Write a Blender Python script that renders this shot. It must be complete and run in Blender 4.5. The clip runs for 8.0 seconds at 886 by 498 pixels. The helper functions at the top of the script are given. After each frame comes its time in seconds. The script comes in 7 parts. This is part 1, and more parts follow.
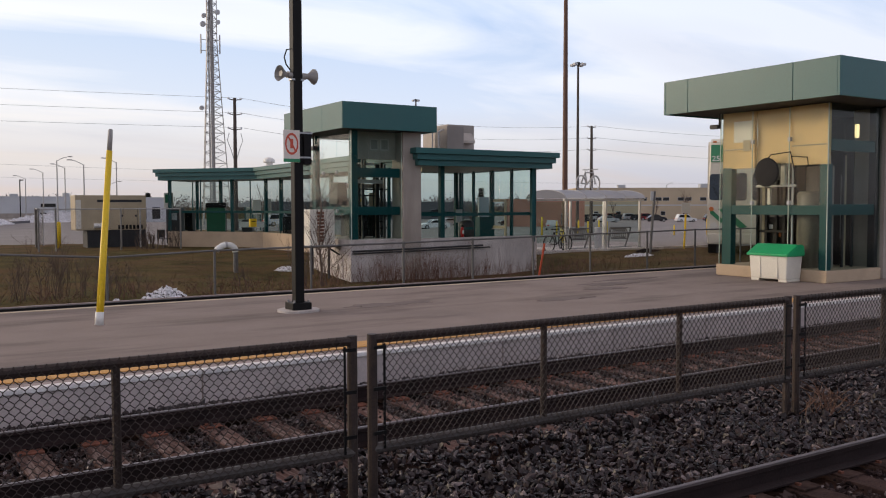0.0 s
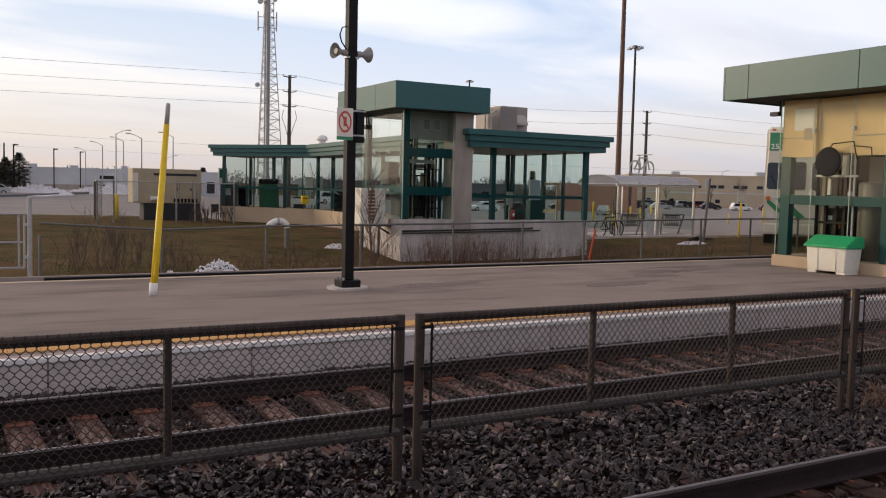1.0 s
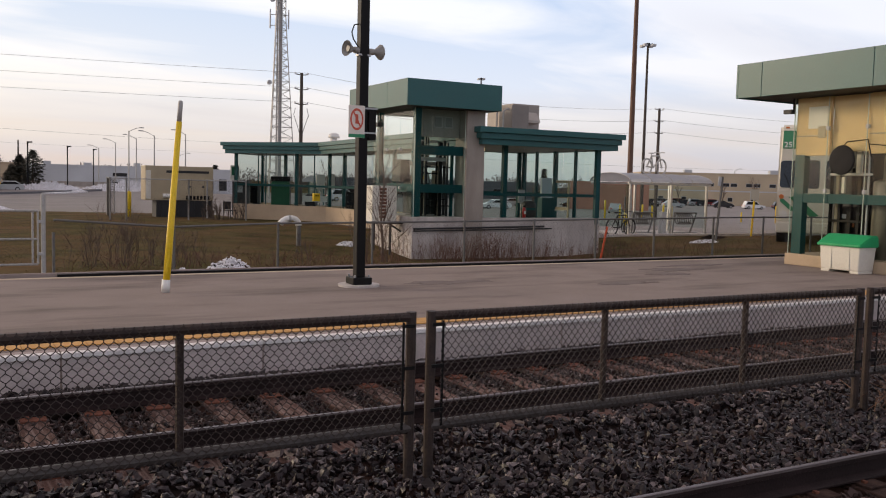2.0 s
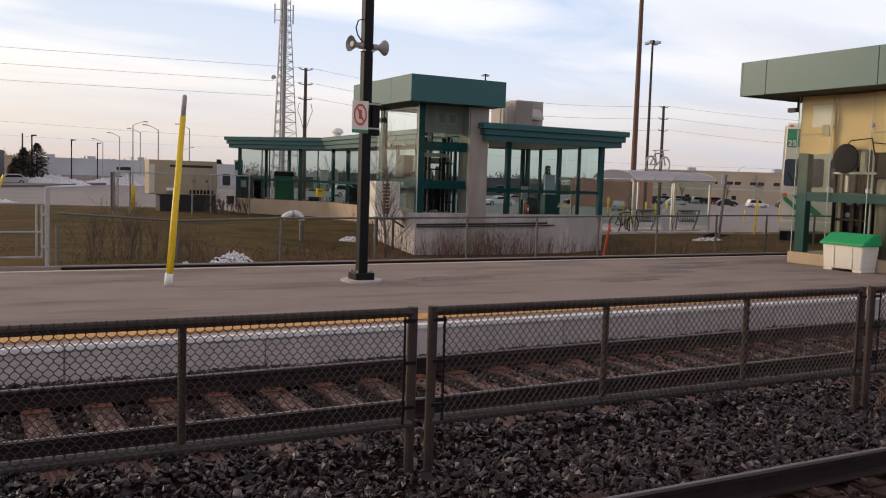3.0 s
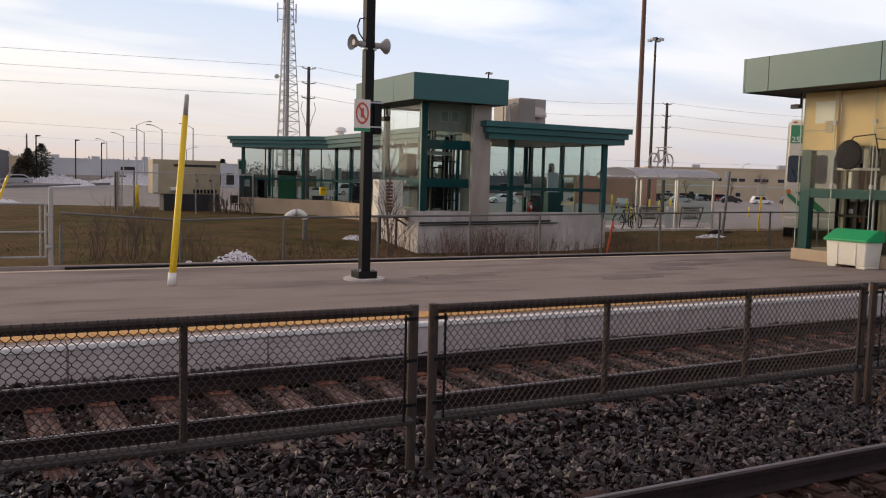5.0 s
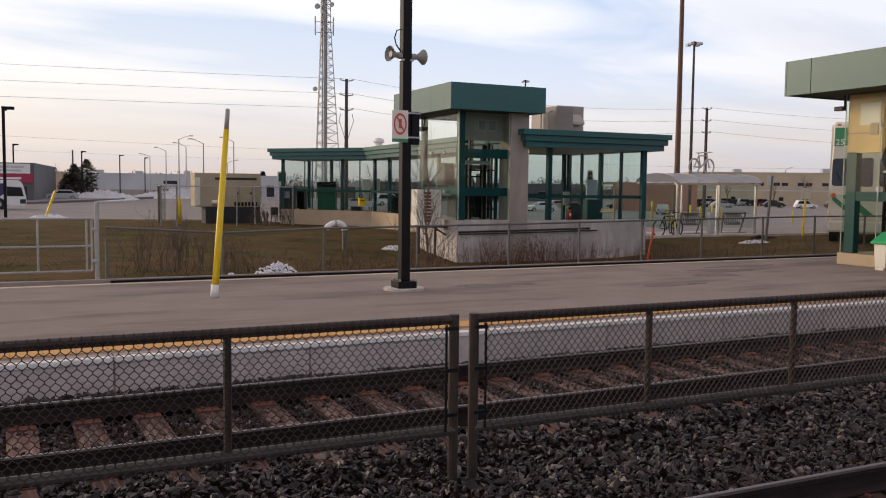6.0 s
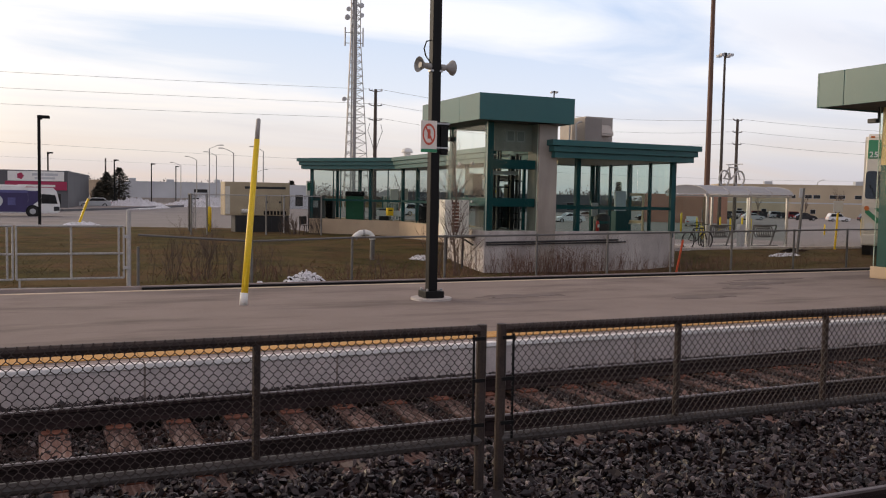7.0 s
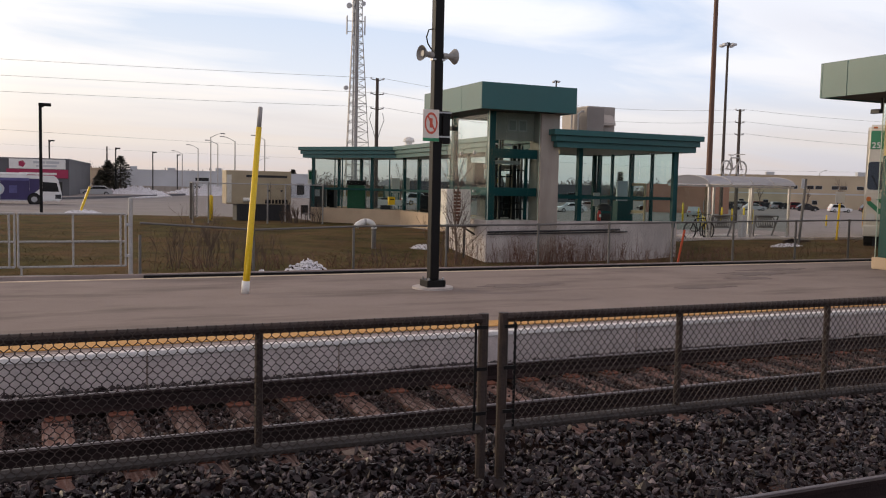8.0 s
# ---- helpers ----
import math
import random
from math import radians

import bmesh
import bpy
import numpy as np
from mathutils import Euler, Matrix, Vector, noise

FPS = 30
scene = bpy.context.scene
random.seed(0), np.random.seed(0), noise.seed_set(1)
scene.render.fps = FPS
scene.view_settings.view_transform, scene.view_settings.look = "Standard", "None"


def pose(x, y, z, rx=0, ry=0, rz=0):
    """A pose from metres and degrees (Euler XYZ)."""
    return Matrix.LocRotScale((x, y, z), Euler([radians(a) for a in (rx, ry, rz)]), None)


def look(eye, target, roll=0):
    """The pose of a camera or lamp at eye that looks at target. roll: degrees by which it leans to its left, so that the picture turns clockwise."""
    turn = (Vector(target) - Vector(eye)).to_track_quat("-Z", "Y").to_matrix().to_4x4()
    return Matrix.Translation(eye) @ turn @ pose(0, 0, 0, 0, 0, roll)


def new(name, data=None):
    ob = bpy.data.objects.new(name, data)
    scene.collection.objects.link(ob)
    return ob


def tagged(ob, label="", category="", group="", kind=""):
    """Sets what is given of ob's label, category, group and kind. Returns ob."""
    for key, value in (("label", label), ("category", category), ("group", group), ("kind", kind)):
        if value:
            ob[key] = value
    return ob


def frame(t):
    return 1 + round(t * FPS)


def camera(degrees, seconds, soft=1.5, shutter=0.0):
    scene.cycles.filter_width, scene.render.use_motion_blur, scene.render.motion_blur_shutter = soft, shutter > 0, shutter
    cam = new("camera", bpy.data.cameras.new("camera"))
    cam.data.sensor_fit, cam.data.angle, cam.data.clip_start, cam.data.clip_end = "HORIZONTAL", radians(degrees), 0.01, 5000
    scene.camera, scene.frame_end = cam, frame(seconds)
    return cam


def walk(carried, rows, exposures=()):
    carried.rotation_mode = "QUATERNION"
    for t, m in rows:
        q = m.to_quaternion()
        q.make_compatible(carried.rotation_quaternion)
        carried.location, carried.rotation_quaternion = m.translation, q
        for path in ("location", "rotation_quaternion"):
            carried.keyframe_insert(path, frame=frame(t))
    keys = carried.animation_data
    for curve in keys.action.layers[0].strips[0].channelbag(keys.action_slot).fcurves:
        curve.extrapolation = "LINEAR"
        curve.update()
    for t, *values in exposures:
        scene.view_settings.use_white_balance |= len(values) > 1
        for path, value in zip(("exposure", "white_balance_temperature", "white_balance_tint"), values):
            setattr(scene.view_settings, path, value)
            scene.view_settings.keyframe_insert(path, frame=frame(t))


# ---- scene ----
cam = camera(53.7, 8.0, soft=1.1)
# seconds, place in metres, Euler angles in degrees: a standing person who slowly turns
PATH = [
    (0.0, -0.009, -0.001, 1.722, 87.128, 0.124, -32.506),
    (0.5, -0.000, 0.014, 1.721, 86.424, -0.879, -30.254),
    (1.0, 0.001, 0.034, 1.713, 85.889, -1.358, -29.201),
    (1.5, 0.003, 0.043, 1.711, 85.821, -1.229, -28.650),
    (3.0, -0.001, 0.019, 1.708, 85.467, -1.847, -28.228),
    (3.5, 0.010, 0.007, 1.706, 85.468, -1.799, -28.317),
    (4.0, 0.015, 0.008, 1.704, 85.269, -1.647, -28.416),
    (5.3, 0.016, -0.003, 1.707, 85.455, -1.481, -27.484),
    (5.5, 0.007, 0.002, 1.708, 85.687, -1.269, -26.399),
    (6.0, 0.009, -0.004, 1.710, 85.895, -0.669, -25.501),
    (6.5, -0.007, -0.016, 1.713, 86.693, -0.782, -24.705),
    (7.0, -0.005, -0.017, 1.710, 86.535, -1.046, -23.693),
    (7.5, -0.011, -0.019, 1.706, 86.130, -1.441, -23.634),
    (8.0, -0.013, -0.018, 1.705, 85.842, -1.249, -23.599),
]
walk(cam, [(t, pose(x, y, z, a, b, c)) for t, x, y, z, a, b, c in PATH],
     [(0.0, 0.0, 6500, 10), (0.6, 0.03, 6650, 10), (1.2, 0.05, 6850, 10.5), (8.0, 0.05, 6850, 10.5)])

# ---- light ----
SUN_AZ = -45.0    # degrees from +y, clockwise; low in the north-west
SUN_EL = 13.0


def make_world():
    w = bpy.data.worlds.new("dusk_sky")
    scene.world = w
    w.use_nodes = True
    nt = w.node_tree
    nt.nodes.clear()
    N, L = nt.nodes.new, nt.links.new

    def math_node(op, a, b=None, clamp=False):
        n = N("ShaderNodeMath")
        n.operation, n.use_clamp = op, clamp
        for i, v in enumerate((a, b)):
            if v is None:
                continue
            if isinstance(v, (int, float)):
                n.inputs[i].default_value = v
            else:
                L(v, n.inputs[i])
        return n.outputs[0]

    def ramp(fac, stops):
        n = N("ShaderNodeValToRGB")
        while len(n.color_ramp.elements) < len(stops):
            n.color_ramp.elements.new(0.5)
        for e, (p, c) in zip(n.color_ramp.elements, stops):
            e.position, e.color = p, (*c, 1)
        L(fac, n.inputs[0])
        return n.outputs[0]

    def mix(fac, a, b, mode="MIX"):
        n = N("ShaderNodeMix")
        n.data_type, n.blend_type = "RGBA", mode
        for i, v in ((0, fac), (6, a), (7, b)):
            if isinstance(v, (int, float)):
                n.inputs[i].default_value = v
            elif isinstance(v, tuple):
                n.inputs[i].default_value = (*v, 1)
            else:
                L(v, n.inputs[i])
        return n.outputs[2]

    sky = N("ShaderNodeTexSky")
    sky.sky_type, sky.sun_disc = "NISHITA", False
    sky.sun_elevation, sky.sun_rotation = radians(SUN_EL), radians(SUN_AZ)
    sky.air_density, sky.dust_density = 1.0, 1.5
    sky_col = mix(1.0, sky.outputs[0], (0.11, 0.11, 0.11), "MULTIPLY")
    tc = N("ShaderNodeTexCoord")
    sep = N("ShaderNodeSeparateXYZ")
    L(tc.outputs["Generated"], sep.inputs[0])
    x, y, z = sep.outputs
    up = math_node("MAXIMUM", z, 0.0)
    # cloud layer seen in perspective: the direction cut with a level sheet
    den = math_node("ADD", up, 0.10)
    comb = N("ShaderNodeCombineXYZ")
    L(math_node("DIVIDE", x, den), comb.inputs[0])
    L(math_node("DIVIDE", y, den), comb.inputs[1])
    mp = N("ShaderNodeMapping")
    mp.inputs["Rotation"].default_value = (0, 0, radians(-24))
    mp.inputs["Scale"].default_value = (0.55, 1.25, 1)
    L(comb.outputs[0], mp.inputs[0])
    n1 = N("ShaderNodeTexNoise")
    n1.inputs["Scale"].default_value, n1.inputs["Detail"].default_value = 0.9, 7
    n1.inputs["Roughness"].default_value, n1.inputs["Distortion"].default_value = 0.52, 0.5
    L(mp.outputs[0], n1.inputs["Vector"])
    n2 = N("ShaderNodeTexNoise")
    n2.inputs["Scale"].default_value, n2.inputs["Detail"].default_value = 0.35, 4
    L(mp.outputs[0], n2.inputs["Vector"])
    # colours of the sky by height, and of the clouds
    clear = ramp(math_node("MULTIPLY", up, 2.0), [(0.0, (0.60, 0.53, 0.525)), (0.10, (0.725, 0.648, 0.605)), (0.22, (0.70, 0.745, 0.83)), (0.5, (0.49, 0.625, 0.83)), (1.0, (0.545, 0.475, 0.475))])
    cloud = ramp(math_node("MULTIPLY", up, 2.0), [(0.0, (0.57, 0.52, 0.525)), (0.10, (0.73, 0.685, 0.667)), (0.25, (0.92, 0.90, 0.90)), (0.5, (0.90, 0.92, 0.96)), (1.0, (0.67, 0.575, 0.55))])
    cover = math_node("MULTIPLY", math_node("SUBTRACT", math_node("ADD", n1.outputs[0], math_node("MULTIPLY", n2.outputs[0], 0.5)), 0.62), 5.2, True)
    dusk = mix(cover, clear, cloud)
    grey = math_node("MULTIPLY", math_node("SUBTRACT", n2.outputs[0], 0.52), 5.0, True)
    dusk = mix(math_node("MULTIPLY", grey, 0.55), dusk, (0.56, 0.56, 0.64))
    # brighter and warmer towards the low sun, duller away from it
    sx, sy = math.sin(radians(SUN_AZ)), math.cos(radians(SUN_AZ))
    side = math_node("ADD", math_node("MULTIPLY", x, sx), math_node("MULTIPLY", y, sy))
    lit = ramp(math_node("ADD", math_node("MULTIPLY", side, 0.5), 0.5), [(0.0, (0.72, 0.76, 0.86)), (0.62, (0.87, 0.91, 1.0)), (0.86, (0.94, 0.935, 0.95)), (0.95, (1.30, 1.25, 1.17)), (1.0, (1.7, 1.58, 1.40))])
    dusk = mix(1.0, dusk, lit, "MULTIPLY")
    south = ramp(math_node("ADD", math_node("MULTIPLY", y, 0.5), 0.5), [(0.0, (0.92, 0.90, 0.90)), (0.45, (0.95, 0.94, 0.94)), (0.7, (1, 1, 1))])
    dusk = mix(1.0, dusk, south, "MULTIPLY")
    total = mix(0.88, sky_col, dusk)
    bg = N("ShaderNodeBackground")
    L(total, bg.inputs[0])
    bg.inputs[1].default_value = 1.26
    out = N("ShaderNodeOutputWorld")
    L(bg.outputs[0], out.inputs[0])


make_world()
sun = new("sun", bpy.data.lights.new("sun", "SUN"))
sun.data.energy, sun.data.angle, sun.data.color = 1.3, radians(10), (1.0, 0.80, 0.58)
_d = Vector((math.sin(radians(SUN_AZ)) * math.cos(radians(SUN_EL)), math.cos(radians(SUN_AZ)) * math.cos(radians(SUN_EL)), math.sin(radians(SUN_EL))))
sun.matrix_basis = look(_d * 60, (0, 0, 0))
scene.view_settings.exposure = 0.0

# ---- materials ----
MATS = {}


def mat(name, col, rough=0.6, metal=0.0, var=0.18, scale=3.0, fine=60.0, bump=0.15, rand=0.0, dirt=None, dirt_amount=0.0, dirt_scale=1.2, emit=0.0, spec=0.5, stretch=None, dirt_from=0.45):
    """Paint, stone, metal: a colour that varies at two scales, with fine relief; dirt is a second colour in patches."""
    if name in MATS:
        return MATS[name]
    m = bpy.data.materials.new(name)
    m.use_nodes = True
    nt = m.node_tree
    b = nt.nodes["Principled BSDF"]
    N, L = nt.nodes.new, nt.links.new
    tc = N("ShaderNodeTexCoord")
    big, small = N("ShaderNodeTexNoise"), N("ShaderNodeTexNoise")
    for n, s, d in ((big, scale, 4), (small, fine, 5)):
        n.inputs["Scale"].default_value, n.inputs["Detail"].default_value = s, d
        L(tc.outputs["Object"], n.inputs["Vector"])
    add = N("ShaderNodeMath")
    add.operation = "ADD"
    L(big.outputs[0], add.inputs[0])
    L(small.outputs[0], add.inputs[1])
    level = add.outputs[0]
    if rand:
        info, mul, add2 = N("ShaderNodeObjectInfo"), N("ShaderNodeMath"), N("ShaderNodeMath")
        mul.operation, add2.operation = "MULTIPLY_ADD", "ADD"
        L(info.outputs["Random"], mul.inputs[0])
        mul.inputs[1].default_value, mul.inputs[2].default_value = rand, -rand / 2
        L(level, add2.inputs[0])
        L(mul.outputs[0], add2.inputs[1])
        level = add2.outputs[0]
    mr = N("ShaderNodeMapRange")
    mr.inputs[1].default_value, mr.inputs[2].default_value = 0.65, 1.35
    mr.inputs[3].default_value, mr.inputs[4].default_value = 1 - var * 1.6, 1 + var * 1.6
    L(level, mr.inputs[0])
    mul = N("ShaderNodeMix")
    mul.data_type, mul.blend_type = "RGBA", "MULTIPLY"
    mul.inputs[0].default_value, mul.inputs[6].default_value = 1.0, (*col, 1)
    L(mr.outputs[0], mul.inputs[7])
    colour = mul.outputs[2]
    if dirt:
        dn, dr, dm = N("ShaderNodeTexNoise"), N("ShaderNodeMapRange"), N("ShaderNodeMix")
        dn.inputs["Scale"].default_value, dn.inputs["Detail"].default_value, dn.inputs["Roughness"].default_value = dirt_scale, 8, 0.65
        if stretch:
            sm = N("ShaderNodeMapping")
            sm.inputs["Scale"].default_value = stretch
            L(tc.outputs["Object"], sm.inputs[0])
            L(sm.outputs[0], dn.inputs["Vector"])
        else:
            L(tc.outputs["Object"], dn.inputs["Vector"])
        dr.inputs[1].default_value, dr.inputs[2].default_value, dr.inputs[3].default_value, dr.inputs[4].default_value = dirt_from, dirt_from + 0.25, 0.0, dirt_amount
        L(dn.outputs[0], dr.inputs[0])
        dm.data_type = "RGBA"
        L(dr.outputs[0], dm.inputs[0])
        L(colour, dm.inputs[6])
        dm.inputs[7].default_value = (*dirt, 1)
        colour = dm.outputs[2]
    L(colour, b.inputs["Base Color"])
    b.inputs["Roughness"].default_value, b.inputs["Metallic"].default_value = rough, metal
    b.inputs["Specular IOR Level"].default_value = spec
    if bump:
        bp = N("ShaderNodeBump")
        bp.inputs["Strength"].default_value, bp.inputs["Distance"].default_value = bump, 0.01
        L(small.outputs[0], bp.inputs["Height"])
        L(bp.outputs[0], b.inputs["Normal"])
    if emit:
        b.inputs["Emission Color"].default_value, b.inputs["Emission Strength"].default_value = (*col, 1), emit
    MATS[name] = m
    return m


def island(name, dark, light, rough=0.85, fine=40.0, bump=0.3, spec=0.1, few=None):
    """For stuff: each loose piece has its own tone."""
    m = bpy.data.materials.new(name)
    m.use_nodes = True
    nt = m.node_tree
    b = nt.nodes["Principled BSDF"]
    N, L = nt.nodes.new, nt.links.new
    g, r = N("ShaderNodeNewGeometry"), N("ShaderNodeValToRGB")
    L(g.outputs["Random Per Island"], r.inputs[0])
    r.color_ramp.elements[0].color, r.color_ramp.elements[1].color = (*dark, 1), (*light, 1)
    r.color_ramp.elements[0].position, r.color_ramp.elements[1].position = 0.1, 0.97 if few is None else 0.86
    if few:
        e = r.color_ramp.elements.new(1.0)
        e.color = (*few, 1)
    b.inputs["Specular IOR Level"].default_value = spec
    tc, n, mx = N("ShaderNodeTexCoord"), N("ShaderNodeTexNoise"), N("ShaderNodeMix")
    n.inputs["Scale"].default_value, n.inputs["Detail"].default_value = fine, 4
    L(tc.outputs["Object"], n.inputs["Vector"])
    mx.data_type, mx.blend_type = "RGBA", "OVERLAY"
    mx.inputs[0].default_value = 0.5
    L(r.outputs[0], mx.inputs[6])
    L(n.outputs[0], mx.inputs[7])
    L(mx.outputs[2], b.inputs["Base Color"])
    b.inputs["Roughness"].default_value = rough
    if bump:
        bp = N("ShaderNodeBump")
        bp.inputs["Strength"].default_value, bp.inputs["Distance"].default_value = bump, 0.01
        L(n.outputs[0], bp.inputs["Height"])
        L(bp.outputs[0], b.inputs["Normal"])
    return m


def glass(name, tint, gloss=1.0):
    """Thin window glass: clear, with mirror gloss that grows at grazing angles."""
    m = bpy.data.materials.new(name)
    m.use_nodes = True
    nt = m.node_tree
    nt.nodes.clear()
    N, L = nt.nodes.new, nt.links.new
    t, g, mx, fr, out = N("ShaderNodeBsdfTransparent"), N("ShaderNodeBsdfGlossy"), N("ShaderNodeMixShader"), N("ShaderNodeLayerWeight"), N("ShaderNodeOutputMaterial")
    t.inputs[0].default_value = (*tint, 1)
    g.inputs["Roughness"].default_value = 0.015
    g.inputs[0].default_value = (gloss, gloss, gloss, 1)
    fr.inputs[0].default_value = 0.5
    pw, sc = N("ShaderNodeMath"), N("ShaderNodeMath")
    pw.operation, sc.operation = "POWER", "MULTIPLY_ADD"
    L(fr.outputs["Facing"], pw.inputs[0])
    pw.inputs[1].default_value = 4.0
    L(pw.outputs[0], sc.inputs[0])
    sc.inputs[1].default_value, sc.inputs[2].default_value = 0.62, 0.02
    L(sc.outputs[0], mx.inputs[0])
    L(t.outputs[0], mx.inputs[1])
    L(g.outputs[0], mx.inputs[2])
    L(mx.outputs[0], out.inputs[0])
    return m


def hazy(name, col, amount):
    """Milky plastic sheet: part see-through, part scattering."""
    m = bpy.data.materials.new(name)
    m.use_nodes = True
    nt = m.node_tree
    nt.nodes.clear()
    N, L = nt.nodes.new, nt.links.new
    t, d, tr, m1, m2, out = N("ShaderNodeBsdfTransparent"), N("ShaderNodeBsdfDiffuse"), N("ShaderNodeBsdfTranslucent"), N("ShaderNodeMixShader"), N("ShaderNodeMixShader"), N("ShaderNodeOutputMaterial")
    d.inputs[0].default_value = tr.inputs[0].default_value = (*col, 1)
    m1.inputs[0].default_value, m2.inputs[0].default_value = 0.5, amount
    L(d.outputs[0], m1.inputs[1])
    L(tr.outputs[0], m1.inputs[2])
    L(t.outputs[0], m2.inputs[1])
    L(m1.outputs[0], m2.inputs[2])
    L(m2.outputs[0], out.inputs[0])
    return m


TEAL = mat("teal_paint", (0.006, 0.070, 0.076), 0.42, 0.0, 0.12, 1.5, 40, 0.05, spec=0.25)
FASCIA = mat("green_fascia_paint", (0.022, 0.114, 0.116), 0.42, 0.0, 0.05, 0.8, 25, 0.0, spec=0.50, dirt=(0.040, 0.115, 0.112), dirt_amount=0.3)
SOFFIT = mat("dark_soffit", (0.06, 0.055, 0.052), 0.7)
CONC = mat("grey_concrete", (0.56, 0.515, 0.49), 0.85, 0, 0.16, 1.2, 35, 0.3, dirt=(0.25, 0.20, 0.18), dirt_amount=0.65, dirt_scale=1.3, stretch=(1, 1, 0.3))
EDGE = mat("platform_edge_concrete", (0.56, 0.485, 0.465), 0.85, 0, 0.12, 2.0, 45, 0.25, rand=0.35, dirt=(0.25, 0.235, 0.22), dirt_amount=0.5, dirt_scale=2.5)
NOSE = mat("pale_edge_nosing", (0.82, 0.79, 0.77), 0.8, 0, 0.12, 4, 50, 0.2, dirt=(0.4, 0.38, 0.36), dirt_amount=0.4, dirt_scale=5)
STUCCO = mat("beige_stucco", (0.50, 0.385, 0.27), 0.9, 0, 0.10, 1.0, 70, 0.25, dirt=(0.33, 0.25, 0.18), dirt_amount=0.35)
# orange and brightness include the sunset's reflection, put into the panel colour
TAN = mat("tan_panel", (0.80, 0.57, 0.285), 0.8, 0, 0.12, 1.0, 50, 0.02, dirt=(0.56, 0.41, 0.23), dirt_amount=0.6, dirt_scale=1.6)
PIER = mat("tan_concrete_pier", (0.38, 0.335, 0.295), 0.85, 0, 0.13, 1.1, 40, 0.25, dirt=(0.25, 0.21, 0.18), dirt_amount=0.55, stretch=(1.4, 1.4, 0.25))
ASPH = mat("worn_asphalt", (0.235, 0.214, 0.205), 0.9, 0, 0.14, 0.35, 90, 0.35, spec=0.2, dirt=(0.30, 0.276, 0.265), dirt_amount=0.6, dirt_scale=0.25)
PLAT = mat("platform_asphalt", (0.260, 0.211, 0.188), 0.88, 0, 0.12, 0.9, 140, 0.35, spec=0.2, dirt=(0.084, 0.063, 0.056), dirt_amount=1.0, dirt_scale=0.9, stretch=(0.22, 1.0, 1), dirt_from=0.50)
PATCH = mat("dark_asphalt_patch", (0.165, 0.128, 0.117), 0.9, 0, 0.2, 1.0, 90, 0.3)
GRASS = mat("winter_grass", (0.076, 0.063, 0.024), 0.95, 0, 0.5, 1.1, 34, 0.7, spec=0.03, dirt=(0.150, 0.085, 0.047), dirt_amount=0.9, dirt_scale=0.4, dirt_from=0.42)
GRAVELGROUND = mat("grey_gravel_ground", (0.20, 0.185, 0.175), 0.95, 0, 0.25, 2, 45, 0.6)
BED = mat("ballast_bed", (0.016, 0.0125, 0.012), 0.95, 0, 0.35, 3, 28, 0.9, spec=0.05, dirt=(0.060, 0.028, 0.018), dirt_amount=0.7, dirt_scale=1.5)
# few: glints on the ballast are put in as a rare pale stone colour
STONE = island("ballast_stone", (0.0090, 0.0054, 0.0060), (0.043, 0.0285, 0.0305), 0.42, spec=0.40, few=(0.23, 0.185, 0.18))
STONE2 = island("rust_stained_stone", (0.018, 0.0105, 0.0100), (0.080, 0.052, 0.047), 0.75, spec=0.15, few=(0.24, 0.20, 0.185))
YELLOW = mat("yellow_tactile", (0.60, 0.315, 0.085), 0.75, 0, 0.14, 3, 40, 0.2, rand=0.2, dirt=(0.30, 0.19, 0.09), dirt_amount=0.6, dirt_scale=4)
JOINT = mat("brown_joint_filler", (0.26, 0.205, 0.175), 0.9, 0, 0.2, 5, 40, 0.2)
SLEEPEREND = mat("pale_sleeper_end", (0.20, 0.155, 0.125), 0.9, 0, 0.25, 6, 40, 0.4)
YPAINT = mat("yellow_plastic", (0.78, 0.53, 0.015), 0.42, 0, 0.08, 2, 30, 0.05)
LINE = mat("faded_yellow_line", (0.58, 0.47, 0.34), 0.85, 0, 0.2, 2, 40, 0.1)
BLACK = mat("black_paint", (0.006, 0.0055, 0.006), 0.5, 0, 0.2, 3, 40, 0.05, spec=0.2)
RUBBER = mat("black_rubber", (0.016, 0.015, 0.015), 0.85, 0, 0.2, 4, 50, 0.1)
GALV = mat("galvanised_steel", (0.42, 0.42, 0.43), 0.45, 0.75, 0.12, 5, 60, 0.08)
GALVDULL = mat("dull_galvanised_tube", (0.40, 0.39, 0.38), 0.6, 0.2, 0.15, 4, 60, 0.08)
GREYTUBE = mat("grey_weathered_tube", (0.082, 0.072, 0.068), 0.6, 0.2, 0.25, 6, 60, 0.2, dirt=(0.055, 0.038, 0.031), dirt_amount=0.5, dirt_scale=8)
EDGESTRIP = mat("worn_edge_concrete", (0.34, 0.275, 0.255), 0.88, 0, 0.1, 2, 50, 0.25, dirt=(0.24, 0.19, 0.17), dirt_amount=0.5, dirt_scale=3)
RUSTY = mat("brown_weathered_tube", (0.038, 0.026, 0.023), 0.6, 0.3, 0.3, 6, 60, 0.25, dirt=(0.072, 0.044, 0.031), dirt_amount=0.6, dirt_scale=7)
WIRE = mat("dark_fence_wire", (0.052, 0.037, 0.032), 0.55, 0.1, 0.25, 9, 60, 0)
RAIL = mat("rusty_rail_web", (0.021, 0.0125, 0.0125), 0.55, 0.0, 0.3, 5, 50, 0.2, spec=0.22)
RAILTOP = mat("polished_rail_head", (0.21, 0.185, 0.19), 0.42, 0.9, 0.1, 6, 50, 0.05)
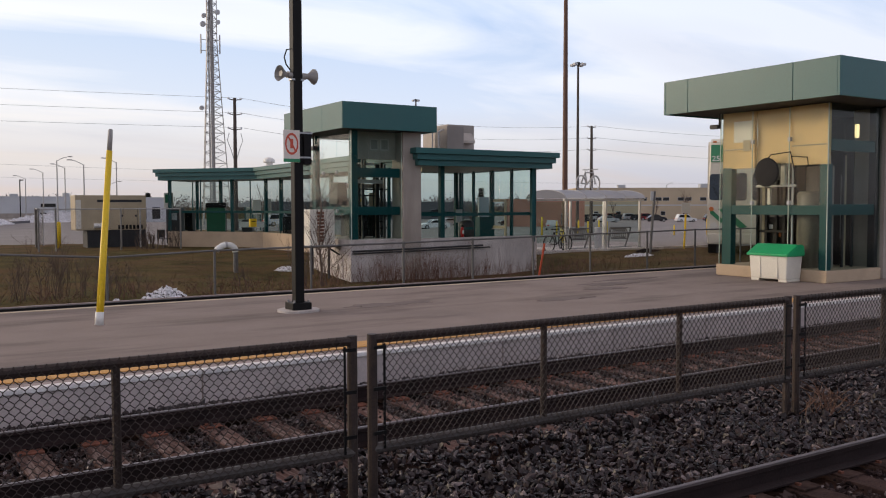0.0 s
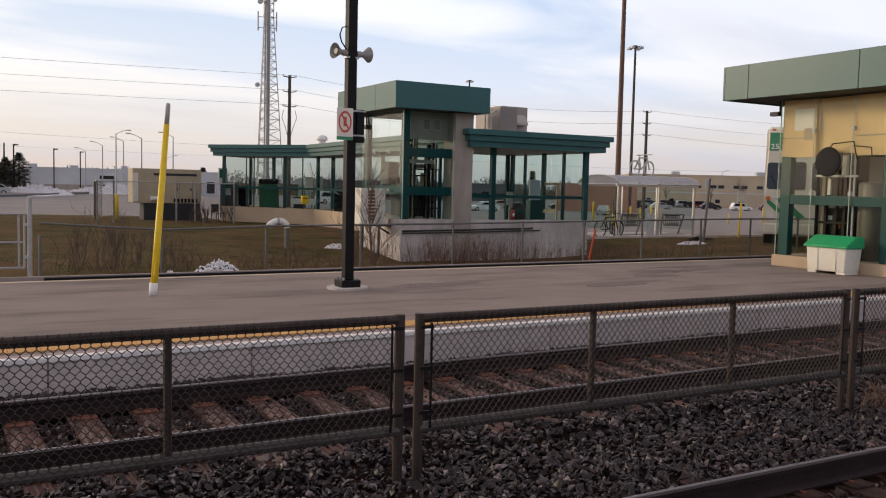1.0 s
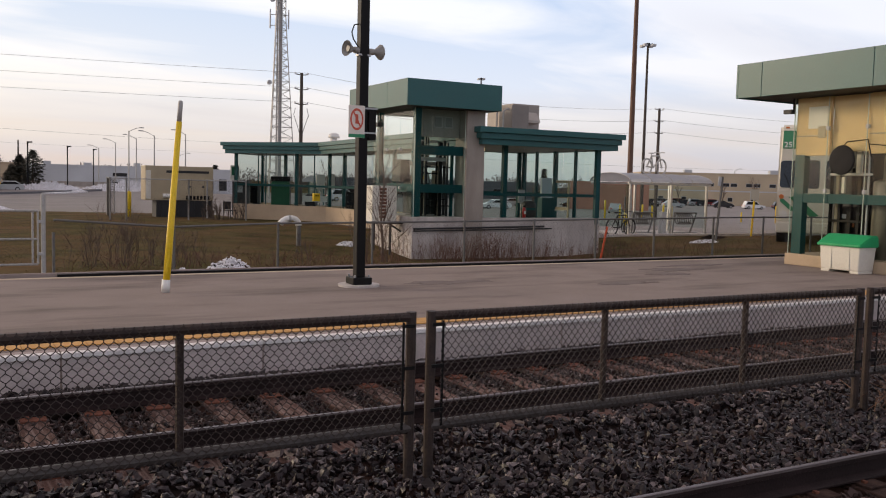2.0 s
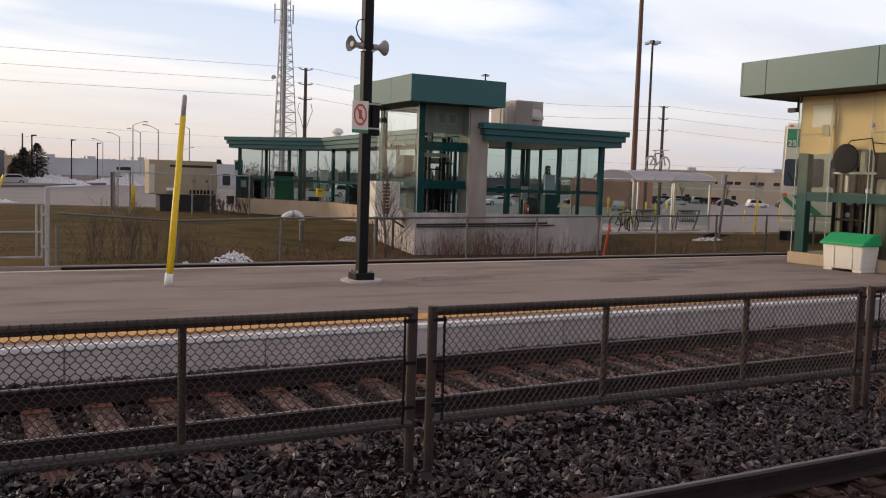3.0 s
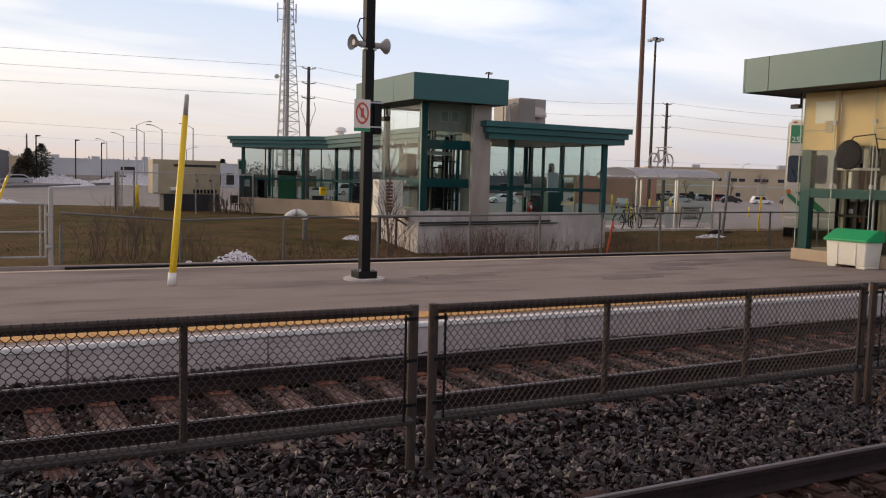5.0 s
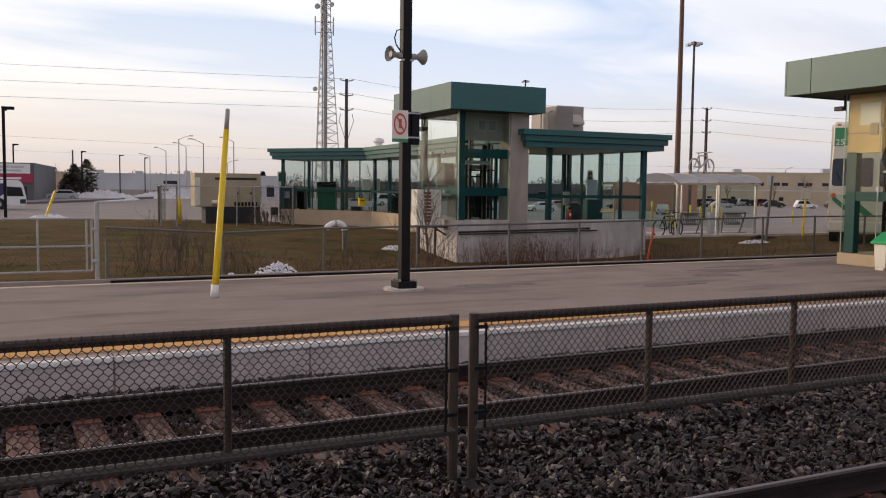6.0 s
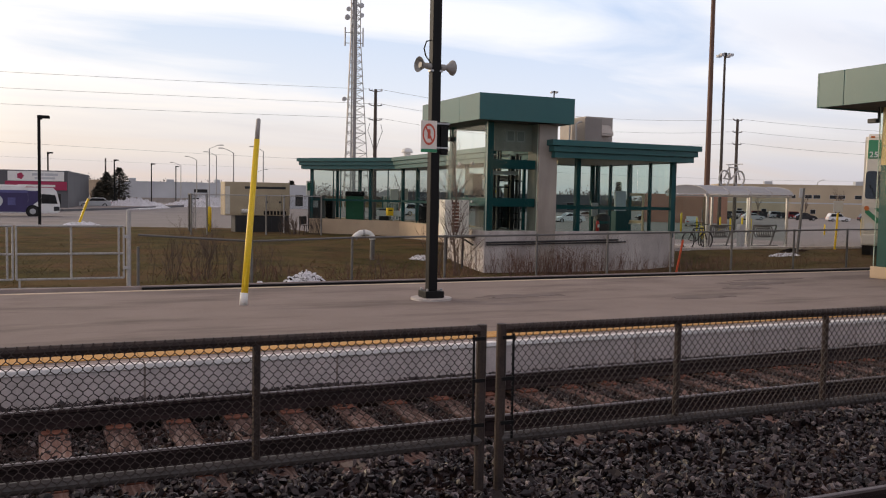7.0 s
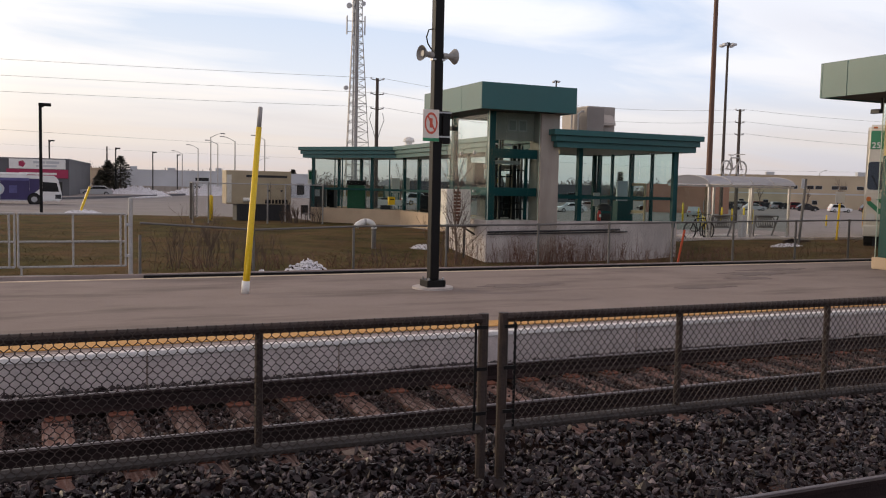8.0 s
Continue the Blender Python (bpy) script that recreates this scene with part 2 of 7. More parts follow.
TIE = mat("weathered_wood_sleeper", (0.112, 0.062, 0.050), 0.9, 0, 0.3, 5, 45, 0.6, rand=0.7, spec=0.15, dirt=(0.34, 0.265, 0.24), dirt_amount=0.8, dirt_scale=7, stretch=(4.0, 0.30, 1), dirt_from=0.47)
# shade over the near track is put into this darker sleeper and plate colour
TIE2 = mat("shaded_dark_sleeper", (0.050, 0.029, 0.024), 0.9, 0, 0.3, 5, 45, 0.5, rand=0.4, spec=0.15, dirt=(0.11, 0.07, 0.055), dirt_amount=0.6, dirt_scale=6)
PLATE = mat("rusty_tie_plate", (0.19, 0.072, 0.045), 0.85, 0.3, 0.3, 10, 60, 0.3)
WHITE = mat("white_paint", (0.78, 0.77, 0.74), 0.5, 0, 0.05, 3, 40, 0.05)
CREAM = mat("cream_plastic", (0.74, 0.71, 0.63), 0.5, 0, 0.05, 3, 30, 0.06, dirt=(0.5, 0.45, 0.36), dirt_amount=0.25)
LIDGREEN = mat("bright_green_plastic", (0.012, 0.36, 0.13), 0.4, 0, 0.07, 3, 30, 0.05)
DKGREEN = mat("dark_green_plastic", (0.008, 0.115, 0.05), 0.45, 0, 0.1, 3, 30, 0.05)
BEIGE = mat("beige_enclosure_paint", (0.45, 0.37, 0.25), 0.55, 0, 0.08, 2, 30, 0.05, dirt=(0.36, 0.29, 0.2), dirt_amount=0.3)
DKSTEEL = mat("charcoal_steel", (0.025, 0.026, 0.03), 0.5, 0.2, 0.15, 3, 40, 0.05)
HORN = mat("grey_horn_plastic", (0.30, 0.29, 0.275), 0.5, 0, 0.1, 6, 40, 0.05)
SIGNW = mat("white_sign_face", (0.76, 0.70, 0.64), 0.45, 0, 0.04, 3, 30, 0)
SIGNRED = mat("red_sign_ink", (0.60, 0.10, 0.055), 0.5, 0, 0.05, 3, 30, 0)
SIGNGREEN = mat("green_sign_ink", (0.03, 0.25, 0.12), 0.5, 0, 0.05, 3, 30, 0)
SNOW = mat("dirty_snow", (0.78, 0.77, 0.80), 0.8, 0, 0.12, 3, 25, 0.6, dirt=(0.10, 0.09, 0.08), dirt_amount=1.0, dirt_scale=13, dirt_from=0.46)
CRUST = mat("snow_crust", (0.80, 0.79, 0.82), 0.75, 0, 0.12, 6, 40, 0.3)
BROWNPOLE = mat("brown_steel_mast", (0.125, 0.062, 0.040), 0.55, 0.2, 0.12, 2, 40, 0.05)
WOODPOLE = mat("dark_wood_pole", (0.075, 0.060, 0.052), 0.9, 0, 0.25, 2, 30, 0.3)
TOWERM = mat("lattice_steel", (0.34, 0.33, 0.33), 0.5, 0.5, 0.12, 2, 40, 0)
CABLE = mat("overhead_cable", (0.10, 0.10, 0.115), 0.6, 0, 0.1, 2, 30, 0)
# brick and cladding of the far buildings: distance haze is mixed into the colour
BRICK = mat("red_brick_wall", (0.44, 0.215, 0.155), 0.9, 0, 0.15, 0.4, 12, 0.2)
FACT = mat("tan_brick_wall", (0.50, 0.405, 0.285), 0.9, 0, 0.12, 0.2, 8, 0.2)
GREYWALL = mat("grey_metal_cladding", (0.52, 0.53, 0.55), 0.7, 0, 0.10, 0.15, 6, 0.1)
DARKWALL = mat("dark_grey_cladding", (0.105, 0.105, 0.115), 0.7, 0, 0.1, 0.3, 6, 0.1)
VERGE = mat("brownish_pavement", (0.22, 0.185, 0.17), 0.9, 0, 0.18, 0.5, 20, 0.2, dirt=(0.30, 0.27, 0.26), dirt_amount=0.6, dirt_scale=0.4)
ROOFING = mat("flat_roof_gravel", (0.16, 0.155, 0.15), 0.95, 0, 0.2, 0.4, 6, 0.2)
DARKWIN = mat("dark_window_glass", (0.012, 0.014, 0.018), 0.08, 0, 0.1, 2, 20, 0)
BUSBLUE = mat("dark_blue_bus_wrap", (0.034, 0.022, 0.10), 0.35, 0, 0.15, 0.8, 20, 0)
WRAPLIGHT = mat("violet_blue_wrap", (0.085, 0.080, 0.22), 0.4, 0, 0.2, 1.2, 20, 0)
BUSWHITE = mat("white_bus_paint", (0.76, 0.75, 0.74), 0.35, 0, 0.05, 1, 30, 0, dirt=(0.45, 0.42, 0.38), dirt_amount=0.3)
BUSCREAM = mat("cream_coach_paint", (0.68, 0.63, 0.52), 0.4, 0, 0.05, 1, 30, 0, dirt=(0.45, 0.4, 0.32), dirt_amount=0.3)
BUSGREEN = mat("green_coach_stripe", (0.035, 0.22, 0.10), 0.4, 0, 0.08, 1, 30, 0)
REDSIGN = mat("red_shop_sign", (0.36, 0.02, 0.075), 0.5, 0, 0.06, 1, 20, 0)
ORANGE = mat("orange_red_marker", (0.62, 0.085, 0.025), 0.55, 0, 0.1, 3, 30, 0.05)
TWIG = mat("grey_brown_bark", (0.125, 0.088, 0.068), 0.9, 0, 0.2, 6, 40, 0.2)
DRYWEED = island("dry_weed", (0.105, 0.052, 0.040), (0.23, 0.145, 0.105), 0.9, 30, 0)
BLADE = island("grass_blade", (0.095, 0.080, 0.030), (0.175, 0.125, 0.060), 0.9, 30, 0)
NEEDLE = island("conifer_needles", (0.048, 0.050, 0.043), (0.125, 0.118, 0.100), 0.9, 30, 0)
FARWOOD = island("bare_woodland", (0.10, 0.078, 0.076), (0.21, 0.170, 0.165), 0.95, 3, 0)
CARWHITE = mat("white_car_paint", (0.75, 0.75, 0.76), 0.25, 0, 0.03, 2, 30, 0)
CARSILVER = mat("silver_car_paint", (0.45, 0.46, 0.48), 0.3, 0.5, 0.04, 2, 30, 0)
CARDARK = mat("dark_car_paint", (0.025, 0.025, 0.03), 0.25, 0.2, 0.05, 2, 30, 0)
CARRED = mat("red_car_paint", (0.16, 0.012, 0.016), 0.25, 0.1, 0.05, 2, 30, 0)
LAMPGLASS = mat("lamp_lens", (0.7, 0.68, 0.62), 0.2, 0, 0.03, 3, 30, 0)
AMBER = mat("amber_lens", (0.6, 0.16, 0.03), 0.3, 0, 0.03, 3, 30, 0)
REDPAINT = mat("red_enamel", (0.55, 0.02, 0.02), 0.35, 0, 0.05, 3, 30, 0)
PALEBLUE = mat("pale_blue_notice", (0.50, 0.58, 0.64), 0.5, 0, 0.06, 2, 30, 0)
GREYPANEL = mat("pale_grey_panel", (0.50, 0.51, 0.53), 0.5, 0, 0.05, 2, 30, 0.03)
HVAC = mat("grey_beige_sheet_metal", (0.42, 0.38, 0.345), 0.55, 0.1, 0.08, 2, 30, 0.05)
WARMLAMP = mat("warm_ceiling_lamp", (1.0, 0.72, 0.36), 0.4, 0, 0, 3, 30, 0, emit=1.6)
FINEWIRE = mat("fine_grey_wire", (0.075, 0.068, 0.06), 0.6, 0.3, 0.1, 4, 40, 0)
GLASS = glass("clear_window_glass", (0.71, 0.81, 0.785))
WINGGLASS = glass("smoky_window_glass", (0.75, 0.82, 0.80), 0.4)
AIRGREY = mat("dark_grey_sheet_metal", (0.24, 0.215, 0.20), 0.55, 0.1, 0.08, 2, 30, 0.05)
PLATHOOD = mat("worn_grey_sheet_metal", (0.33, 0.295, 0.27), 0.55, 0.1, 0.08, 2, 30, 0.05)
GLASSEDGE = mat("polished_glass_edge", (0.50, 0.58, 0.50), 0.3, 0, 0.05, 3, 30, 0)
DRUM = mat("aged_beige_enamel", (0.23, 0.21, 0.17), 0.35, 0, 0.12, 2, 30, 0.03, dirt=(0.12, 0.105, 0.085), dirt_amount=0.7, dirt_scale=2)
LIFTGLASS = glass("clear_lift_glass", (0.87, 0.91, 0.86))
GREENGLASS = glass("green_tinted_glass", (0.82, 0.91, 0.88))
FENCEGREY = mat("weathered_fence_tube", (0.15, 0.145, 0.14), 0.6, 0.3, 0.15, 4, 60, 0.08)
POLY = hazy("hazy_roof_glazing", (0.58, 0.60, 0.66), 0.92)
GABLE = hazy("smoky_gable_glazing", (0.30, 0.30, 0.32), 0.55)

# ---- building helpers ----
def thing(name, label, category, loc=(0, 0, 0), rz=0.0, group="", kind=""):
    ob = new(name)
    ob.empty_display_size = 0.2
    ob.matrix_basis = pose(*loc, 0, 0, rz)
    return tagged(ob, label, category, group, kind)


def mesh_of(name, bm, material, smooth=False):
    me = bpy.data.meshes.new(name)
    bmesh.ops.recalc_face_normals(bm, faces=bm.faces)
    bm.to_mesh(me)
    bm.free()
    for m in material if isinstance(material, (list, tuple)) else (material,):
        me.materials.append(m)
    if smooth:
        me.shade_smooth()
    return me


def part(name, bm, material, parent=None, label="", smooth=False, world=False):
    """One mesh object under a thing or a part. world: the mesh is given in world coordinates."""
    if world and parent is not None:
        top = parent
        while top.parent:
            top = top.parent
        bm.transform(top.matrix_basis.inverted())
    ob = new(name, mesh_of(name, bm, material, smooth))
    ob.parent = parent
    return tagged(ob, label)


def piece(name, me, parent, loc, rot=(0, 0, 0), size=(1, 1, 1)):
    ob = new(name, me)
    ob.parent = parent
    ob.matrix_basis = Matrix.LocRotScale(Vector(loc), Euler(rot), Vector(size))
    return ob


def B():
    return bmesh.new()


def box(bm, x0, x1, y0, y1, z0, z1, bevel=0.0, slot=0):
    vs = [bm.verts.new((x, y, z)) for z in (z0, z1) for y in (y0, y1) for x in (x0, x1)]
    fs = [bm.faces.new([vs[i] for i in q]) for q in ((0, 2, 3, 1), (4, 5, 7, 6), (0, 1, 5, 4), (2, 6, 7, 3), (0, 4, 6, 2), (1, 3, 7, 5))]
    for f in fs:
        f.material_index = slot
    if bevel:
        es = list({e for f in fs for e in f.edges})
        bmesh.ops.bevel(bm, geom=es, offset=bevel, segments=2, affect="EDGES", profile=0.6)
    return bm


def sheet(bm, a, b, back, z0, z1):
    """Glass: a front face from a to b, with its thickness turned back at the rim, open behind."""
    f = [bm.verts.new(p) for p in ((*a, z0), (*b, z0), (*b, z1), (*a, z1))]
    r = [bm.verts.new(v.co + Vector((*back, 0))) for v in f]
    bm.faces.new(f)
    for i in range(4):
        bm.faces.new((f[i], r[i], r[(i + 1) % 4], f[(i + 1) % 4]))
    return bm


def extrude(bm, pts, vec):
    """A prism: the loop pts pushed along vec."""
    a = [bm.verts.new(p) for p in pts]
    b = [bm.verts.new(Vector(p) + Vector(vec)) for p in pts]
    n = len(pts)
    bm.faces.new(a[::-1])
    bm.faces.new(b)
    for i in range(n):
        bm.faces.new((a[i], a[(i + 1) % n], b[(i + 1) % n], b[i]))
    return bm


def tube(bm, pts, radii, n=8, caps=True):
    """A round bar along pts; radii one number or one each."""
    pts = [Vector(p) for p in pts]
    if isinstance(radii, (int, float)):
        radii = [radii] * len(pts)
    rings, side = [], None
    for i, p in enumerate(pts):
        d = (pts[min(i + 1, len(pts) - 1)] - pts[max(i - 1, 0)]).normalized()
        if side is None:
            side = d.cross(Vector((0, 0, 1)) if abs(d.z) < 0.9 else Vector((1, 0, 0))).normalized()
        side = (side - d * side.dot(d)).normalized()
        up = d.cross(side)
        rings.append([bm.verts.new(p + (side * math.cos(a) + up * math.sin(a)) * radii[i]) for a in (2 * math.pi * k / n for k in range(n))])
    for r, s in zip(rings, rings[1:]):
        for k in range(n):
            bm.faces.new((r[k], r[(k + 1) % n], s[(k + 1) % n], s[k]))
    if caps and n > 2:
        bm.faces.new(rings[0][::-1])
        bm.faces.new(rings[-1])
    return bm


def offset(poly, d):
    """A level polygon, counter-clockwise, moved inwards by d."""
    out, n = [], len(poly)
    for i in range(n):
        p, q, r = (Vector(poly[j % n]) for j in (i - 1, i, i + 1))
        a, b = (q - p).normalized(), (r - q).normalized()
        na, nb = Vector((-a.y, a.x)), Vector((-b.y, b.x))
        m = (na + nb).normalized()
        out.append(tuple(q + m * (d / max(0.3, m.dot(na)))))
    return out


def prism(bm, poly, z0, z1):
    return extrude(bm, [(x, y, z0) for x, y in poly], (0, 0, z1 - z0))


def stuff(name, verts, faces, material, label, category):
    me = bpy.data.meshes.new(name)
    me.from_pydata(verts, [], faces)
    me.materials.append(material)
    return tagged(new(name, me), label, category, kind="stuff")


def smoothstep(a, b, v):
    t = min(1.0, max(0.0, (v - a) / (b - a)))
    return t * t * (3 - 2 * t)


# ---- ground ----
RAIL_Z = -0.13           # top of the rails; the platforms lie at 0
TRACKS = (3.20, 7.32)    # centre lines; the tracks run along x
PLAT_Y0, PLAT_Y1 = 9.10, 15.80


def ground_z(x, y):
    if y < 15.2:
        return -0.62
    far = [(15, -0.12), (24, -0.18), (45, -0.30), (58, -0.50), (85, -0.75), (140, -0.85), (220, -1.0), (400, -1.6), (3000, -3.0)]
    z = far[0][1]
    for (a, za), (b, zb) in zip(far, far[1:]):
        if a <= y <= b:
            z = za + (zb - za) * (y - a) / (b - a)
    z -= 0.45 * math.exp(-((x - 14.6) / 6.6) ** 4 - ((y - 22.9) / 3.6) ** 2)
    z -= 1.2 * smoothstep(30, 80, x) * smoothstep(28, 60, y)
    if y < 40:
        z += 0.05 * noise.noise((x * 0.5, y * 0.5, 3.0))
    return z


def is_grass(x, y):
    edge = 57 if x < 0 else 57 - 0.5 * x if x < 12 else 46 if x < 14.8 else 27.2 - 0.02 * (x - 24)
    if x > 60:
        return y > 260
    return y < edge or (y > 165 and x < 40 and y < 212) or y > 330


def make_ground():
    xs = [-2500, -1200, -600, -300, -160, -90, -60, -45] + [-35 + 0.8 * i for i in range(100)] + [46, 50, 56, 64, 75, 90, 110, 140, 180, 240, 320, 450, 700, 1300, 2500]
    ys = [-2500, -800, -250, -80, -25, -8, 0, 8, 15.0, 15.35] + [16.5 + 0.7 * i for i in range(62)] + [61, 64, 68, 73, 79, 86, 94, 103, 113, 124, 136, 150, 165, 180, 200, 225, 260, 300, 330, 420, 600, 1000, 1800, 3000]
    verts = [(x, y, ground_z(x, y)) for y in ys for x in xs]
    nx = len(xs)
    faces = [(j * nx + i, j * nx + i + 1, (j + 1) * nx + i + 1, (j + 1) * nx + i) for j in range(len(ys) - 1) for i in range(nx - 1)]
    me = bpy.data.meshes.new("ground")
    me.from_pydata(verts, [], faces)
    for m in (GRASS, ASPH, GRAVELGROUND):
        me.materials.append(m)
    for p in me.polygons:
        c = p.center
        p.material_index = 0 if is_grass(c.x, c.y) else 1
        if c.y < 15.5 or (c.y < 17.7 and c.x < 2.3):
            p.material_index = 2
    me.shade_smooth()
    tagged(new("ground", me), "brown-green winter grass with grey asphalt roads and parking", "ground", kind="structure")


make_ground()


def make_platforms():
    plat = tagged(part("far_platform", box(B(), -70, 110, PLAT_Y0 + 0.22, PLAT_Y1, -0.62, 0.0), PLAT), "wide grey-brown asphalt railway platform with worn dark streaks", "platform", kind="structure")
    near = tagged(part("near_platform", box(B(), -70, 110, -6.0, 1.45, -0.62, 0.0), PLAT), "grey asphalt platform beside the near track", "platform", kind="structure")
    # timber-coloured rear kerb with a thin pale line before it
    part("rear_kerb", box(B(), 1.45, 110, PLAT_Y1, PLAT_Y1 + 0.09, -0.4, 0.045, 0.008), BLACK, plat, "dark raised rear kerb")
    # light on the kerb's top edge is put in as a paler cap
    part("kerb_lit_edge", box(B(), -70, 110, PLAT_Y1 + 0.095, PLAT_Y1 + 0.16, -0.4, 0.062, 0.008), EDGESTRIP, plat, "pale grey cap painting the kerb's lit top edge")
    part("rear_line", box(B(), -70, 110, PLAT_Y1 - 0.19, PLAT_Y1 - 0.04, -0.02, 0.004), LINE, plat, "thin faded cream-yellow edge line")
    # repaired strips in the surface
    rng = random.Random(5)
    for x, y, w, d in ((7.4, 13.2, 1.6, 0.30), (10.4, 12.1, 1.3, 0.22), (13.4, 13.9, 1.3, 0.42), (12.6, 13.2, 1.0, 0.30), (14.6, 14.5, 1.6, 0.2)):
        n, loop = 30, []
        for k in range(n):
            a = 2 * math.pi * k / n
            r = 1 + 0.40 * rng.uniform(-1, 1)
            loop.append((x + 0.5 * w * r * math.cos(a), y + 0.75 * d * r * math.sin(a), -0.01))
        part("asphalt_patch", extrude(B(), loop, (0, 0, 0.014)), PATCH, plat, "dark worn patch in the asphalt")
    return plat


far_platform = make_platforms()


def make_rail(y, track):
    """A flat-bottom rail: foot, web and a polished head."""
    prof = [(-0.07, -0.16), (0.07, -0.16), (0.07, -0.148), (0.012, -0.125), (0.010, -0.045), (0.036, -0.032), (0.036, -0.006), (-0.036, -0.006), (-0.036, -0.032), (-0.010, -0.045), (-0.012, -0.125), (-0.07, -0.148)]
    r = part("rail", extrude(B(), [(-70, y + a, RAIL_Z + b) for a, b in prof], (180, 0, 0)), RAIL, track)
    cap = [(-0.004, -0.0065), (0.030, -0.0065), (0.028, -0.002), (0.022, 0.0), (0.002, 0.0), (-0.003, -0.002)]
    part("rail_head", extrude(B(), [(-70, y + a, RAIL_Z + b) for a, b in cap], (180, 0, 0)), RAILTOP, r, "bright polished running surface")


def make_track(name, yc, label):
    track = thing(name, label, "railway track")
    for s in (-0.7525, 0.7525):
        make_rail(yc + s, track)
    return track


SKEW = 0.022    # the far track and platform swing slightly away from the fence


def skewed(px, py):
    return Matrix.Translation((px, py, 0)) @ Matrix.Rotation(SKEW, 4, "Z") @ Matrix.Translation((-px, -py, 0))


track_far = make_track("railway_track", TRACKS[1], "rusty steel railway track on worn wooden sleepers")
track_far.matrix_basis = skewed(7.7, TRACKS[1])
far_platform.matrix_basis = skewed(3.2, PLAT_Y0)
track_near = make_track("railway_track", TRACKS[0], "dark rusty railway track with a polished rail head")


def make_ballast():
    """The stone bed: an uneven sheet, and loose angular stones over it where the camera stands near."""
    def bed_z(x, y):
        d = min(abs(y - TRACKS[0]), abs(y - TRACKS[1]))
        return -0.345 - 0.07 * smoothstep(1.2, 2.1, d) + 0.03 * noise.noise((x * 1.3, y * 1.3, 0)) + (0.05 * math.exp(-((y - 5.2) / 0.6) ** 2))
    xs = [-70, -40, -20, -10] + [-6 + 0.16 * i for i in range(160)] + [24, 32, 45, 65, 110]
    ys = [1.40 + 0.16 * i for i in range(49)]
    verts = [(x, y, bed_z(x, y) + 0.015 * noise.noise((x * 9, y * 9, 1))) for y in ys for x in xs]
    nx = len(xs)
    faces = [(j * nx + i, j * nx + i + 1, (j + 1) * nx + i + 1, (j + 1) * nx + i) for j in range(len(ys) - 1) for i in range(nx - 1)]
    stuff("ballast_bed", verts, faces, BED, "dark brown-grey crushed stone bed under the tracks", "ballast")
    # angular stones: a twelve-cornered lump, each with its own dents, size and turn
    g = (1 + 5 ** 0.5) / 2
    ico = np.array([(-1, g, 0), (1, g, 0), (-1, -g, 0), (1, -g, 0), (0, -1, g), (0, 1, g), (0, -1, -g), (0, 1, -g), (g, 0, -1), (g, 0, 1), (-g, 0, -1), (-g, 0, 1)]) / 1.9
    tri = np.array([(0, 11, 5), (0, 5, 1), (0, 1, 7), (0, 7, 10), (0, 10, 11), (1, 5, 9), (5, 11, 4), (11, 10, 2), (10, 7, 6), (7, 1, 8), (3, 9, 4), (3, 4, 2), (3, 2, 6), (3, 6, 8), (3, 8, 9), (4, 9, 5), (2, 4, 11), (6, 2, 10), (8, 6, 7), (9, 8, 1)])
    rng = np.random.default_rng(11)
    n = 84000
    x = rng.uniform(-2.2, 16.5, n) ** 1.0
    y = rng.uniform(2.5, 9.25, n)
    keep = ~((np.abs(y - 3.9525) < 0.08) | (np.abs(y - SKEW * (x - 7.7) - 6.5675) < 0.08) | (np.abs(y - SKEW * (x - 7.7) - 8.0725) < 0.08))
    keep &= y < 9.0 + SKEW * (x - 3.2)
    keep &= ~((y < 3.9) & ((x < 2.0) | (x > 11)))
    keep &= (x < 13) | (rng.random(n) < 0.6)
    x, y = x[keep], y[keep]
    n = len(x)
    yt = y - SKEW * (x - 7.7)    # distance across the far track
    z = np.array([bed_z(a, b) for a, b in zip(x, y)])
    between = (np.abs(yt - TRACKS[1]) < 0.70) | (np.abs(y - TRACKS[0]) < 0.70)
    size = rng.uniform(0.012, 0.035, n) * np.where(rng.random(n) < 0.08, 1.4, 1.0) * np.where(between, 0.8, 1.0)
    ends = (np.abs(yt - TRACKS[1]) > 0.80) & (np.abs(yt - TRACKS[1]) < 1.5)
    z = z + np.where(between, 0.0, 0.018) + np.where(ends, 0.028, 0.0) + rng.uniform(-0.012, 0.022, n)
    on_tie = (np.abs(((x + 0.05) % 0.505) - 0.2525) > 0.14) & (yt < TRACKS[1] + 0.72) & (yt > TRACKS[1] - 1.27)
    cover = np.clip(0.94 - 0.05 * (x - 3.0), 0.62, 0.94)    # the sleepers sink into the stones further along
    sel = ~(on_tie & (rng.random(n) < np.where(yt > TRACKS[1] - 0.72, cover, 0.80)))
    z = np.where(on_tie, np.maximum(z, RAIL_Z - 0.172), z)
    x, y, z, size = x[sel], y[sel], z[sel], size[sel]
    n = len(x)
    shape = ico[None] * rng.uniform(0.32, 1.45, (n, 12, 1)) * np.stack([rng.uniform(0.9, 1.6, n), rng.uniform(0.65, 1.1, n), rng.uniform(0.45, 0.85, n)], 1)[:, None, :]
    q = rng.normal(size=(n, 4))
    q /= np.linalg.norm(q, axis=1)[:, None]
    a, b, c, d = q.T
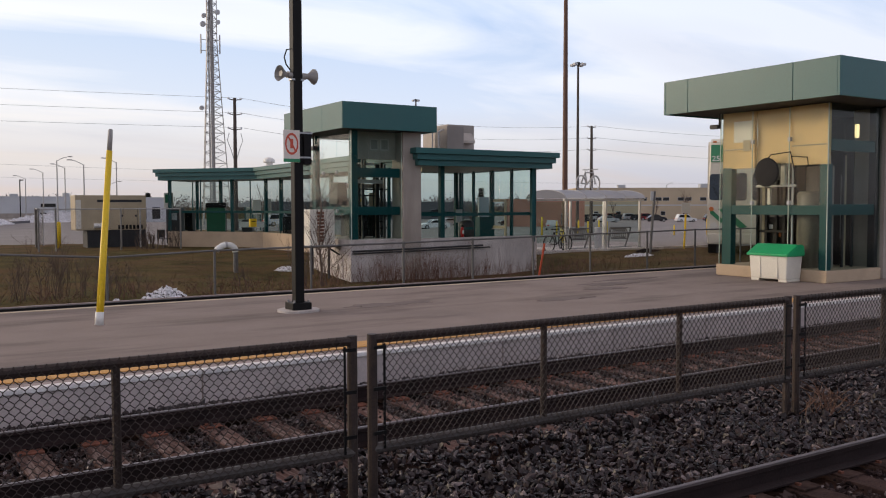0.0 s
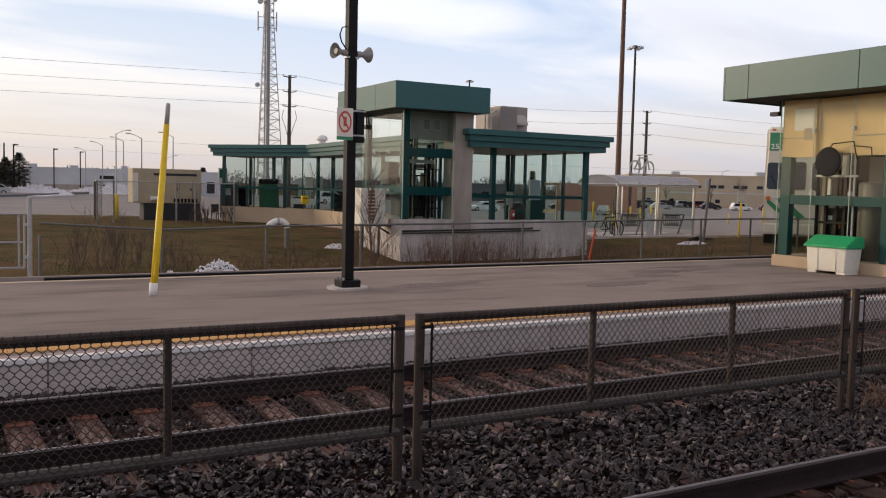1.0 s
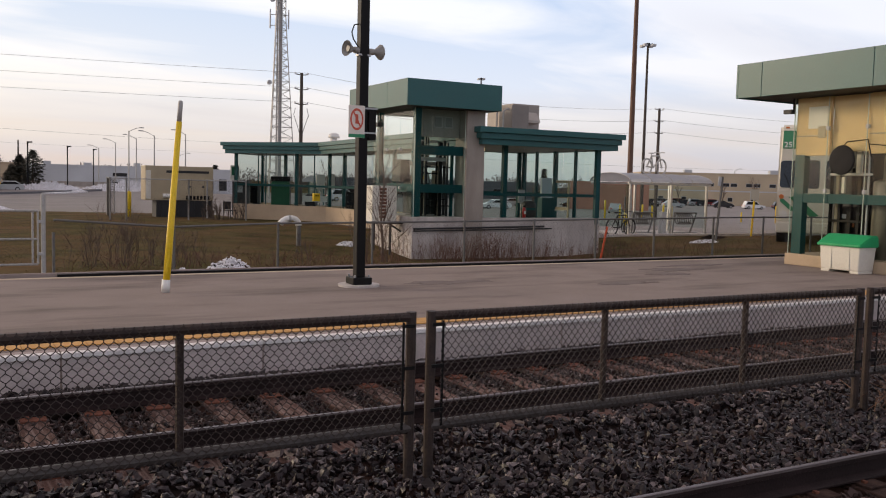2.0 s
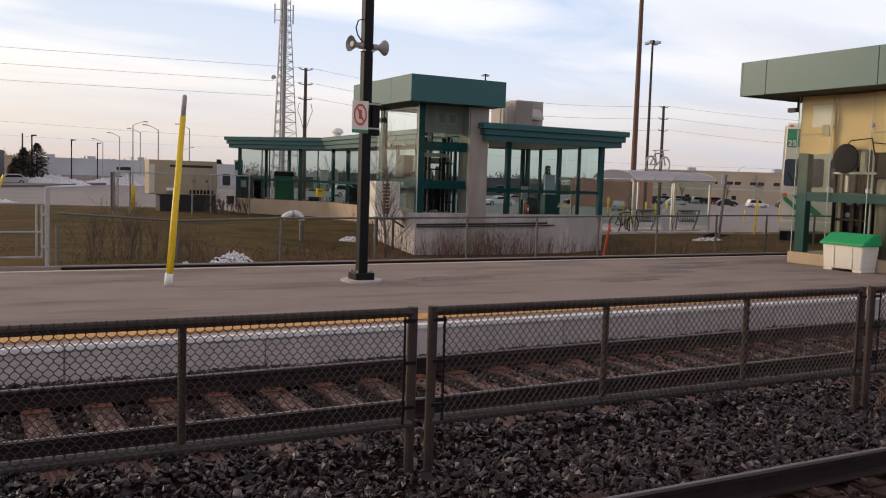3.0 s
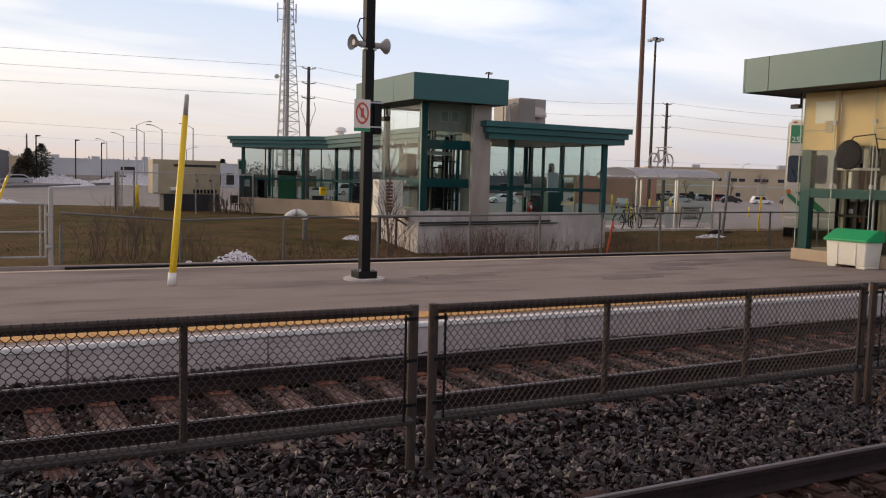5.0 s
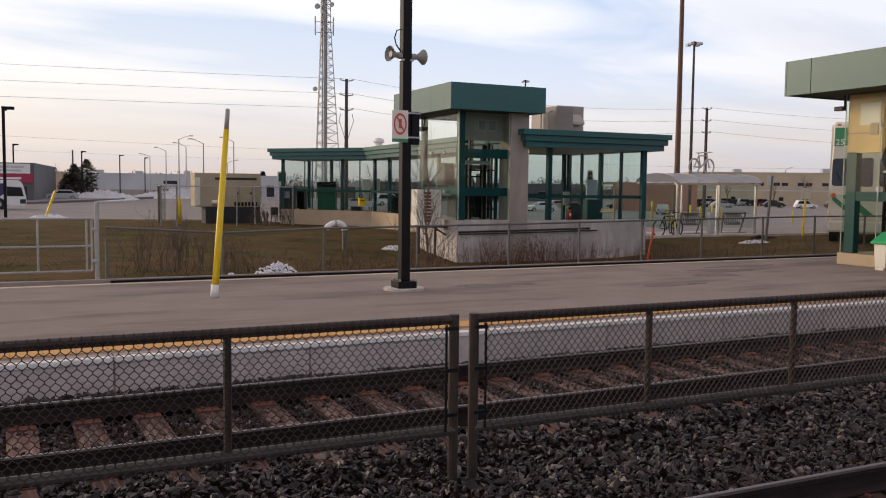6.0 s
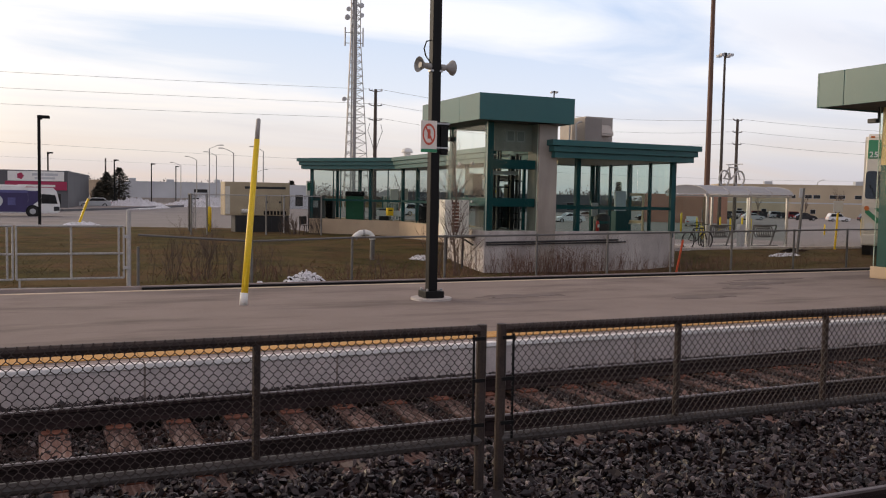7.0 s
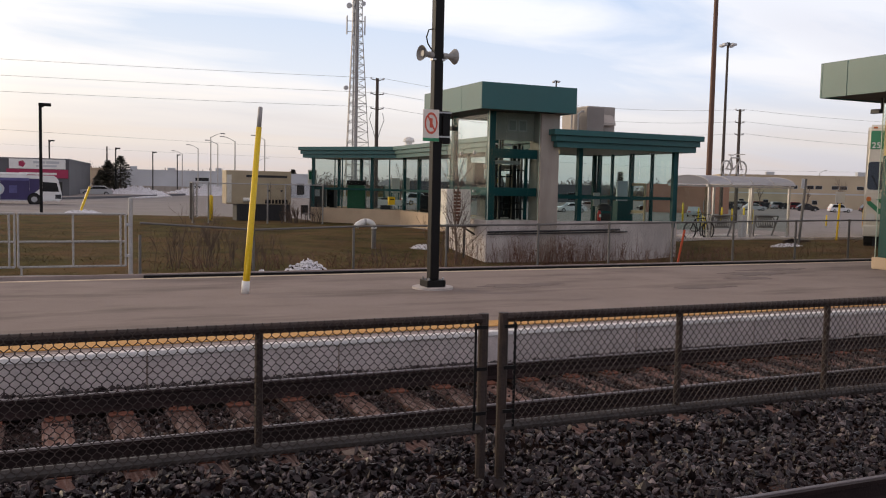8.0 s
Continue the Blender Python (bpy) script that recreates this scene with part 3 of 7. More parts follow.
    rot = np.stack([np.stack([1 - 2 * (c * c + d * d), 2 * (b * c - a * d), 2 * (b * d + a * c)], 1), np.stack([2 * (b * c + a * d), 1 - 2 * (b * b + d * d), 2 * (c * d - a * b)], 1), np.stack([2 * (b * d - a * c), 2 * (c * d + a * b), 1 - 2 * (b * b + c * c)], 1)], 1)
    v = np.einsum("nij,nkj->nki", rot, shape) * size[:, None, None] + np.stack([x, y, z], 1)[:, None, :]
    f = (tri[None] + 12 * np.arange(n)[:, None, None]).reshape(-1, 3)
    me = bpy.data.meshes.new("ballast_stones")
    me.vertices.add(n * 12)
    me.vertices.foreach_set("co", v.reshape(-1))
    me.loops.add(f.size)
    me.loops.foreach_set("vertex_index", f.reshape(-1).astype(np.int32))
    me.polygons.add(len(f))
    me.polygons.foreach_set("loop_start", (3 * np.arange(len(f))).astype(np.int32))
    me.update(calc_edges=True)
    me.validate()
    me.shade_flat()
    me.materials.append(STONE)
    me.materials.append(STONE2)
    rust = (np.abs(y - TRACKS[1]) < 1.0) & (rng.random(n) < 0.55) | (np.abs(y - TRACKS[0]) < 0.75)
    me.polygons.foreach_set("material_index", np.repeat(rust.astype(np.int32), 20))
    tagged(new("ballast_stones", me), "loose angular dark grey crushed ballast stones", "ballast", kind="stuff")


make_ballast()
_r = random.Random(29)
SLABS = ((3.67, 6.15, 0.30), (2.02, 6.10, 0.26), (4.20, 6.18, 0.24))    # place and width of the flat slabs that stand for sleeper ends
for fx, fy, fw in SLABS:
    loop = []
    for k in range(9):
        a = 2 * math.pi * k / 9
        q = fw * _r.uniform(0.35, 0.62)
        loop.append((q * math.cos(a), 0.62 * q * math.sin(a), -0.01))
    slab = new("sleeper_end_slab", mesh_of("sleeper_end_slab", extrude(B(), loop, (0.006, 0, 0.024)), SLEEPEREND))
    slab.matrix_basis = pose(fx, fy, -0.315, _r.uniform(2, 9), _r.uniform(-6, 6), _r.uniform(-20, 20))
    tagged(slab, "flat pale slab standing for a sleeper end on the ballast", "stone", "flat slabs on the ballast")


# ---- fence between the tracks ----
FENCE_Y = 5.35
F_TOP, F_BOT, F_BASE = 0.796, 0.026, -0.50


def mesh_wires(bm, x0, x1, y, z0, z1, cell, r):
    """Woven wire: each wire zigzags upwards and hooks into its neighbours at rounded knuckles."""
    half = cell / 2
    rows = int((z1 - z0) / (half * 1.2))
    step = (z1 - z0) / rows
    for k in range(int((x1 - x0) / half)):
        xc = x0 + (k + 0.5) * half
        pts = []
        for j in range(rows + 1):
            s = 1 if (j + k) % 2 else -1
            for dz in (-0.1 * cell, 0.1 * cell):
                pts.append((xc + s * (half / 2 + 0.0012), y + 0.004 * s, z0 + j * step + dz))
        tube(bm, pts, r, 3, False)
    return bm


def fence_panel(x0, posts, x1, lean):
    """A framed chain-link panel: end posts at x0 and x1, lighter posts between, rails and wire."""
    f = thing("chain_link_fence_panel", "low weathered brown chain-link fence panel on ballast between the tracks", "fence", (x0, FENCE_Y, F_BASE), 0, "fence panels between the tracks")
    for x in (x0, x1):
        part("post", tube(B(), [(x, FENCE_Y, F_BASE), (x + lean, FENCE_Y, F_TOP + 0.035)], 0.036, 10), RUSTY, f, world=True)
    for x in posts:
        part("post", tube(B(), [(x, FENCE_Y, F_BOT - 0.06), (x + lean, FENCE_Y, F_TOP)], 0.026, 8), RUSTY, f, world=True)
    part("top_rail", tube(B(), [(x0, FENCE_Y, F_TOP), (x1, FENCE_Y, F_TOP)], 0.033, 10), RUSTY, f, world=True)
    part("bottom_rail", tube(B(), [(x0, FENCE_Y, F_BOT), (x1, FENCE_Y, F_BOT)], 0.038, 10), GREYTUBE, f, world=True)
    for x in (x0 + 0.075, x1 - 0.075):
        part("stretcher_bar", box(B(), x - 0.008, x + 0.008, FENCE_Y - 0.042, FENCE_Y - 0.036, F_BOT, F_TOP - 0.03), BLACK, f, world=True)
        for z in (0.14, 0.45, 0.74):
            xe = x0 if x < (x0 + x1) / 2 else x1
            part("clamp", box(B(), min(x, xe) - 0.012, max(x, xe) + 0.012, FENCE_Y - 0.046, FENCE_Y - 0.034, z - 0.012, z + 0.012), BLACK, f, world=True)
    part("wire_mesh", mesh_wires(B(), x0 + 0.06, x1 - 0.06, FENCE_Y - 0.040, F_BOT - 0.03, F_TOP + 0.034, 0.056, 0.0035), WIRE, f, "dark woven wire mesh", world=True)


for start, a, b in ((-6.63, 1.55, 3.10), (-1.95, 1.52, 3.06), (2.77, 1.57, 3.10), (7.48, 1.53, 3.08), (12.15, 1.55, 3.10)):
    fence_panel(start + 0.045, (start + a, start + b), start + 4.61, 0.0)


# ---- things on the far platform ----
def pole_marker():
    p = thing("yellow_marker_pole", "leaning yellow plastic marker pole with grey top on asphalt platform", "marker pole", (2.56, 13.31, 0))
    part("sleeve", tube(B(), [(0, 0, 0), (0.012, 0, 0.19)], 0.062, 12), WHITE, p, "white foot sleeve", True)
    part("pole", tube(B(), [(0.012, 0, 0.10), (0.06, 0, 0.75), (0.195, 0, 2.52)], [0.054, 0.052, 0.042], 12), YPAINT, p, "glossy yellow cover", True)
    part("fold", tube(B(), [(0.0105 * k, -0.046 + 0.002 * k, 0.22 + 0.085 * k) for k in range(8)], [0.006, 0.014, 0.019, 0.02, 0.018, 0.016, 0.011, 0.004], 8), YPAINT, p, "loose fold in the yellow cover", True)
    part("tip", tube(B(), [(0.193, 0, 2.50), (0.215, 0, 2.81), (0.216, 0, 2.83)], [0.036, 0.034, 0.02], 10), GALVDULL, p, "bare grey metal tip", True)


pole_marker()
PX, PY = 5.63, 13.24


def lamp_post():
    p = thing("black_platform_post", "tall square black steel post on a concrete footing", "lamp post", (PX, PY, 0))
    part("footing", tube(B(), [(0, 0, -0.05), (0, 0, 0.035)], 0.34, 28), CONC, p, "round concrete footing")
    part("base_plate", box(B(), -0.165, 0.165, -0.165, 0.165, 0.035, 0.15, 0.012), BLACK, p)
    for x in (-0.125, 0.125):
        for y in (-0.125, 0.125):
            part("bolt", tube(B(), [(x, y, 0.15), (x, y, 0.19)], 0.018, 6), GALV, p)
    part("shaft", box(B(), -0.078, 0.078, -0.078, 0.078, 0.15, 7.2, 0.012), BLACK, p)
    part("cable", tube(B(), [(-0.088, -0.03, 4.22), (-0.17, -0.03, 4.20), (-0.21, -0.03, 4.08), (-0.18, -0.03, 3.97), (-0.10, -0.03, 3.87), (-0.09, -0.03, 3.80)], 0.011, 6), BLACK, p, "looped black cable", True)
    part("luminaire", box(B(), -0.45, 0.45, -0.16, 0.16, 7.2, 7.34, 0.03), BLACK, p)


lamp_post()


def loudspeaker(sgn):
    s = thing("horn_loudspeaker", "grey horn loudspeaker clamped to the black post", "loudspeaker", (PX + sgn * 0.08, PY - 0.02, 3.80), 0, "horn loudspeakers on the post")
    out = Vector((sgn * 0.97, -0.22 if sgn < 0 else 0.18, 0.06)).normalized()
    st = [(0.0, 0.05), (0.08, 0.048), (0.105, 0.034), (0.13, 0.046), (0.17, 0.07), (0.21, 0.10), (0.235, 0.122), (0.247, 0.127)]
    part("horn", tube(B(), [tuple(out * d) for d, r in st], [r for d, r in st], 18, False), HORN, s, smooth=True)
    part("driver", tube(B(), [tuple(out * 0.0), tuple(out * 0.09)], [0.052, 0.052], 14), HORN, s)
    part("throat", tube(B(), [tuple(out * 0.16), tuple(out * 0.215)], [0.02, 0.05], 12), HORN, s)
    part("bracket", box(B(), -0.03, 0.03, -0.06, 0.06, -0.08, -0.05), GALV, s)


loudspeaker(-1)
loudspeaker(1)


def no_entry_sign():
    """Square board at right angles to the post, facing the tracks."""
    s = thing("prohibition_sign", "white sign with red ring and slash, green band", "sign", (PX - 0.14, PY - 0.14, 2.68), 0)
    part("board", box(B(), -0.15, 0.13, -0.012, 0.0, -0.27, 0.24, 0.006), SIGNW, s)
    bm = B()
    for k in range(32):
        a, b = 2 * math.pi * k / 32, 2 * math.pi * (k + 1) / 32
        extrude(bm, [(-0.01 + r * math.cos(t), -0.0125, 0.02 + r * 1.55 * math.sin(t)) for r, t in ((0.088, a), (0.112, a), (0.112, b), (0.088, b))], (0, -0.003, 0))
    part("ring", bm, SIGNRED, s, "red prohibition ring")
    part("slash", extrude(B(), [(-0.078, -0.017, 0.125), (-0.060, -0.017, 0.145), (0.062, -0.017, -0.085), (0.044, -0.017, -0.105)], (0, -0.003, 0)), SIGNRED, s)
    part("pictogram", box(B(), -0.035, 0.015, -0.0150, -0.012, -0.05, 0.10, 0.001), SIGNRED, s, "small plain pictogram bar")
    part("band", box(B(), -0.15, 0.13, -0.016, -0.012, -0.268, -0.215), SIGNGREEN, s)
    part("arm", box(B(), 0.0, 0.36, 0.001, 0.02, 0.19, 0.215), GALV, s)
    part("arm", box(B(), 0.0, 0.36, 0.001, 0.02, -0.20, -0.175), GALV, s)
    c = thing("control_box", "narrow black steel box strapped to the post", "box", (PX + 0.145, PY - 0.02, 2.63))
    part("body", box(B(), -0.065, 0.065, -0.09, 0.09, -0.25, 0.28, 0.012), BLACK, c)
    part("strap", box(B(), -0.16, 0.07, -0.095, -0.088, 0.20, 0.23), BLACK, c)
    part("strap", box(B(), -0.16, 0.07, -0.095, -0.088, -0.20, -0.17), BLACK, c)


no_entry_sign()


def grit_bin():
    g = thing("grit_bin", "white plastic grit bin with a sloping bright green lid", "grit bin", (16.92, 12.60, 0), -90)
    def taper(z0, z1, w0, d0, w1, d1, bev):
        bm = B()
        lo = [bm.verts.new((sx * w0, sy * d0, z0)) for sx, sy in ((-1, -1), (1, -1), (1, 1), (-1, 1))]
        hi = [bm.verts.new((sx * w1, sy * d1, z1)) for sx, sy in ((-1, -1), (1, -1), (1, 1), (-1, 1))]
        bm.faces.new(lo[::-1]); bm.faces.new(hi)
        for i in range(4):
            bm.faces.new((lo[i], lo[(i + 1) % 4], hi[(i + 1) % 4], hi[i]))
        bmesh.ops.bevel(bm, geom=list(bm.edges), offset=bev, segments=3, affect="EDGES", profile=0.6)
        return bm
    part("body", taper(0.05, 0.60, 0.47, 0.25, 0.505, 0.275, 0.035), CREAM, g, "off-white moulded body", True)
    for x in (-0.36, 0.36):
        part("skid", box(B(), x - 0.11, x + 0.11, -0.24, 0.24, 0.0, 0.06, 0.015), CREAM, g)
    for x in (-0.2, 0.25):
        part("moulded_rib", box(B(), x - 0.012, x + 0.012, -0.28, -0.25, 0.08, 0.58, 0.004), CREAM, g)
    prof = [(-0.34, 0.57), (-0.34, 0.61), (0.04, 0.825), (0.26, 0.825), (0.30, 0.61), (0.30, 0.57)]
    bm = extrude(B(), [(-0.55, y, z) for y, z in prof], (1.10, 0, 0))
    bmesh.ops.bevel(bm, geom=list(bm.edges), offset=0.022, segments=2, affect="EDGES")
    part("lid", bm, LIDGREEN, g, "bright green hinged lid")


grit_bin()


# ---- lift towers and terminal ----
def flat_roof(parent, x0, x1, y0, y1, z0, z1, joints_x, joints_y):
    """Deep flat roof: a metal fascia of panels with joints, and a dark soffit set inside it."""
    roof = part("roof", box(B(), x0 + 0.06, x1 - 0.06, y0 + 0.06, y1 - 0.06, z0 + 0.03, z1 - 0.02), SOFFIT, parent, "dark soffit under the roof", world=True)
    for xs, face in ((joints_x, "x"), (joints_y, "y")):
        lo, hi = (x0, x1) if face == "x" else (y0, y1)
        cuts = [lo] + [c for c in xs] + [hi]
        for a, b in zip(cuts, cuts[1:]):
            g = 0.006
            for side in (0, 1):
                if face == "x":
                    yy = (y0, y0 + 0.055) if side == 0 else (y1 - 0.055, y1)
                    bm = box(B(), a + (g if a > lo else 0), b - (g if b < hi else 0), *yy, z0, z1, 0.006)
                else:
                    xx = (x0, x0 + 0.055) if side == 0 else (x1 - 0.055, x1)
                    bm = box(B(), *xx, a + (g if a > lo else 0.057), b - (g if b < hi else 0.057), z0, z1, 0.006)
                part("fascia_panel", bm, FASCIA, roof, "green painted metal fascia", world=True)
    return roof


def pane(parent, axis, c, a, b, z0, z1, material=GLASS, name="glass_pane"):
    """A sheet of glass 12 mm thick in the plane axis = c."""
    bm = sheet(B(), (c - 0.006, a), (c - 0.006, b), (0.012, 0), z0, z1) if axis == "x" else sheet(B(), (a, c - 0.006), (b, c - 0.006), (0, 0.012), z0, z1)
    ob = part(name, bm, material, parent, world=True)
    ob.visible_shadow = False
    return ob


def bar(parent, name, x0, x1, y0, y1, z0, z1, material, label="", bevel=0.008):
    return part(name, box(B(), x0, x1, y0, y1, z0, z1, bevel), material, parent, label, world=True)


def platform_lift():
    X0, Y0, Y1, X1 = 17.25, 11.56, 14.46, 19.25
    s = thing("lift_tower", "glazed platform lift tower with green flat roof, tan plinth", "lift tower", (X0, Y0, 0))
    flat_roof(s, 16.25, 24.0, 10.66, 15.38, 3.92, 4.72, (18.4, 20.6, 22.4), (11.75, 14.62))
    bar(s, "plinth", X0 - 0.05, X1, Y0 - 0.05, Y1 + 0.05, 0, 0.27, STUCCO, "tan concrete plinth", 0.02)
    z0 = 0.27
    ys = (Y0, 12.53, 13.53, Y1)
    for a, b in zip(ys, ys[1:]):
        pane(s, "x", X0, a + 0.008, b - 0.008, z0, 3.92, LIFTGLASS)
    for a, b in ((X0 + 0.02, 18.20), (18.215, X1)):
        pane(s, "y", Y0, a, b, z0, 3.92)
    pane(s, "y", Y1, X0 + 0.02, X1 - 0.02, z0, 3.92, LIFTGLASS)
    # the polished edges of the sheets
    for y in ys:
        bar(s, "glass_edge", X0 - 0.008, X0 + 0.012, y - 0.007, y + 0.007, z0, 3.92, GLASSEDGE, "pale green polished glass edge", 0.002)
    # dark wall added behind the glass to make the inside darker
    bar(s, "darkening_wall", X0 + 1.42, X1 + 1.6, Y1 - 0.14, Y1 - 0.03, 0.27, 3.92, DKSTEEL, "dark wall added to darken the shaft")
    # green frame close behind the glass
    for y, w in ((Y0 + 0.03, 0.18), (Y1 - 0.31, 0.27)):
        bar(s, "post", X0 + 0.04, X0 + 0.22, y, y + w, z0, 2.60, TEAL)
    bar(s, "post", X1 - 0.16, X1 - 0.02, Y0 + 0.03, Y0 + 0.20, z0, 3.92, DKSTEEL)
    bar(s, "cross_rail", X0 + 0.05, X0 + 0.20, Y0 + 0.21, Y1 - 0.31, 1.48, 1.70, TEAL)
    for za, zb in ((1.48, 1.72), (2.90, 3.15)):
        bar(s, "cross_rail", X0 + 0.22, X1 - 0.16, Y0 + 0.05, Y0 + 0.20, za, zb, TEAL)
    for a, b, za, dx in ((Y0 + 0.03, 12.50, 2.60, 0.05), (12.51, 13.50, 2.66, 0.14), (13.51, Y1 - 0.03, 2.58, 0.05)):
        bar(s, "bulkhead", X0 + dx, X0 + dx + 0.10, a, b, za, 3.92, TAN, "tan painted bulkhead above the frame")
    for a, b in ((Y0 + 0.05, 12.49), (13.53, Y1 - 0.05)):
        bar(s, "bulkhead_ledge", X0 + 0.035, X0 + 0.048, a, b, 3.02, 3.05, BEIGE, "thin trim line")
    # cream square: a reflection in the glass, put in as a coloured plate
    bar(s, "inner_panel_or_reflection", X0 + 0.034, X0 + 0.048, 13.58, 14.10, 3.20, 3.70, CREAM, "pale square standing for a reflection in the glass")
    bar(s, "inner_panel_or_reflection", X0 + 0.030, X0 + 0.046, 13.62, 13.82, 2.98, 3.25, BEIGE, "small pale panel")
    # clips that hold the sheets together
    for y in ys[1:3]:
        for z in (1.76, 3.19):
            bar(s, "glass_fitting", X0 - 0.022, X0 + 0.05, y - 0.035, y + 0.035, z - 0.045, z + 0.045, GREYPANEL, "pale square glass clip", 0.006)
    bar(s, "pier", X1, X1 + 0.75, Y0 - 0.10, Y0 + 0.7, 0, 3.92, PIER, "brown-grey concrete pier", 0.02)
    bar(s, "pier", X1 + 0.75, 23.6, Y0 + 0.25, Y0 + 0.45, 0, 3.92, PIER, "brown-grey concrete wall", 0.02)
    # second added dark wall, closing off the light at the far side
    bar(s, "darkening_wall", X1 + 1.4, X1 + 1.6, Y0 + 0.7, Y1 - 0.15, 0, 3.92, DKSTEEL, "dark wall added to darken the shaft")
    # inside: white rail and jambs, black lift machinery, a rounded beige housing
    part("handrail", tube(B(), [(X0 + 0.24, 12.52, 2.15), (X0 + 0.24, 13.58, 2.15)], 0.026, 8), WHITE, s, "white rail", world=True)
    part("handrail_post", tube(B(), [(X0 + 0.24, 12.60, z0), (X0 + 0.24, 12.60, 2.70)], 0.022, 8), GREYPANEL, s, "pale upright of the rail", world=True)
    bar(s, "door_jamb", X0 + 0.34, X0 + 0.42, 12.88, 13.00, 2.18, 2.85, CREAM, "cream jamb")
    bar(s, "door_jamb", X0 + 0.45, X0 + 0.50, 13.36, 13.44, 1.72, 2.10, CREAM, "cream jamb")
    bar(s, "door_jamb", X0 + 0.60, X0 + 0.66, 13.62, 13.70, z0, 2.55, BEIGE, "beige jamb")
    bm = tube(B(), [(X0 + 0.62, 12.42, z0), (X0 + 0.62, 12.42, 1.96), (X0 + 0.62, 12.42, 2.02)], [0.27, 0.27, 0.22], 24)
    part("drive_housing", bm, DRUM, s, "rounded beige machine housing", True, world=True)
    bar(s, "inner_panel_or_reflection", X0 + 0.95, X0 + 1.0, 12.06, 12.75, z0, 2.60, PIER, "mottled tan panel")
    for y, w, za, zb in ((13.02, 0.08, z0, 2.6), (13.24, 0.05, z0, 2.3), (13.52, 0.06, z0, 2.7), (13.78, 0.05, z0, 2.7), (12.78, 0.07, z0, 2.8)):
        bar(s, "machine_upright", X0 + 0.56, X0 + 0.64, y, y + w, za, zb, BLACK, "black steel upright")
    bar(s, "control_cabinet", X0 + 0.66, X0 + 0.98, 13.10, 13.62, z0, 1.42, BLACK, "black lift control cabinet")
    bar(s, "control_cabinet", X0 + 0.70, X0 + 0.95, 12.86, 13.10, z0, 2.05, DKSTEEL, "charcoal control cabinet")
    bar(s, "control_cabinet", X0 + 0.66, X0 + 0.80, 13.22, 13.46, 1.60, 2.30, DKSTEEL, "charcoal control box")
    bar(s, "cabinet_label", X0 + 0.652, X0 + 0.66, 13.20, 13.36, 0.95, 1.06, AMBER, "small orange label")
    bar(s, "cabinet_label", X0 + 0.652, X0 + 0.66, 13.42, 13.54, 1.14, 1.24, GREYPANEL, "small grey label")
    for z in (1.05, 2.32):
        bar(s, "machine_beam", X0 + 0.565, X0 + 0.635, 12.80, 13.80, z, z + 0.06, BLACK, "black steel beam")
    bar(s, "lift_door", X0 + 1.22, X0 + 1.30, 12.65, 13.95, z0, 2.75, DKSTEEL, "dark steel lift door")
    bar(s, "door_jamb", 18.68, 18.80, Y0 + 0.55, Y0 + 0.61, z0, 2.85, BEIGE, "beige jamb")
    bar(s, "door_jamb", 18.24, 18.30, Y0 + 0.62, Y0 + 0.66, 1.75, 2.85, CREAM, "cream jamb")
    bar(s, "inner_panel_or_reflection", 18.36, 18.50, Y0 + 0.80, Y0 + 0.84, z0, 2.2, PIER, "grey-tan inner wall panel")
    bar(s, "inner_panel_or_reflection", 18.86, 18.98, Y0 + 0.70, Y0 + 0.74, 0.9, 2.4, GREYPANEL, "grey inner panel")
    for x in (17.75, 18.02, 18.58, 18.95):
        part("guide_rail", tube(B(), [(x, Y0 + 0.50, z0), (x, Y0 + 0.50, 3.6)], 0.035, 8), DKSTEEL, s, world=True)
    part("strip_lamp", box(B(), 18.70, 18.80, Y0 + 0.26, Y0 + 0.32, 3.24, 3.54, 0.01), WARMLAMP, s, "lit warm strip lamp", world=True)
    m = thing("safety_mirror", "round black-backed safety mirror on a wire bracket before the glass", "mirror", (X0 - 0.10, 13.06, 2.46))
    bm = B()
    st = [(0.0, 0.325), (0.012, 0.335), (0.03, 0.295), (0.045, 0.17), (0.05, 0.02)]
    tube(bm, [(0.03 - d, 0, 0) for d, r in st], [r for d, r in st], 26)
    part("dish", bm, RUBBER, m, smooth=True)
    part("bracket", tube(B(), [(0.02, -0.02, 0.30), (0.02, -0.10, 0.40), (0.02, -0.62, 0.44), (0.10, -0.66, 0.06)], 0.014, 6), BLACK, m)
    part("wall_arm", tube(B(), [(-0.01, 0, 0), (0.094, 0, 0)], 0.03, 8), BLACK, m)
    part("bracket", tube(B(), [(0.02, -0.66, 0.34), (0.02, -1.05, 0.30), (0.02, -1.08, 0.10)], 0.012, 6), BLACK, m)
    c = thing("tower_camera", "small dark camera box under the roof edge", "camera box", (X0 - 0.02, Y1 + 0.06, 3.62))
    part("body", box(B(), -0.06, 0.06, -0.02, 0.22, -0.05, 0.05, 0.01), DKSTEEL, c)
    part("bracket", box(B(), -0.02, 0.02, -0.05, -0.02, -0.015, 0.30), DKSTEEL, c)


platform_lift()
GX0, GY0 = 11.84, 23.73


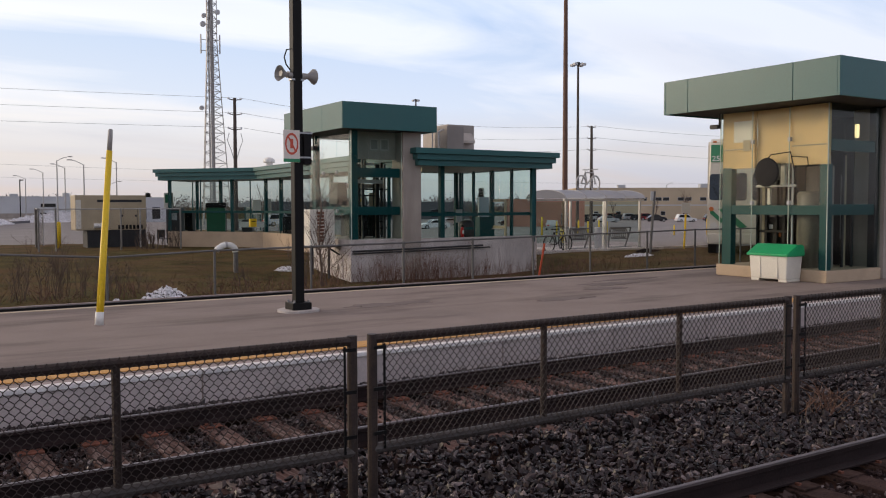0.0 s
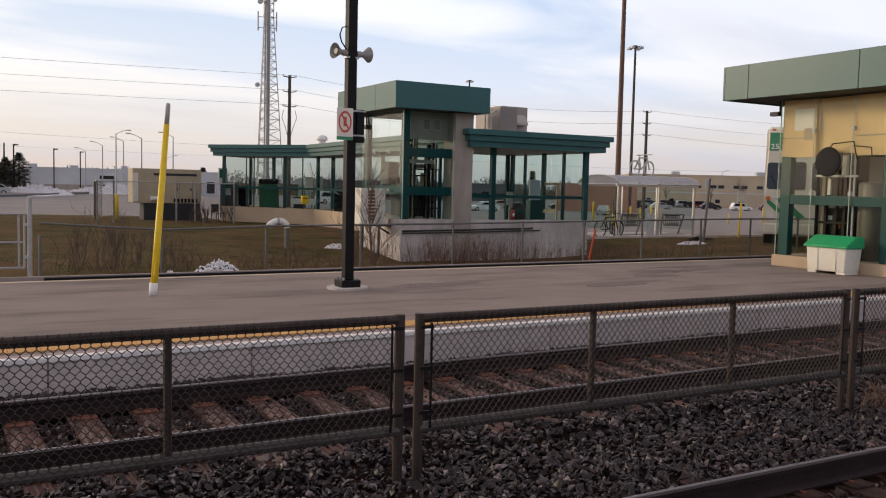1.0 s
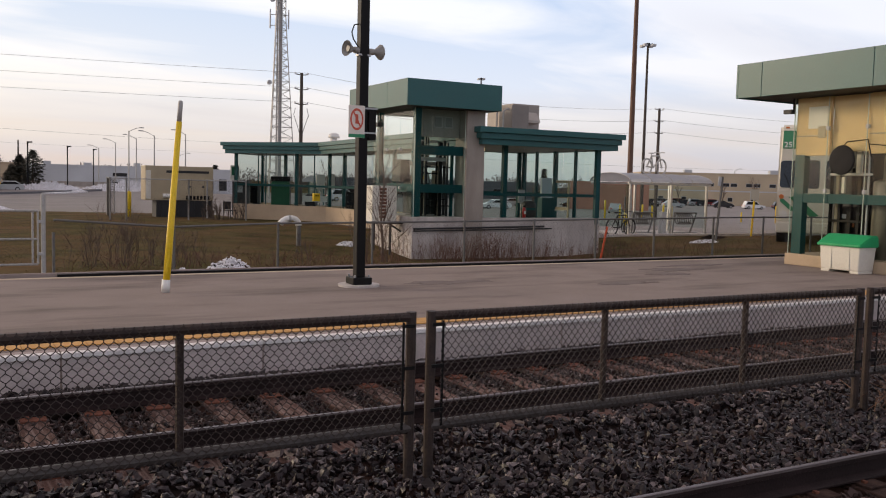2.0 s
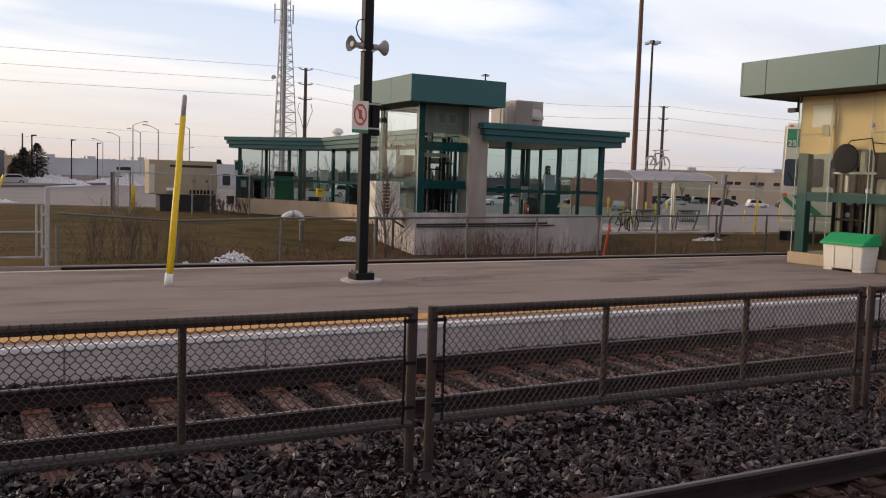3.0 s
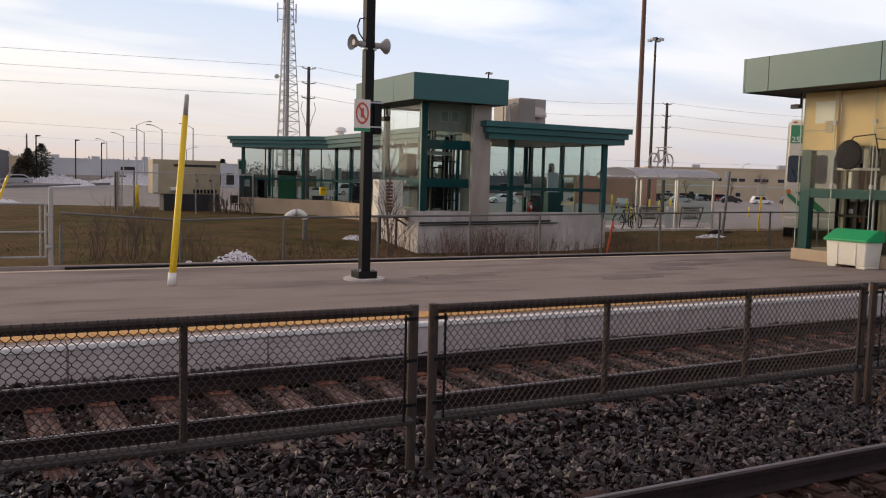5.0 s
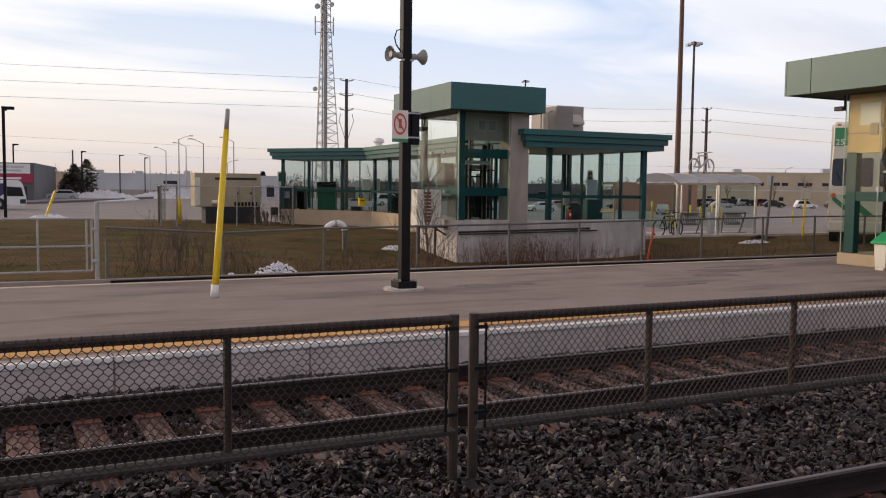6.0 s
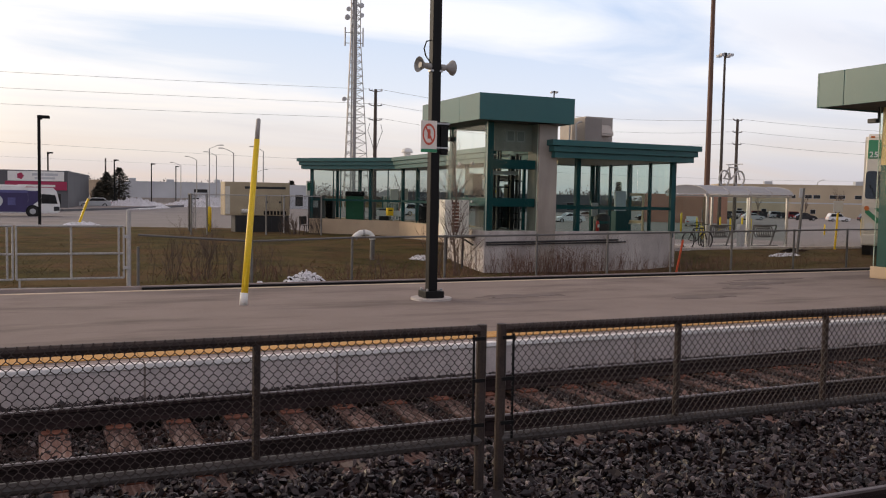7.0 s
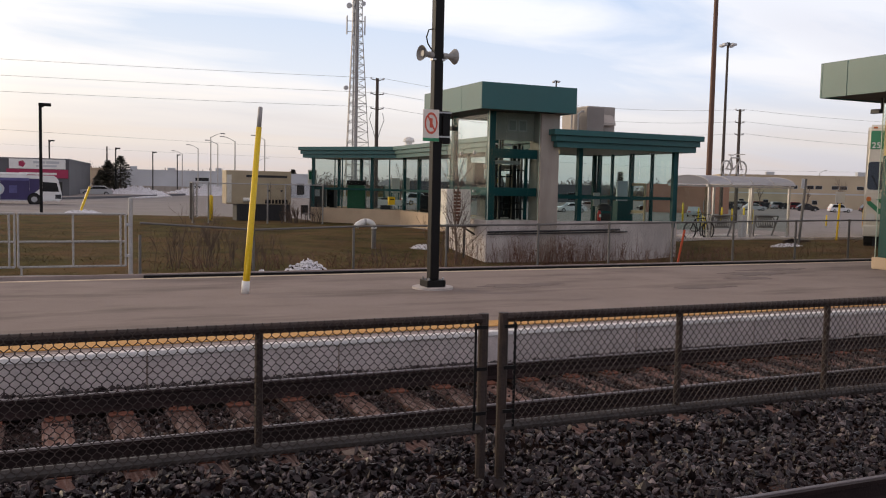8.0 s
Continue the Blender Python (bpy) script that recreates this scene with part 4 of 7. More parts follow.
def terminal_lift():
    s = thing("lift_tower", "glazed station lift tower with green flat roof and concrete pier", "lift tower", (GX0, GY0, -0.7))
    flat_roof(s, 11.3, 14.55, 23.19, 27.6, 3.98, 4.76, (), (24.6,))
    yb = 26.75
    bar(s, "plinth", GX0 - 0.06, 13.59, GY0 - 0.06, yb, -1.1, 0.68, CONC, "stained grey concrete plinth", 0.02)
    bar(s, "pier", 13.59, 14.24, GY0 - 0.10, GY0 + 0.62, -1.1, 3.98, PIER, "tall concrete pier", 0.02)
    z0, z1 = 0.68, 3.98
    for a, b in ((GY0, 24.72), (24.735, 25.72), (25.735, yb)):
        pane(s, "x", GX0, a + 0.005, b - 0.005, z0, z1, GREENGLASS)
    for a, b in ((GX0 + 0.02, 12.42), (12.435, 13.0), (13.015, 13.585)):
        pane(s, "y", GY0, a, b, z0, z1, GLASS)
    bar(s, "post", GX0 + 0.06, GX0 + 0.26, GY0 + 0.06, GY0 + 0.26, z0, z1, TEAL)
    bar(s, "post", GX0 + 0.08, GX0 + 0.24, yb - 0.26, yb - 0.06, z0, z1, TEAL)
    bar(s, "post", 13.4, 13.58, yb - 0.26, yb - 0.06, z0, z1, TEAL)
    for za, zb in ((1.42, 1.68), (2.58, 2.86)):
        bar(s, "cross_rail", GX0 + 0.26, 13.58, GY0 + 0.10, GY0 + 0.24, za, zb, TEAL)
        if za < 2:
            bar(s, "cross_rail", GX0 + 0.10, GX0 + 0.24, GY0 + 0.26, yb - 0.26, za, zb, TEAL)
            bar(s, "cross_rail", GX0 + 0.24, 13.4, yb - 0.24, yb - 0.10, za, zb, TEAL)
    bar(s, "bulkhead", GX0 + 0.42, 13.58, GY0 + 0.36, GY0 + 0.46, 3.14, 3.98, PIER, "beige-grey wall above the lift door")
    for x in (12.66, 13.02):
        bar(s, "vent", x, x + 0.30, GY0 + 0.335, GY0 + 0.358, 3.42, 3.78, HVAC, "square framed vent")
        bar(s, "vent_grille", x + 0.04, x + 0.26, GY0 + 0.326, GY0 + 0.334, 3.46, 3.74, AIRGREY, "grey vent grille", 0.003)
    for y in (24.73, 25.73):
        for z in (1.55, 2.75):
            bar(s, "glass_fitting", GX0 - 0.022, GX0 + 0.05, y - 0.035, y + 0.035, z - 0.045, z + 0.045, GREYPANEL, "pale square glass clip", 0.006)
    for x in (GX0, 13.585):
        bar(s, "glass_edge", x - 0.008, x + 0.010, GY0 - 0.010, GY0 + 0.010, z0, z1, GLASSEDGE, "pale green polished glass edge", 0.002)
    # the lift's frame and open car inside
    for x, w, za, zb, m in ((12.12, 0.05, z0, 3.98, GREYPANEL), (12.38, 0.08, z0, 3.0, BLACK), (12.52, 0.05, z0, 3.98, DKSTEEL), (12.62, 0.03, 2.45, 3.2, BLACK), (13.00, 0.13, z0, 3.0, BLACK), (13.30, 0.05, z0, 3.0, DKSTEEL), (13.44, 0.09, z0, 2.9, TEAL)):
        bar(s, "guide_rail", x, x + w, GY0 + 0.60, GY0 + 0.68, za, zb, m)
    for x, w, y, za, zb, m in ((12.75, 0.03, 0.95, z0, 2.6, BLACK), (13.18, 0.03, 1.1, z0, 2.9, BLACK), (13.55, 0.04, 1.3, z0, 3.1, DKSTEEL), (13.75, 0.05, 1.6, z0, 3.1, DKSTEEL), (12.95, 0.04, 2.4, z0, 3.1, TEAL), (14.1, 0.05, 2.5, z0, 3.1, DKSTEEL)):
        bar(s, "guide_rail", x, x + w, GY0 + y, GY0 + y + 0.06, za, zb, m)
    for x0, x1, z in ((12.12, 13.50, 0.98), (12.40, 13.05, 2.00), (12.40, 13.50, 2.20), (13.05, 13.55, 2.62), (12.60, 13.35, 1.18)):
        bar(s, "brace", x0, x1, GY0 + 0.70, GY0 + 0.75, z, z + 0.045, BLACK)
    bar(s, "car_rail", 12.16, 13.20, GY0 + 0.52, GY0 + 0.57, 2.40, 2.52, GREYPANEL, "pale grey rail")
    bar(s, "car_rail", 12.50, 13.05, GY0 + 0.80, GY0 + 0.86, 2.98, 3.06, GREYPANEL, "pale grey rail")
    bar(s, "lift_car", 12.55, 13.02, GY0 + 1.25, GY0 + 2.2, 0.72, 1.95, DKSTEEL, "dark lift car")
    bar(s, "lift_car", 13.12, 13.50, GY0 + 1.4, GY0 + 2.2, 0.72, 1.55, BLACK, "dark lift machine")
    bar(s, "car_roof", 12.45, 13.60, GY0 + 1.2, GY0 + 2.3, 2.28, 2.40, AIRGREY, "grey car roof")
    bar(s, "car_panel", 13.10, 13.34, GY0 + 1.22, GY0 + 1.26, 1.70, 2.12, BEIGE, "beige control panel")
    bar(s, "car_sign", 12.62, 12.95, GY0 + 1.16, GY0 + 1.195, 1.72, 2.05, GREYPANEL, "grey notice panel")
    bar(s, "car_label", 12.72, 12.83, GY0 + 1.13, GY0 + 1.155, 1.84, 1.94, YPAINT, "yellow label")
    bar(s, "motor_box", 12.15, 12.50, GY0 + 1.6, GY0 + 2.2, 1.75, 2.45, DKSTEEL, "dark motor box")
    c = thing("tower_camera", "small dark camera box under the roof edge", "camera box", (GX0 - 0.05, 26.35, 3.57))
    part("body", box(B(), -0.07, 0.07, -0.14, 0.14, -0.07, 0.07, 0.01), DKSTEEL, c)
    part("bracket", box(B(), -0.015, 0.015, -0.02, 0.02, 0.07, 0.41), DKSTEEL, c)


terminal_lift()
# plan of the terminal's roof edge, counter-clockwise
ROOF = [(13.80, 23.20), (19.56, 23.20), (19.56, 29.2), (16.9, 29.2), (16.9, 40.2), (13.9, 46.8), (11.05, 43.8), (14.55, 39.4), (14.05, 27.7)]
ROOF_Z = (2.96, 3.50)


def terminal():
    t = thing("station_terminal", "low glazed bus terminal with stepped green roof edge", "terminal", (16, 34, -0.3))
    z0, z1 = ROOF_Z
    h = (z1 - z0) / 3
    roof = part("roof", prism(B(), offset(ROOF, 0.30), z0 + 0.02, z1 - 0.03), HVAC, t, "flat roof with pale soffit", world=True)
    for k in range(3):
        o = offset(ROOF, 0.20 - 0.09 * k)
        i = offset(ROOF, 0.32)
        za, zb = z0 + k * h + 0.004 * k, z0 + (k + 1) * h
        n = len(o)
        for j in range(n):
            a, b, c, d = o[j], o[(j + 1) % n], i[(j + 1) % n], i[j]
            part("fascia_band", extrude(B(), [(*a, za), (*b, za), (*c, za), (*d, za)], (0, 0, zb - za)), FASCIA, roof, "stepped green metal band", world=True)
    walls = offset(ROOF, 0.56)
    walls[0] = (14.245, GY0)
    walls[1] = (18.90, GY0)
    walls[2] = (18.90, 28.5)
    walls[3] = (16.4, 28.5)
    floor = part("terminal_floor", prism(B(), offset(ROOF, 0.8), -0.9, -0.14), CONC, t, "grey concrete floor", world=True)
    n = len(walls)
    for j in range(n):
        a, b = Vector(walls[j]), Vector(walls[(j + 1) % n])
        if j == n - 1:
            continue
        d = (b - a)
        ln = d.length
        d.normalize()
        nrm = Vector((d.y, -d.x))
        ledge = 0.67 if j == 0 else 0.46
        low = -1.1 if j in (0, 1) else -0.7
        out = nrm * 0.05
        inn = -nrm * 0.22
        w = part("low_wall", extrude(B(), [(*(a + out), low), (*(b + out), low), (*(b + inn), low), (*(a + inn), low)], (0, 0, ledge - low)), CONC if j == 0 else STUCCO, t, "stained grey concrete base wall" if j == 0 else "beige plaster base wall", world=True)
        # posts, glass between them, a glazing rail
        step = {0: 1.72, 1: 1.15}.get(j, 2.1)
        k = max(1, round(ln / step))
        for i in range(k + 1):
            p = a + d * (ln * i / k) - nrm * 0.14
            r = 0.075 if j == 0 else 0.065 if i % 2 == 0 else 0.045 if j < 2 else 0.022
            if j == 0 and 0 < i < k:
                continue
            if j == 0 and i == 0:
                p = a + d * 0.9 - nrm * 0.14
            bm = extrude(B(), [(*(p + d * sx * r + nrm * sy * r), ledge) for sx, sy in ((-1, -1), (1, -1), (1, 1), (-1, 1))], (0, 0, z0 - ledge + 0.02))
            part("post", bm, TEAL, t, world=True)
        for i in range(k):
            p, q = a + d * (ln * i / k + 0.01), a + d * (ln * (i + 1) / k - 0.01)
            g = part("glass_pane", sheet(B(), tuple(p), tuple(q), tuple(-nrm * 0.012), ledge, z0 + 0.02), GLASS if j < 2 else WINGGLASS, t, world=True)
            g.visible_shadow = False
        p, q = a - nrm * 0.05, b - nrm * 0.05
        part("glazing_rail", extrude(B(), [(*p, 1.37), (*q, 1.37), (*(q - nrm * 0.05), 1.37), (*(p - nrm * 0.05), 1.37)], (0, 0, 0.10)), TEAL, t, world=True)
    # cable conduit along the front wall
    part("conduit", tube(B(), [(GX0 - 0.02, GY0 - 0.10, 0.33), (14.0, GY0 - 0.13, 0.36), (16.6, GY0 - 0.09, 0.40)], 0.028, 8), DKSTEEL, t, "dark conduit", world=True)
    part("conduit", tube(B(), [(GX0 - 0.02, GY0 - 0.10, 0.26), (14.0, GY0 - 0.13, 0.29), (16.9, GY0 - 0.09, 0.33)], 0.020, 8), DKSTEEL, t, "dark conduit", world=True)
    for x, y in ((15.35, 25.9), (15.55, 25.9)):
        part("ceiling_lamp", tube(B(), [(x, y, z0 - 0.09), (x, y, z0 + 0.03)], 0.055, 10), WARMLAMP, t, "small lit warm ceiling lamp", world=True)
    return t


terminal()


def terminal_fittings():
    d = thing("glazed_door", "tan-framed glazed door in the terminal's end wall", "door", (18.78, 25.75, -0.14))
    for y in (-0.48, 0.42):
        part("stile", box(B(), -0.03, 0.03, y, y + 0.07, 0, 2.05, 0.006), BEIGE, d)
    for z in (0.0, 1.02, 1.98):
        part("rail", box(B(), -0.03, 0.03, -0.41, 0.42, z, z + (0.22 if z == 0 else 0.09), 0.006), BEIGE, d)
    part("push_bar", tube(B(), [(-0.06, -0.38, 1.0), (-0.06, 0.38, 1.0)], 0.02, 8), GALV, d)
    n = thing("notice_board", "pale blue-grey notice board on a dark stand", "notice board", (17.98, 25.55, -0.14))
    part("board", box(B(), -0.22, 0.22, -0.04, 0.04, 1.45, 2.14, 0.01), PALEBLUE, n)
    part("cabinet", box(B(), -0.26, 0.26, -0.14, 0.14, 0.0, 1.44, 0.01), TEAL, n)
    e = thing("fire_extinguisher", "small red fire extinguisher on the low wall", "extinguisher", (15.95, GY0 + 0.14, 0.67))
    part("cylinder", tube(B(), [(0, 0, 0), (0, 0, 0.28), (0, 0, 0.34)], [0.055, 0.055, 0.025], 12), REDPAINT, e, smooth=True)
    part("valve", box(B(), -0.04, 0.04, -0.02, 0.02, 0.34, 0.40), BLACK, e)
    part("label", box(B(), -0.035, 0.035, -0.062, -0.053, 0.12, 0.22), WHITE, e)
    g = thing("wheeled_bin", "tall dark green wheeled refuse bin with black lid", "bin", (13.85, 42.7, 0.0), -20)
    bm = extrude(B(), [(-0.45, -0.38, -0.02), (0.45, -0.38, -0.02), (0.45, 0.38, -0.02), (-0.45, 0.38, -0.02)], (0, 0, 1.64))
    bmesh.ops.bevel(bm, geom=list(bm.edges), offset=0.04, segments=2, affect="EDGES")
    part("body", bm, DKGREEN, g)
    part("lid", box(B(), -0.49, 0.49, -0.42, 0.42, 1.62, 1.86, 0.05), BLACK, g, "black lid")
    for x in (-0.38, 0.38):
        part("wheel", tube(B(), [(x - 0.04, -0.34, -0.05), (x + 0.04, -0.34, -0.05)], 0.09, 12), RUBBER, g)
    for x, y, z, w, hh, m, nm, lb in ((11.9, 44.1, 1.75, 0.45, 0.75, CREAM, "poster_panel", "cream poster panel with a dark picture"), (15.4, 41.2, 1.43, 0.42, 0.72, CREAM, "poster_panel", "plain cream poster panel"), (15.45, 39.8, 1.43, 0.30, 0.75, CREAM, "poster_panel", "plain cream poster panel")):
        p = thing(nm, lb, "poster panel", (x, y, -0.14), 0)
        part("panel", box(B(), -w / 2, w / 2, -0.03, 0.03, z, z + hh, 0.01), m, p)
        part("stem", tube(B(), [(0, 0.05, 0), (0, 0.05, z + 0.2)], 0.03, 8), GALV, p)
        if x < 12:
            part("picture", box(B(), -w / 2 + 0.05, w / 2 - 0.05, -0.036, -0.031, z + 0.25, z + hh - 0.08), DKGREEN, p)
    y = thing("yellow_box", "small yellow wall box on a terminal post", "box", (14.58, 39.55, 0.72))
    part("body", box(B(), -0.16, 0.16, -0.10, 0.10, 0, 0.38, 0.02), YPAINT, y)
    part("slot", box(B(), -0.10, 0.10, -0.106, -0.101, 0.24, 0.28), BLACK, y)
    w = thing("waiting_bench", "pale grey bench inside the terminal", "bench", (15.05, 40.6, -0.14), -22)
    part("seat", box(B(), -0.75, 0.55, -0.22, 0.22, 0.42, 0.47, 0.01), GREYPANEL, w)
    part("back", box(B(), -0.75, 0.55, 0.18, 0.23, 0.80, 1.08, 0.01), WHITE, w, "white backrest")
    for x in (-0.6, 0.4):
        part("back_post", box(B(), x - 0.02, x + 0.02, 0.185, 0.225, 0.40, 0.82), DKSTEEL, w)
    for x in (-0.6, 0.4):
        part("leg", box(B(), x - 0.03, x + 0.03, -0.18, 0.2, 0, 0.42), DKSTEEL, w)
    v = thing("ticket_machine", "grey-black ticket machine standing inside the terminal", "machine", (12.2, 44.0, -0.14), -40)
    part("body", box(B(), -0.35, 0.35, -0.3, 0.3, 0, 1.75, 0.03), DKSTEEL, v)
    part("screen", box(B(), -0.22, 0.22, -0.306, -0.301, 1.15, 1.5), GREYPANEL, v)
    # dark boxes added to darken the view through the wing's glass
    for x, y, w, hh, m, lb in ((14.2, 43.2, 0.55, 1.55, BLACK, "black upright box added to darken the terminal's inside"), (15.2, 41.9, 0.50, 1.15, DKSTEEL, "dark low box added to darken the terminal's inside"), (15.9, 38.2, 0.60, 1.35, BLACK, "black upright box added to darken the terminal glazing"), (13.2, 44.9, 0.40, 1.5, BLACK, "slim black box added to darken the terminal's end")):
        k = thing("cabinet", lb, "cabinet", (x, y, -0.14), -35)
        part("body", box(B(), -w / 2, w / 2, -0.25, 0.25, 0.06, hh, 0.02), m, k)
        part("kickplate", box(B(), -w / 2 + 0.03, w / 2 - 0.03, -0.22, 0.22, 0.0, 0.06), DKSTEEL, k)
        part("front_panel", box(B(), -w / 2 + 0.06, w / 2 - 0.06, -0.258, -0.251, 0.75, hh - 0.12), DARKWIN, k, "dark glass front")
    b = thing("litter_bin", "dark rounded litter bin inside the glazed hall", "bin", (16.95, 25.1, -0.14))
    part("body", tube(B(), [(0, 0, 0), (0, 0, 1.05), (0, 0, 1.25), (0, 0, 1.34)], [0.24, 0.26, 0.26, 0.14], 16), DKSTEEL, b, smooth=True)
    part("liner", tube(B(), [(0, 0, 1.02), (0, 0, 1.10)], 0.275, 16), TEAL, b)
    for x, y, z, hh, lb in ((15.0, 25.2, 0.95, 0.42, "pale leaflet holder hung inside the hall"), (18.3, 27.6, 1.2, 0.5, "pale notice hung inside the hall")):
        q = thing("leaflet_holder", lb, "leaflet holder", (x, y, -0.14))
        part("panel", box(B(), -0.14, 0.14, -0.02, 0.02, z, z + hh, 0.006), GREYPANEL, q)
        part("stem", tube(B(), [(0, 0.03, 0), (0, 0.03, z + 0.1)], 0.02, 6), GALV, q)
        part("foot", tube(B(), [(0, 0.03, 0), (0, 0.03, 0.03)], 0.16, 12), DKSTEEL, q)
    # plant on the roof
    a = thing("rooftop_air_unit", "grey-beige rooftop air-handling unit with a hood", "air unit", (17.2, 26.3, 3.47))
    part("body", box(B(), -0.55, 0.55, -0.5, 1.2, 0.06, 1.07, 0.015), PLATHOOD, a)
    part("curb", box(B(), -0.5, 0.5, -0.45, 1.15, 0.0, 0.06), DKSTEEL, a)
    part("hood", extrude(B(), [(-0.25, -0.5, 0.40), (-0.25, -0.5, 0.80), (-0.25, -0.62, 0.76), (-0.25, -0.82, 0.50), (-0.25, -0.82, 0.42)], (0.62, 0, 0)), HVAC, a)
    part("seam", box(B(), -0.40, -0.385, -0.506, -0.50, 0.10, 1.03), DKSTEEL, a)
    b = thing("rooftop_air_unit", "grey rooftop air unit beside the larger one", "air unit", (16.5, 25.4, 3.47))
    part("body", box(B(), -0.34, 0.34, -0.3, 0.5, 0.04, 0.95, 0.015), AIRGREY, b)
    part("curb", box(B(), -0.38, 0.38, -0.26, 0.46, 0.0, 0.04), DKSTEEL, b)
    part("pipe", tube(B(), [(-0.62, -0.2, 0.0), (-0.62, -0.2, 0.72), (-0.50, -0.2, 0.80), (-0.41, -0.2, 0.80)], 0.03, 6), GALV, b)
    part("pipe", tube(B(), [(-0.62, 0.2, 0.0), (-0.62, 0.2, 0.95)], 0.025, 6), GALV, b)
    r = thing("roof_ventilator", "small white round roof ventilator", "vent", (15.60, 40.0, 3.47))
    part("stack", tube(B(), [(0, 0, 0), (0, 0, 0.34)], 0.17, 14), WHITE, r)
    part("cap", tube(B(), [(0, 0, 0.30), (0, 0, 0.34), (0, 0, 0.48), (0, 0, 0.55)], [0.26, 0.28, 0.24, 0.1], 16), WHITE, r, smooth=True)
    c = thing("utility_cabinet", "beige louvred wall cabinet bracketed to the tower's side", "cabinet", (11.27, 24.55, -0.38))
    part("body", box(B(), -0.52, 0.30, -0.22, 0.22, 0.88, 1.98, 0.015), CREAM, c)
    for k in range(9):
        part("louvre", box(B(), -0.28, -0.06, -0.245, -0.22, 1.00 + 0.105 * k, 1.07 + 0.105 * k), PLATE, c, "rust-brown louvre")
    part("shelf", box(B(), -0.55, 0.62, -0.24, 0.24, 0.82, 0.88), DKSTEEL, c)
    part("brace", tube(B(), [(0.1, -0.1, 0.82), (0.62, -0.1, 0.52)], 0.03, 6), DKSTEEL, c)
    part("leg", tube(B(), [(-0.35, 0, 0.0), (-0.35, 0, 0.82)], 0.04, 8), DKSTEEL, c)
    part("leg", tube(B(), [(0.2, 0, -0.15), (0.2, 0, 0.82)], 0.04, 8), DKSTEEL, c)


terminal_fittings()


# ---- field behind the platform ----
def polar(az, d):
    """A place on the ground plan: degrees to the right of +y, metres."""
    return d * math.sin(radians(az)), d * math.cos(radians(az))


FY = 17.8


def rail_z(x):
    pts = [(-40, 1.0), (1.3, 0.86), (3.6, 0.72), (5.7, 0.79), (10.2, 0.84), (16, 0.93), (20, 0.98), (60, 1.0)]
    for (a, za), (b, zb) in zip(pts, pts[1:]):
        if a <= x <= b:
            return za + (zb - za) * (x - a) / (b - a)
    return 0.9


def field_fence():
    f = thing("field_fence", "thin galvanised chain-link fence along the grass behind the platform", "fence", (1.37, FY, -0.3))
    posts = [1.40, 3.59, 5.72, 7.88, 10.23, 12.2, 14.1, 16.05, 18.2, 20.17, 22.2, 24.3, 26.4, 28.5, 30.6, 32.7, 34.8, 36.9]
    for x in posts:
        part("post", tube(B(), [(x, FY, ground_z(x, FY) - 0.3), (x, FY, rail_z(x) + 0.03 - (0.26 if x < 1.5 else 0.0))], 0.028, 8), FENCEGREY, f, world=True)
    part("top_rail", tube(B(), [(x, FY, rail_z(x)) for x in posts], 0.022, 8), FENCEGREY, f, world=True)
    bm = B()
    for a, b in zip(posts, posts[1:]):
        mesh_wires(bm, a, b, FY - 0.03, -0.28, 0.5 * (rail_z(a) + rail_z(b)) - 0.01, 0.085, 0.0011)
    part("wire_mesh", bm, FINEWIRE, f, "fine grey wire mesh", world=True)
    # gate of two leaves, with a taller gate post
    g = thing("field_gate_post", "tall galvanised steel gate post", "gate post", (1.23, FY, -0.15))
    part("post", tube(B(), [(0, 0, -0.3), (0, 0, 1.47), (0, 0, 1.50)], [0.043, 0.043, 0.025], 12), GALVDULL, g)
    for z in (0.35, 0.95):
        part("hinge", box(B(), -0.10, 0.03, -0.055, 0.02, z, z + 0.05), GALV, g)
    for x0, x1 in ((-0.72, 1.14), (-2.62, -0.78), (-7.2, -2.75)):
        leaf = thing("field_gate", "closed galvanised tube gate leaf with wire mesh", "gate", (x0, FY, 0), 0, "field gate leaves")
        z0, z1 = 0.03, 1.02
        for x in (x0, x1, x1 - 0.09, 0.5 * (x0 + x1)):
            part("upright", tube(B(), [(x, FY, z0), (x, FY, z1)], 0.020, 8), GALVDULL, leaf, world=True)
        for z in (z0, 0.5, z1):
            part("bar", tube(B(), [(x0, FY, z), (x1, FY, z)], 0.021, 8), GALVDULL, leaf, world=True)
        part("wire_mesh", mesh_wires(B(), x0, x1, FY - 0.03, z0, z1, 0.085, 0.0011), FINEWIRE, leaf, "fine grey wire mesh", world=True)
        part("drop_foot", tube(B(), [(x0 + 0.05, FY, ground_z(x0, FY) - 0.05), (x0 + 0.05, FY, z0)], 0.02, 6), GALVDULL, leaf, world=True)


field_fence()


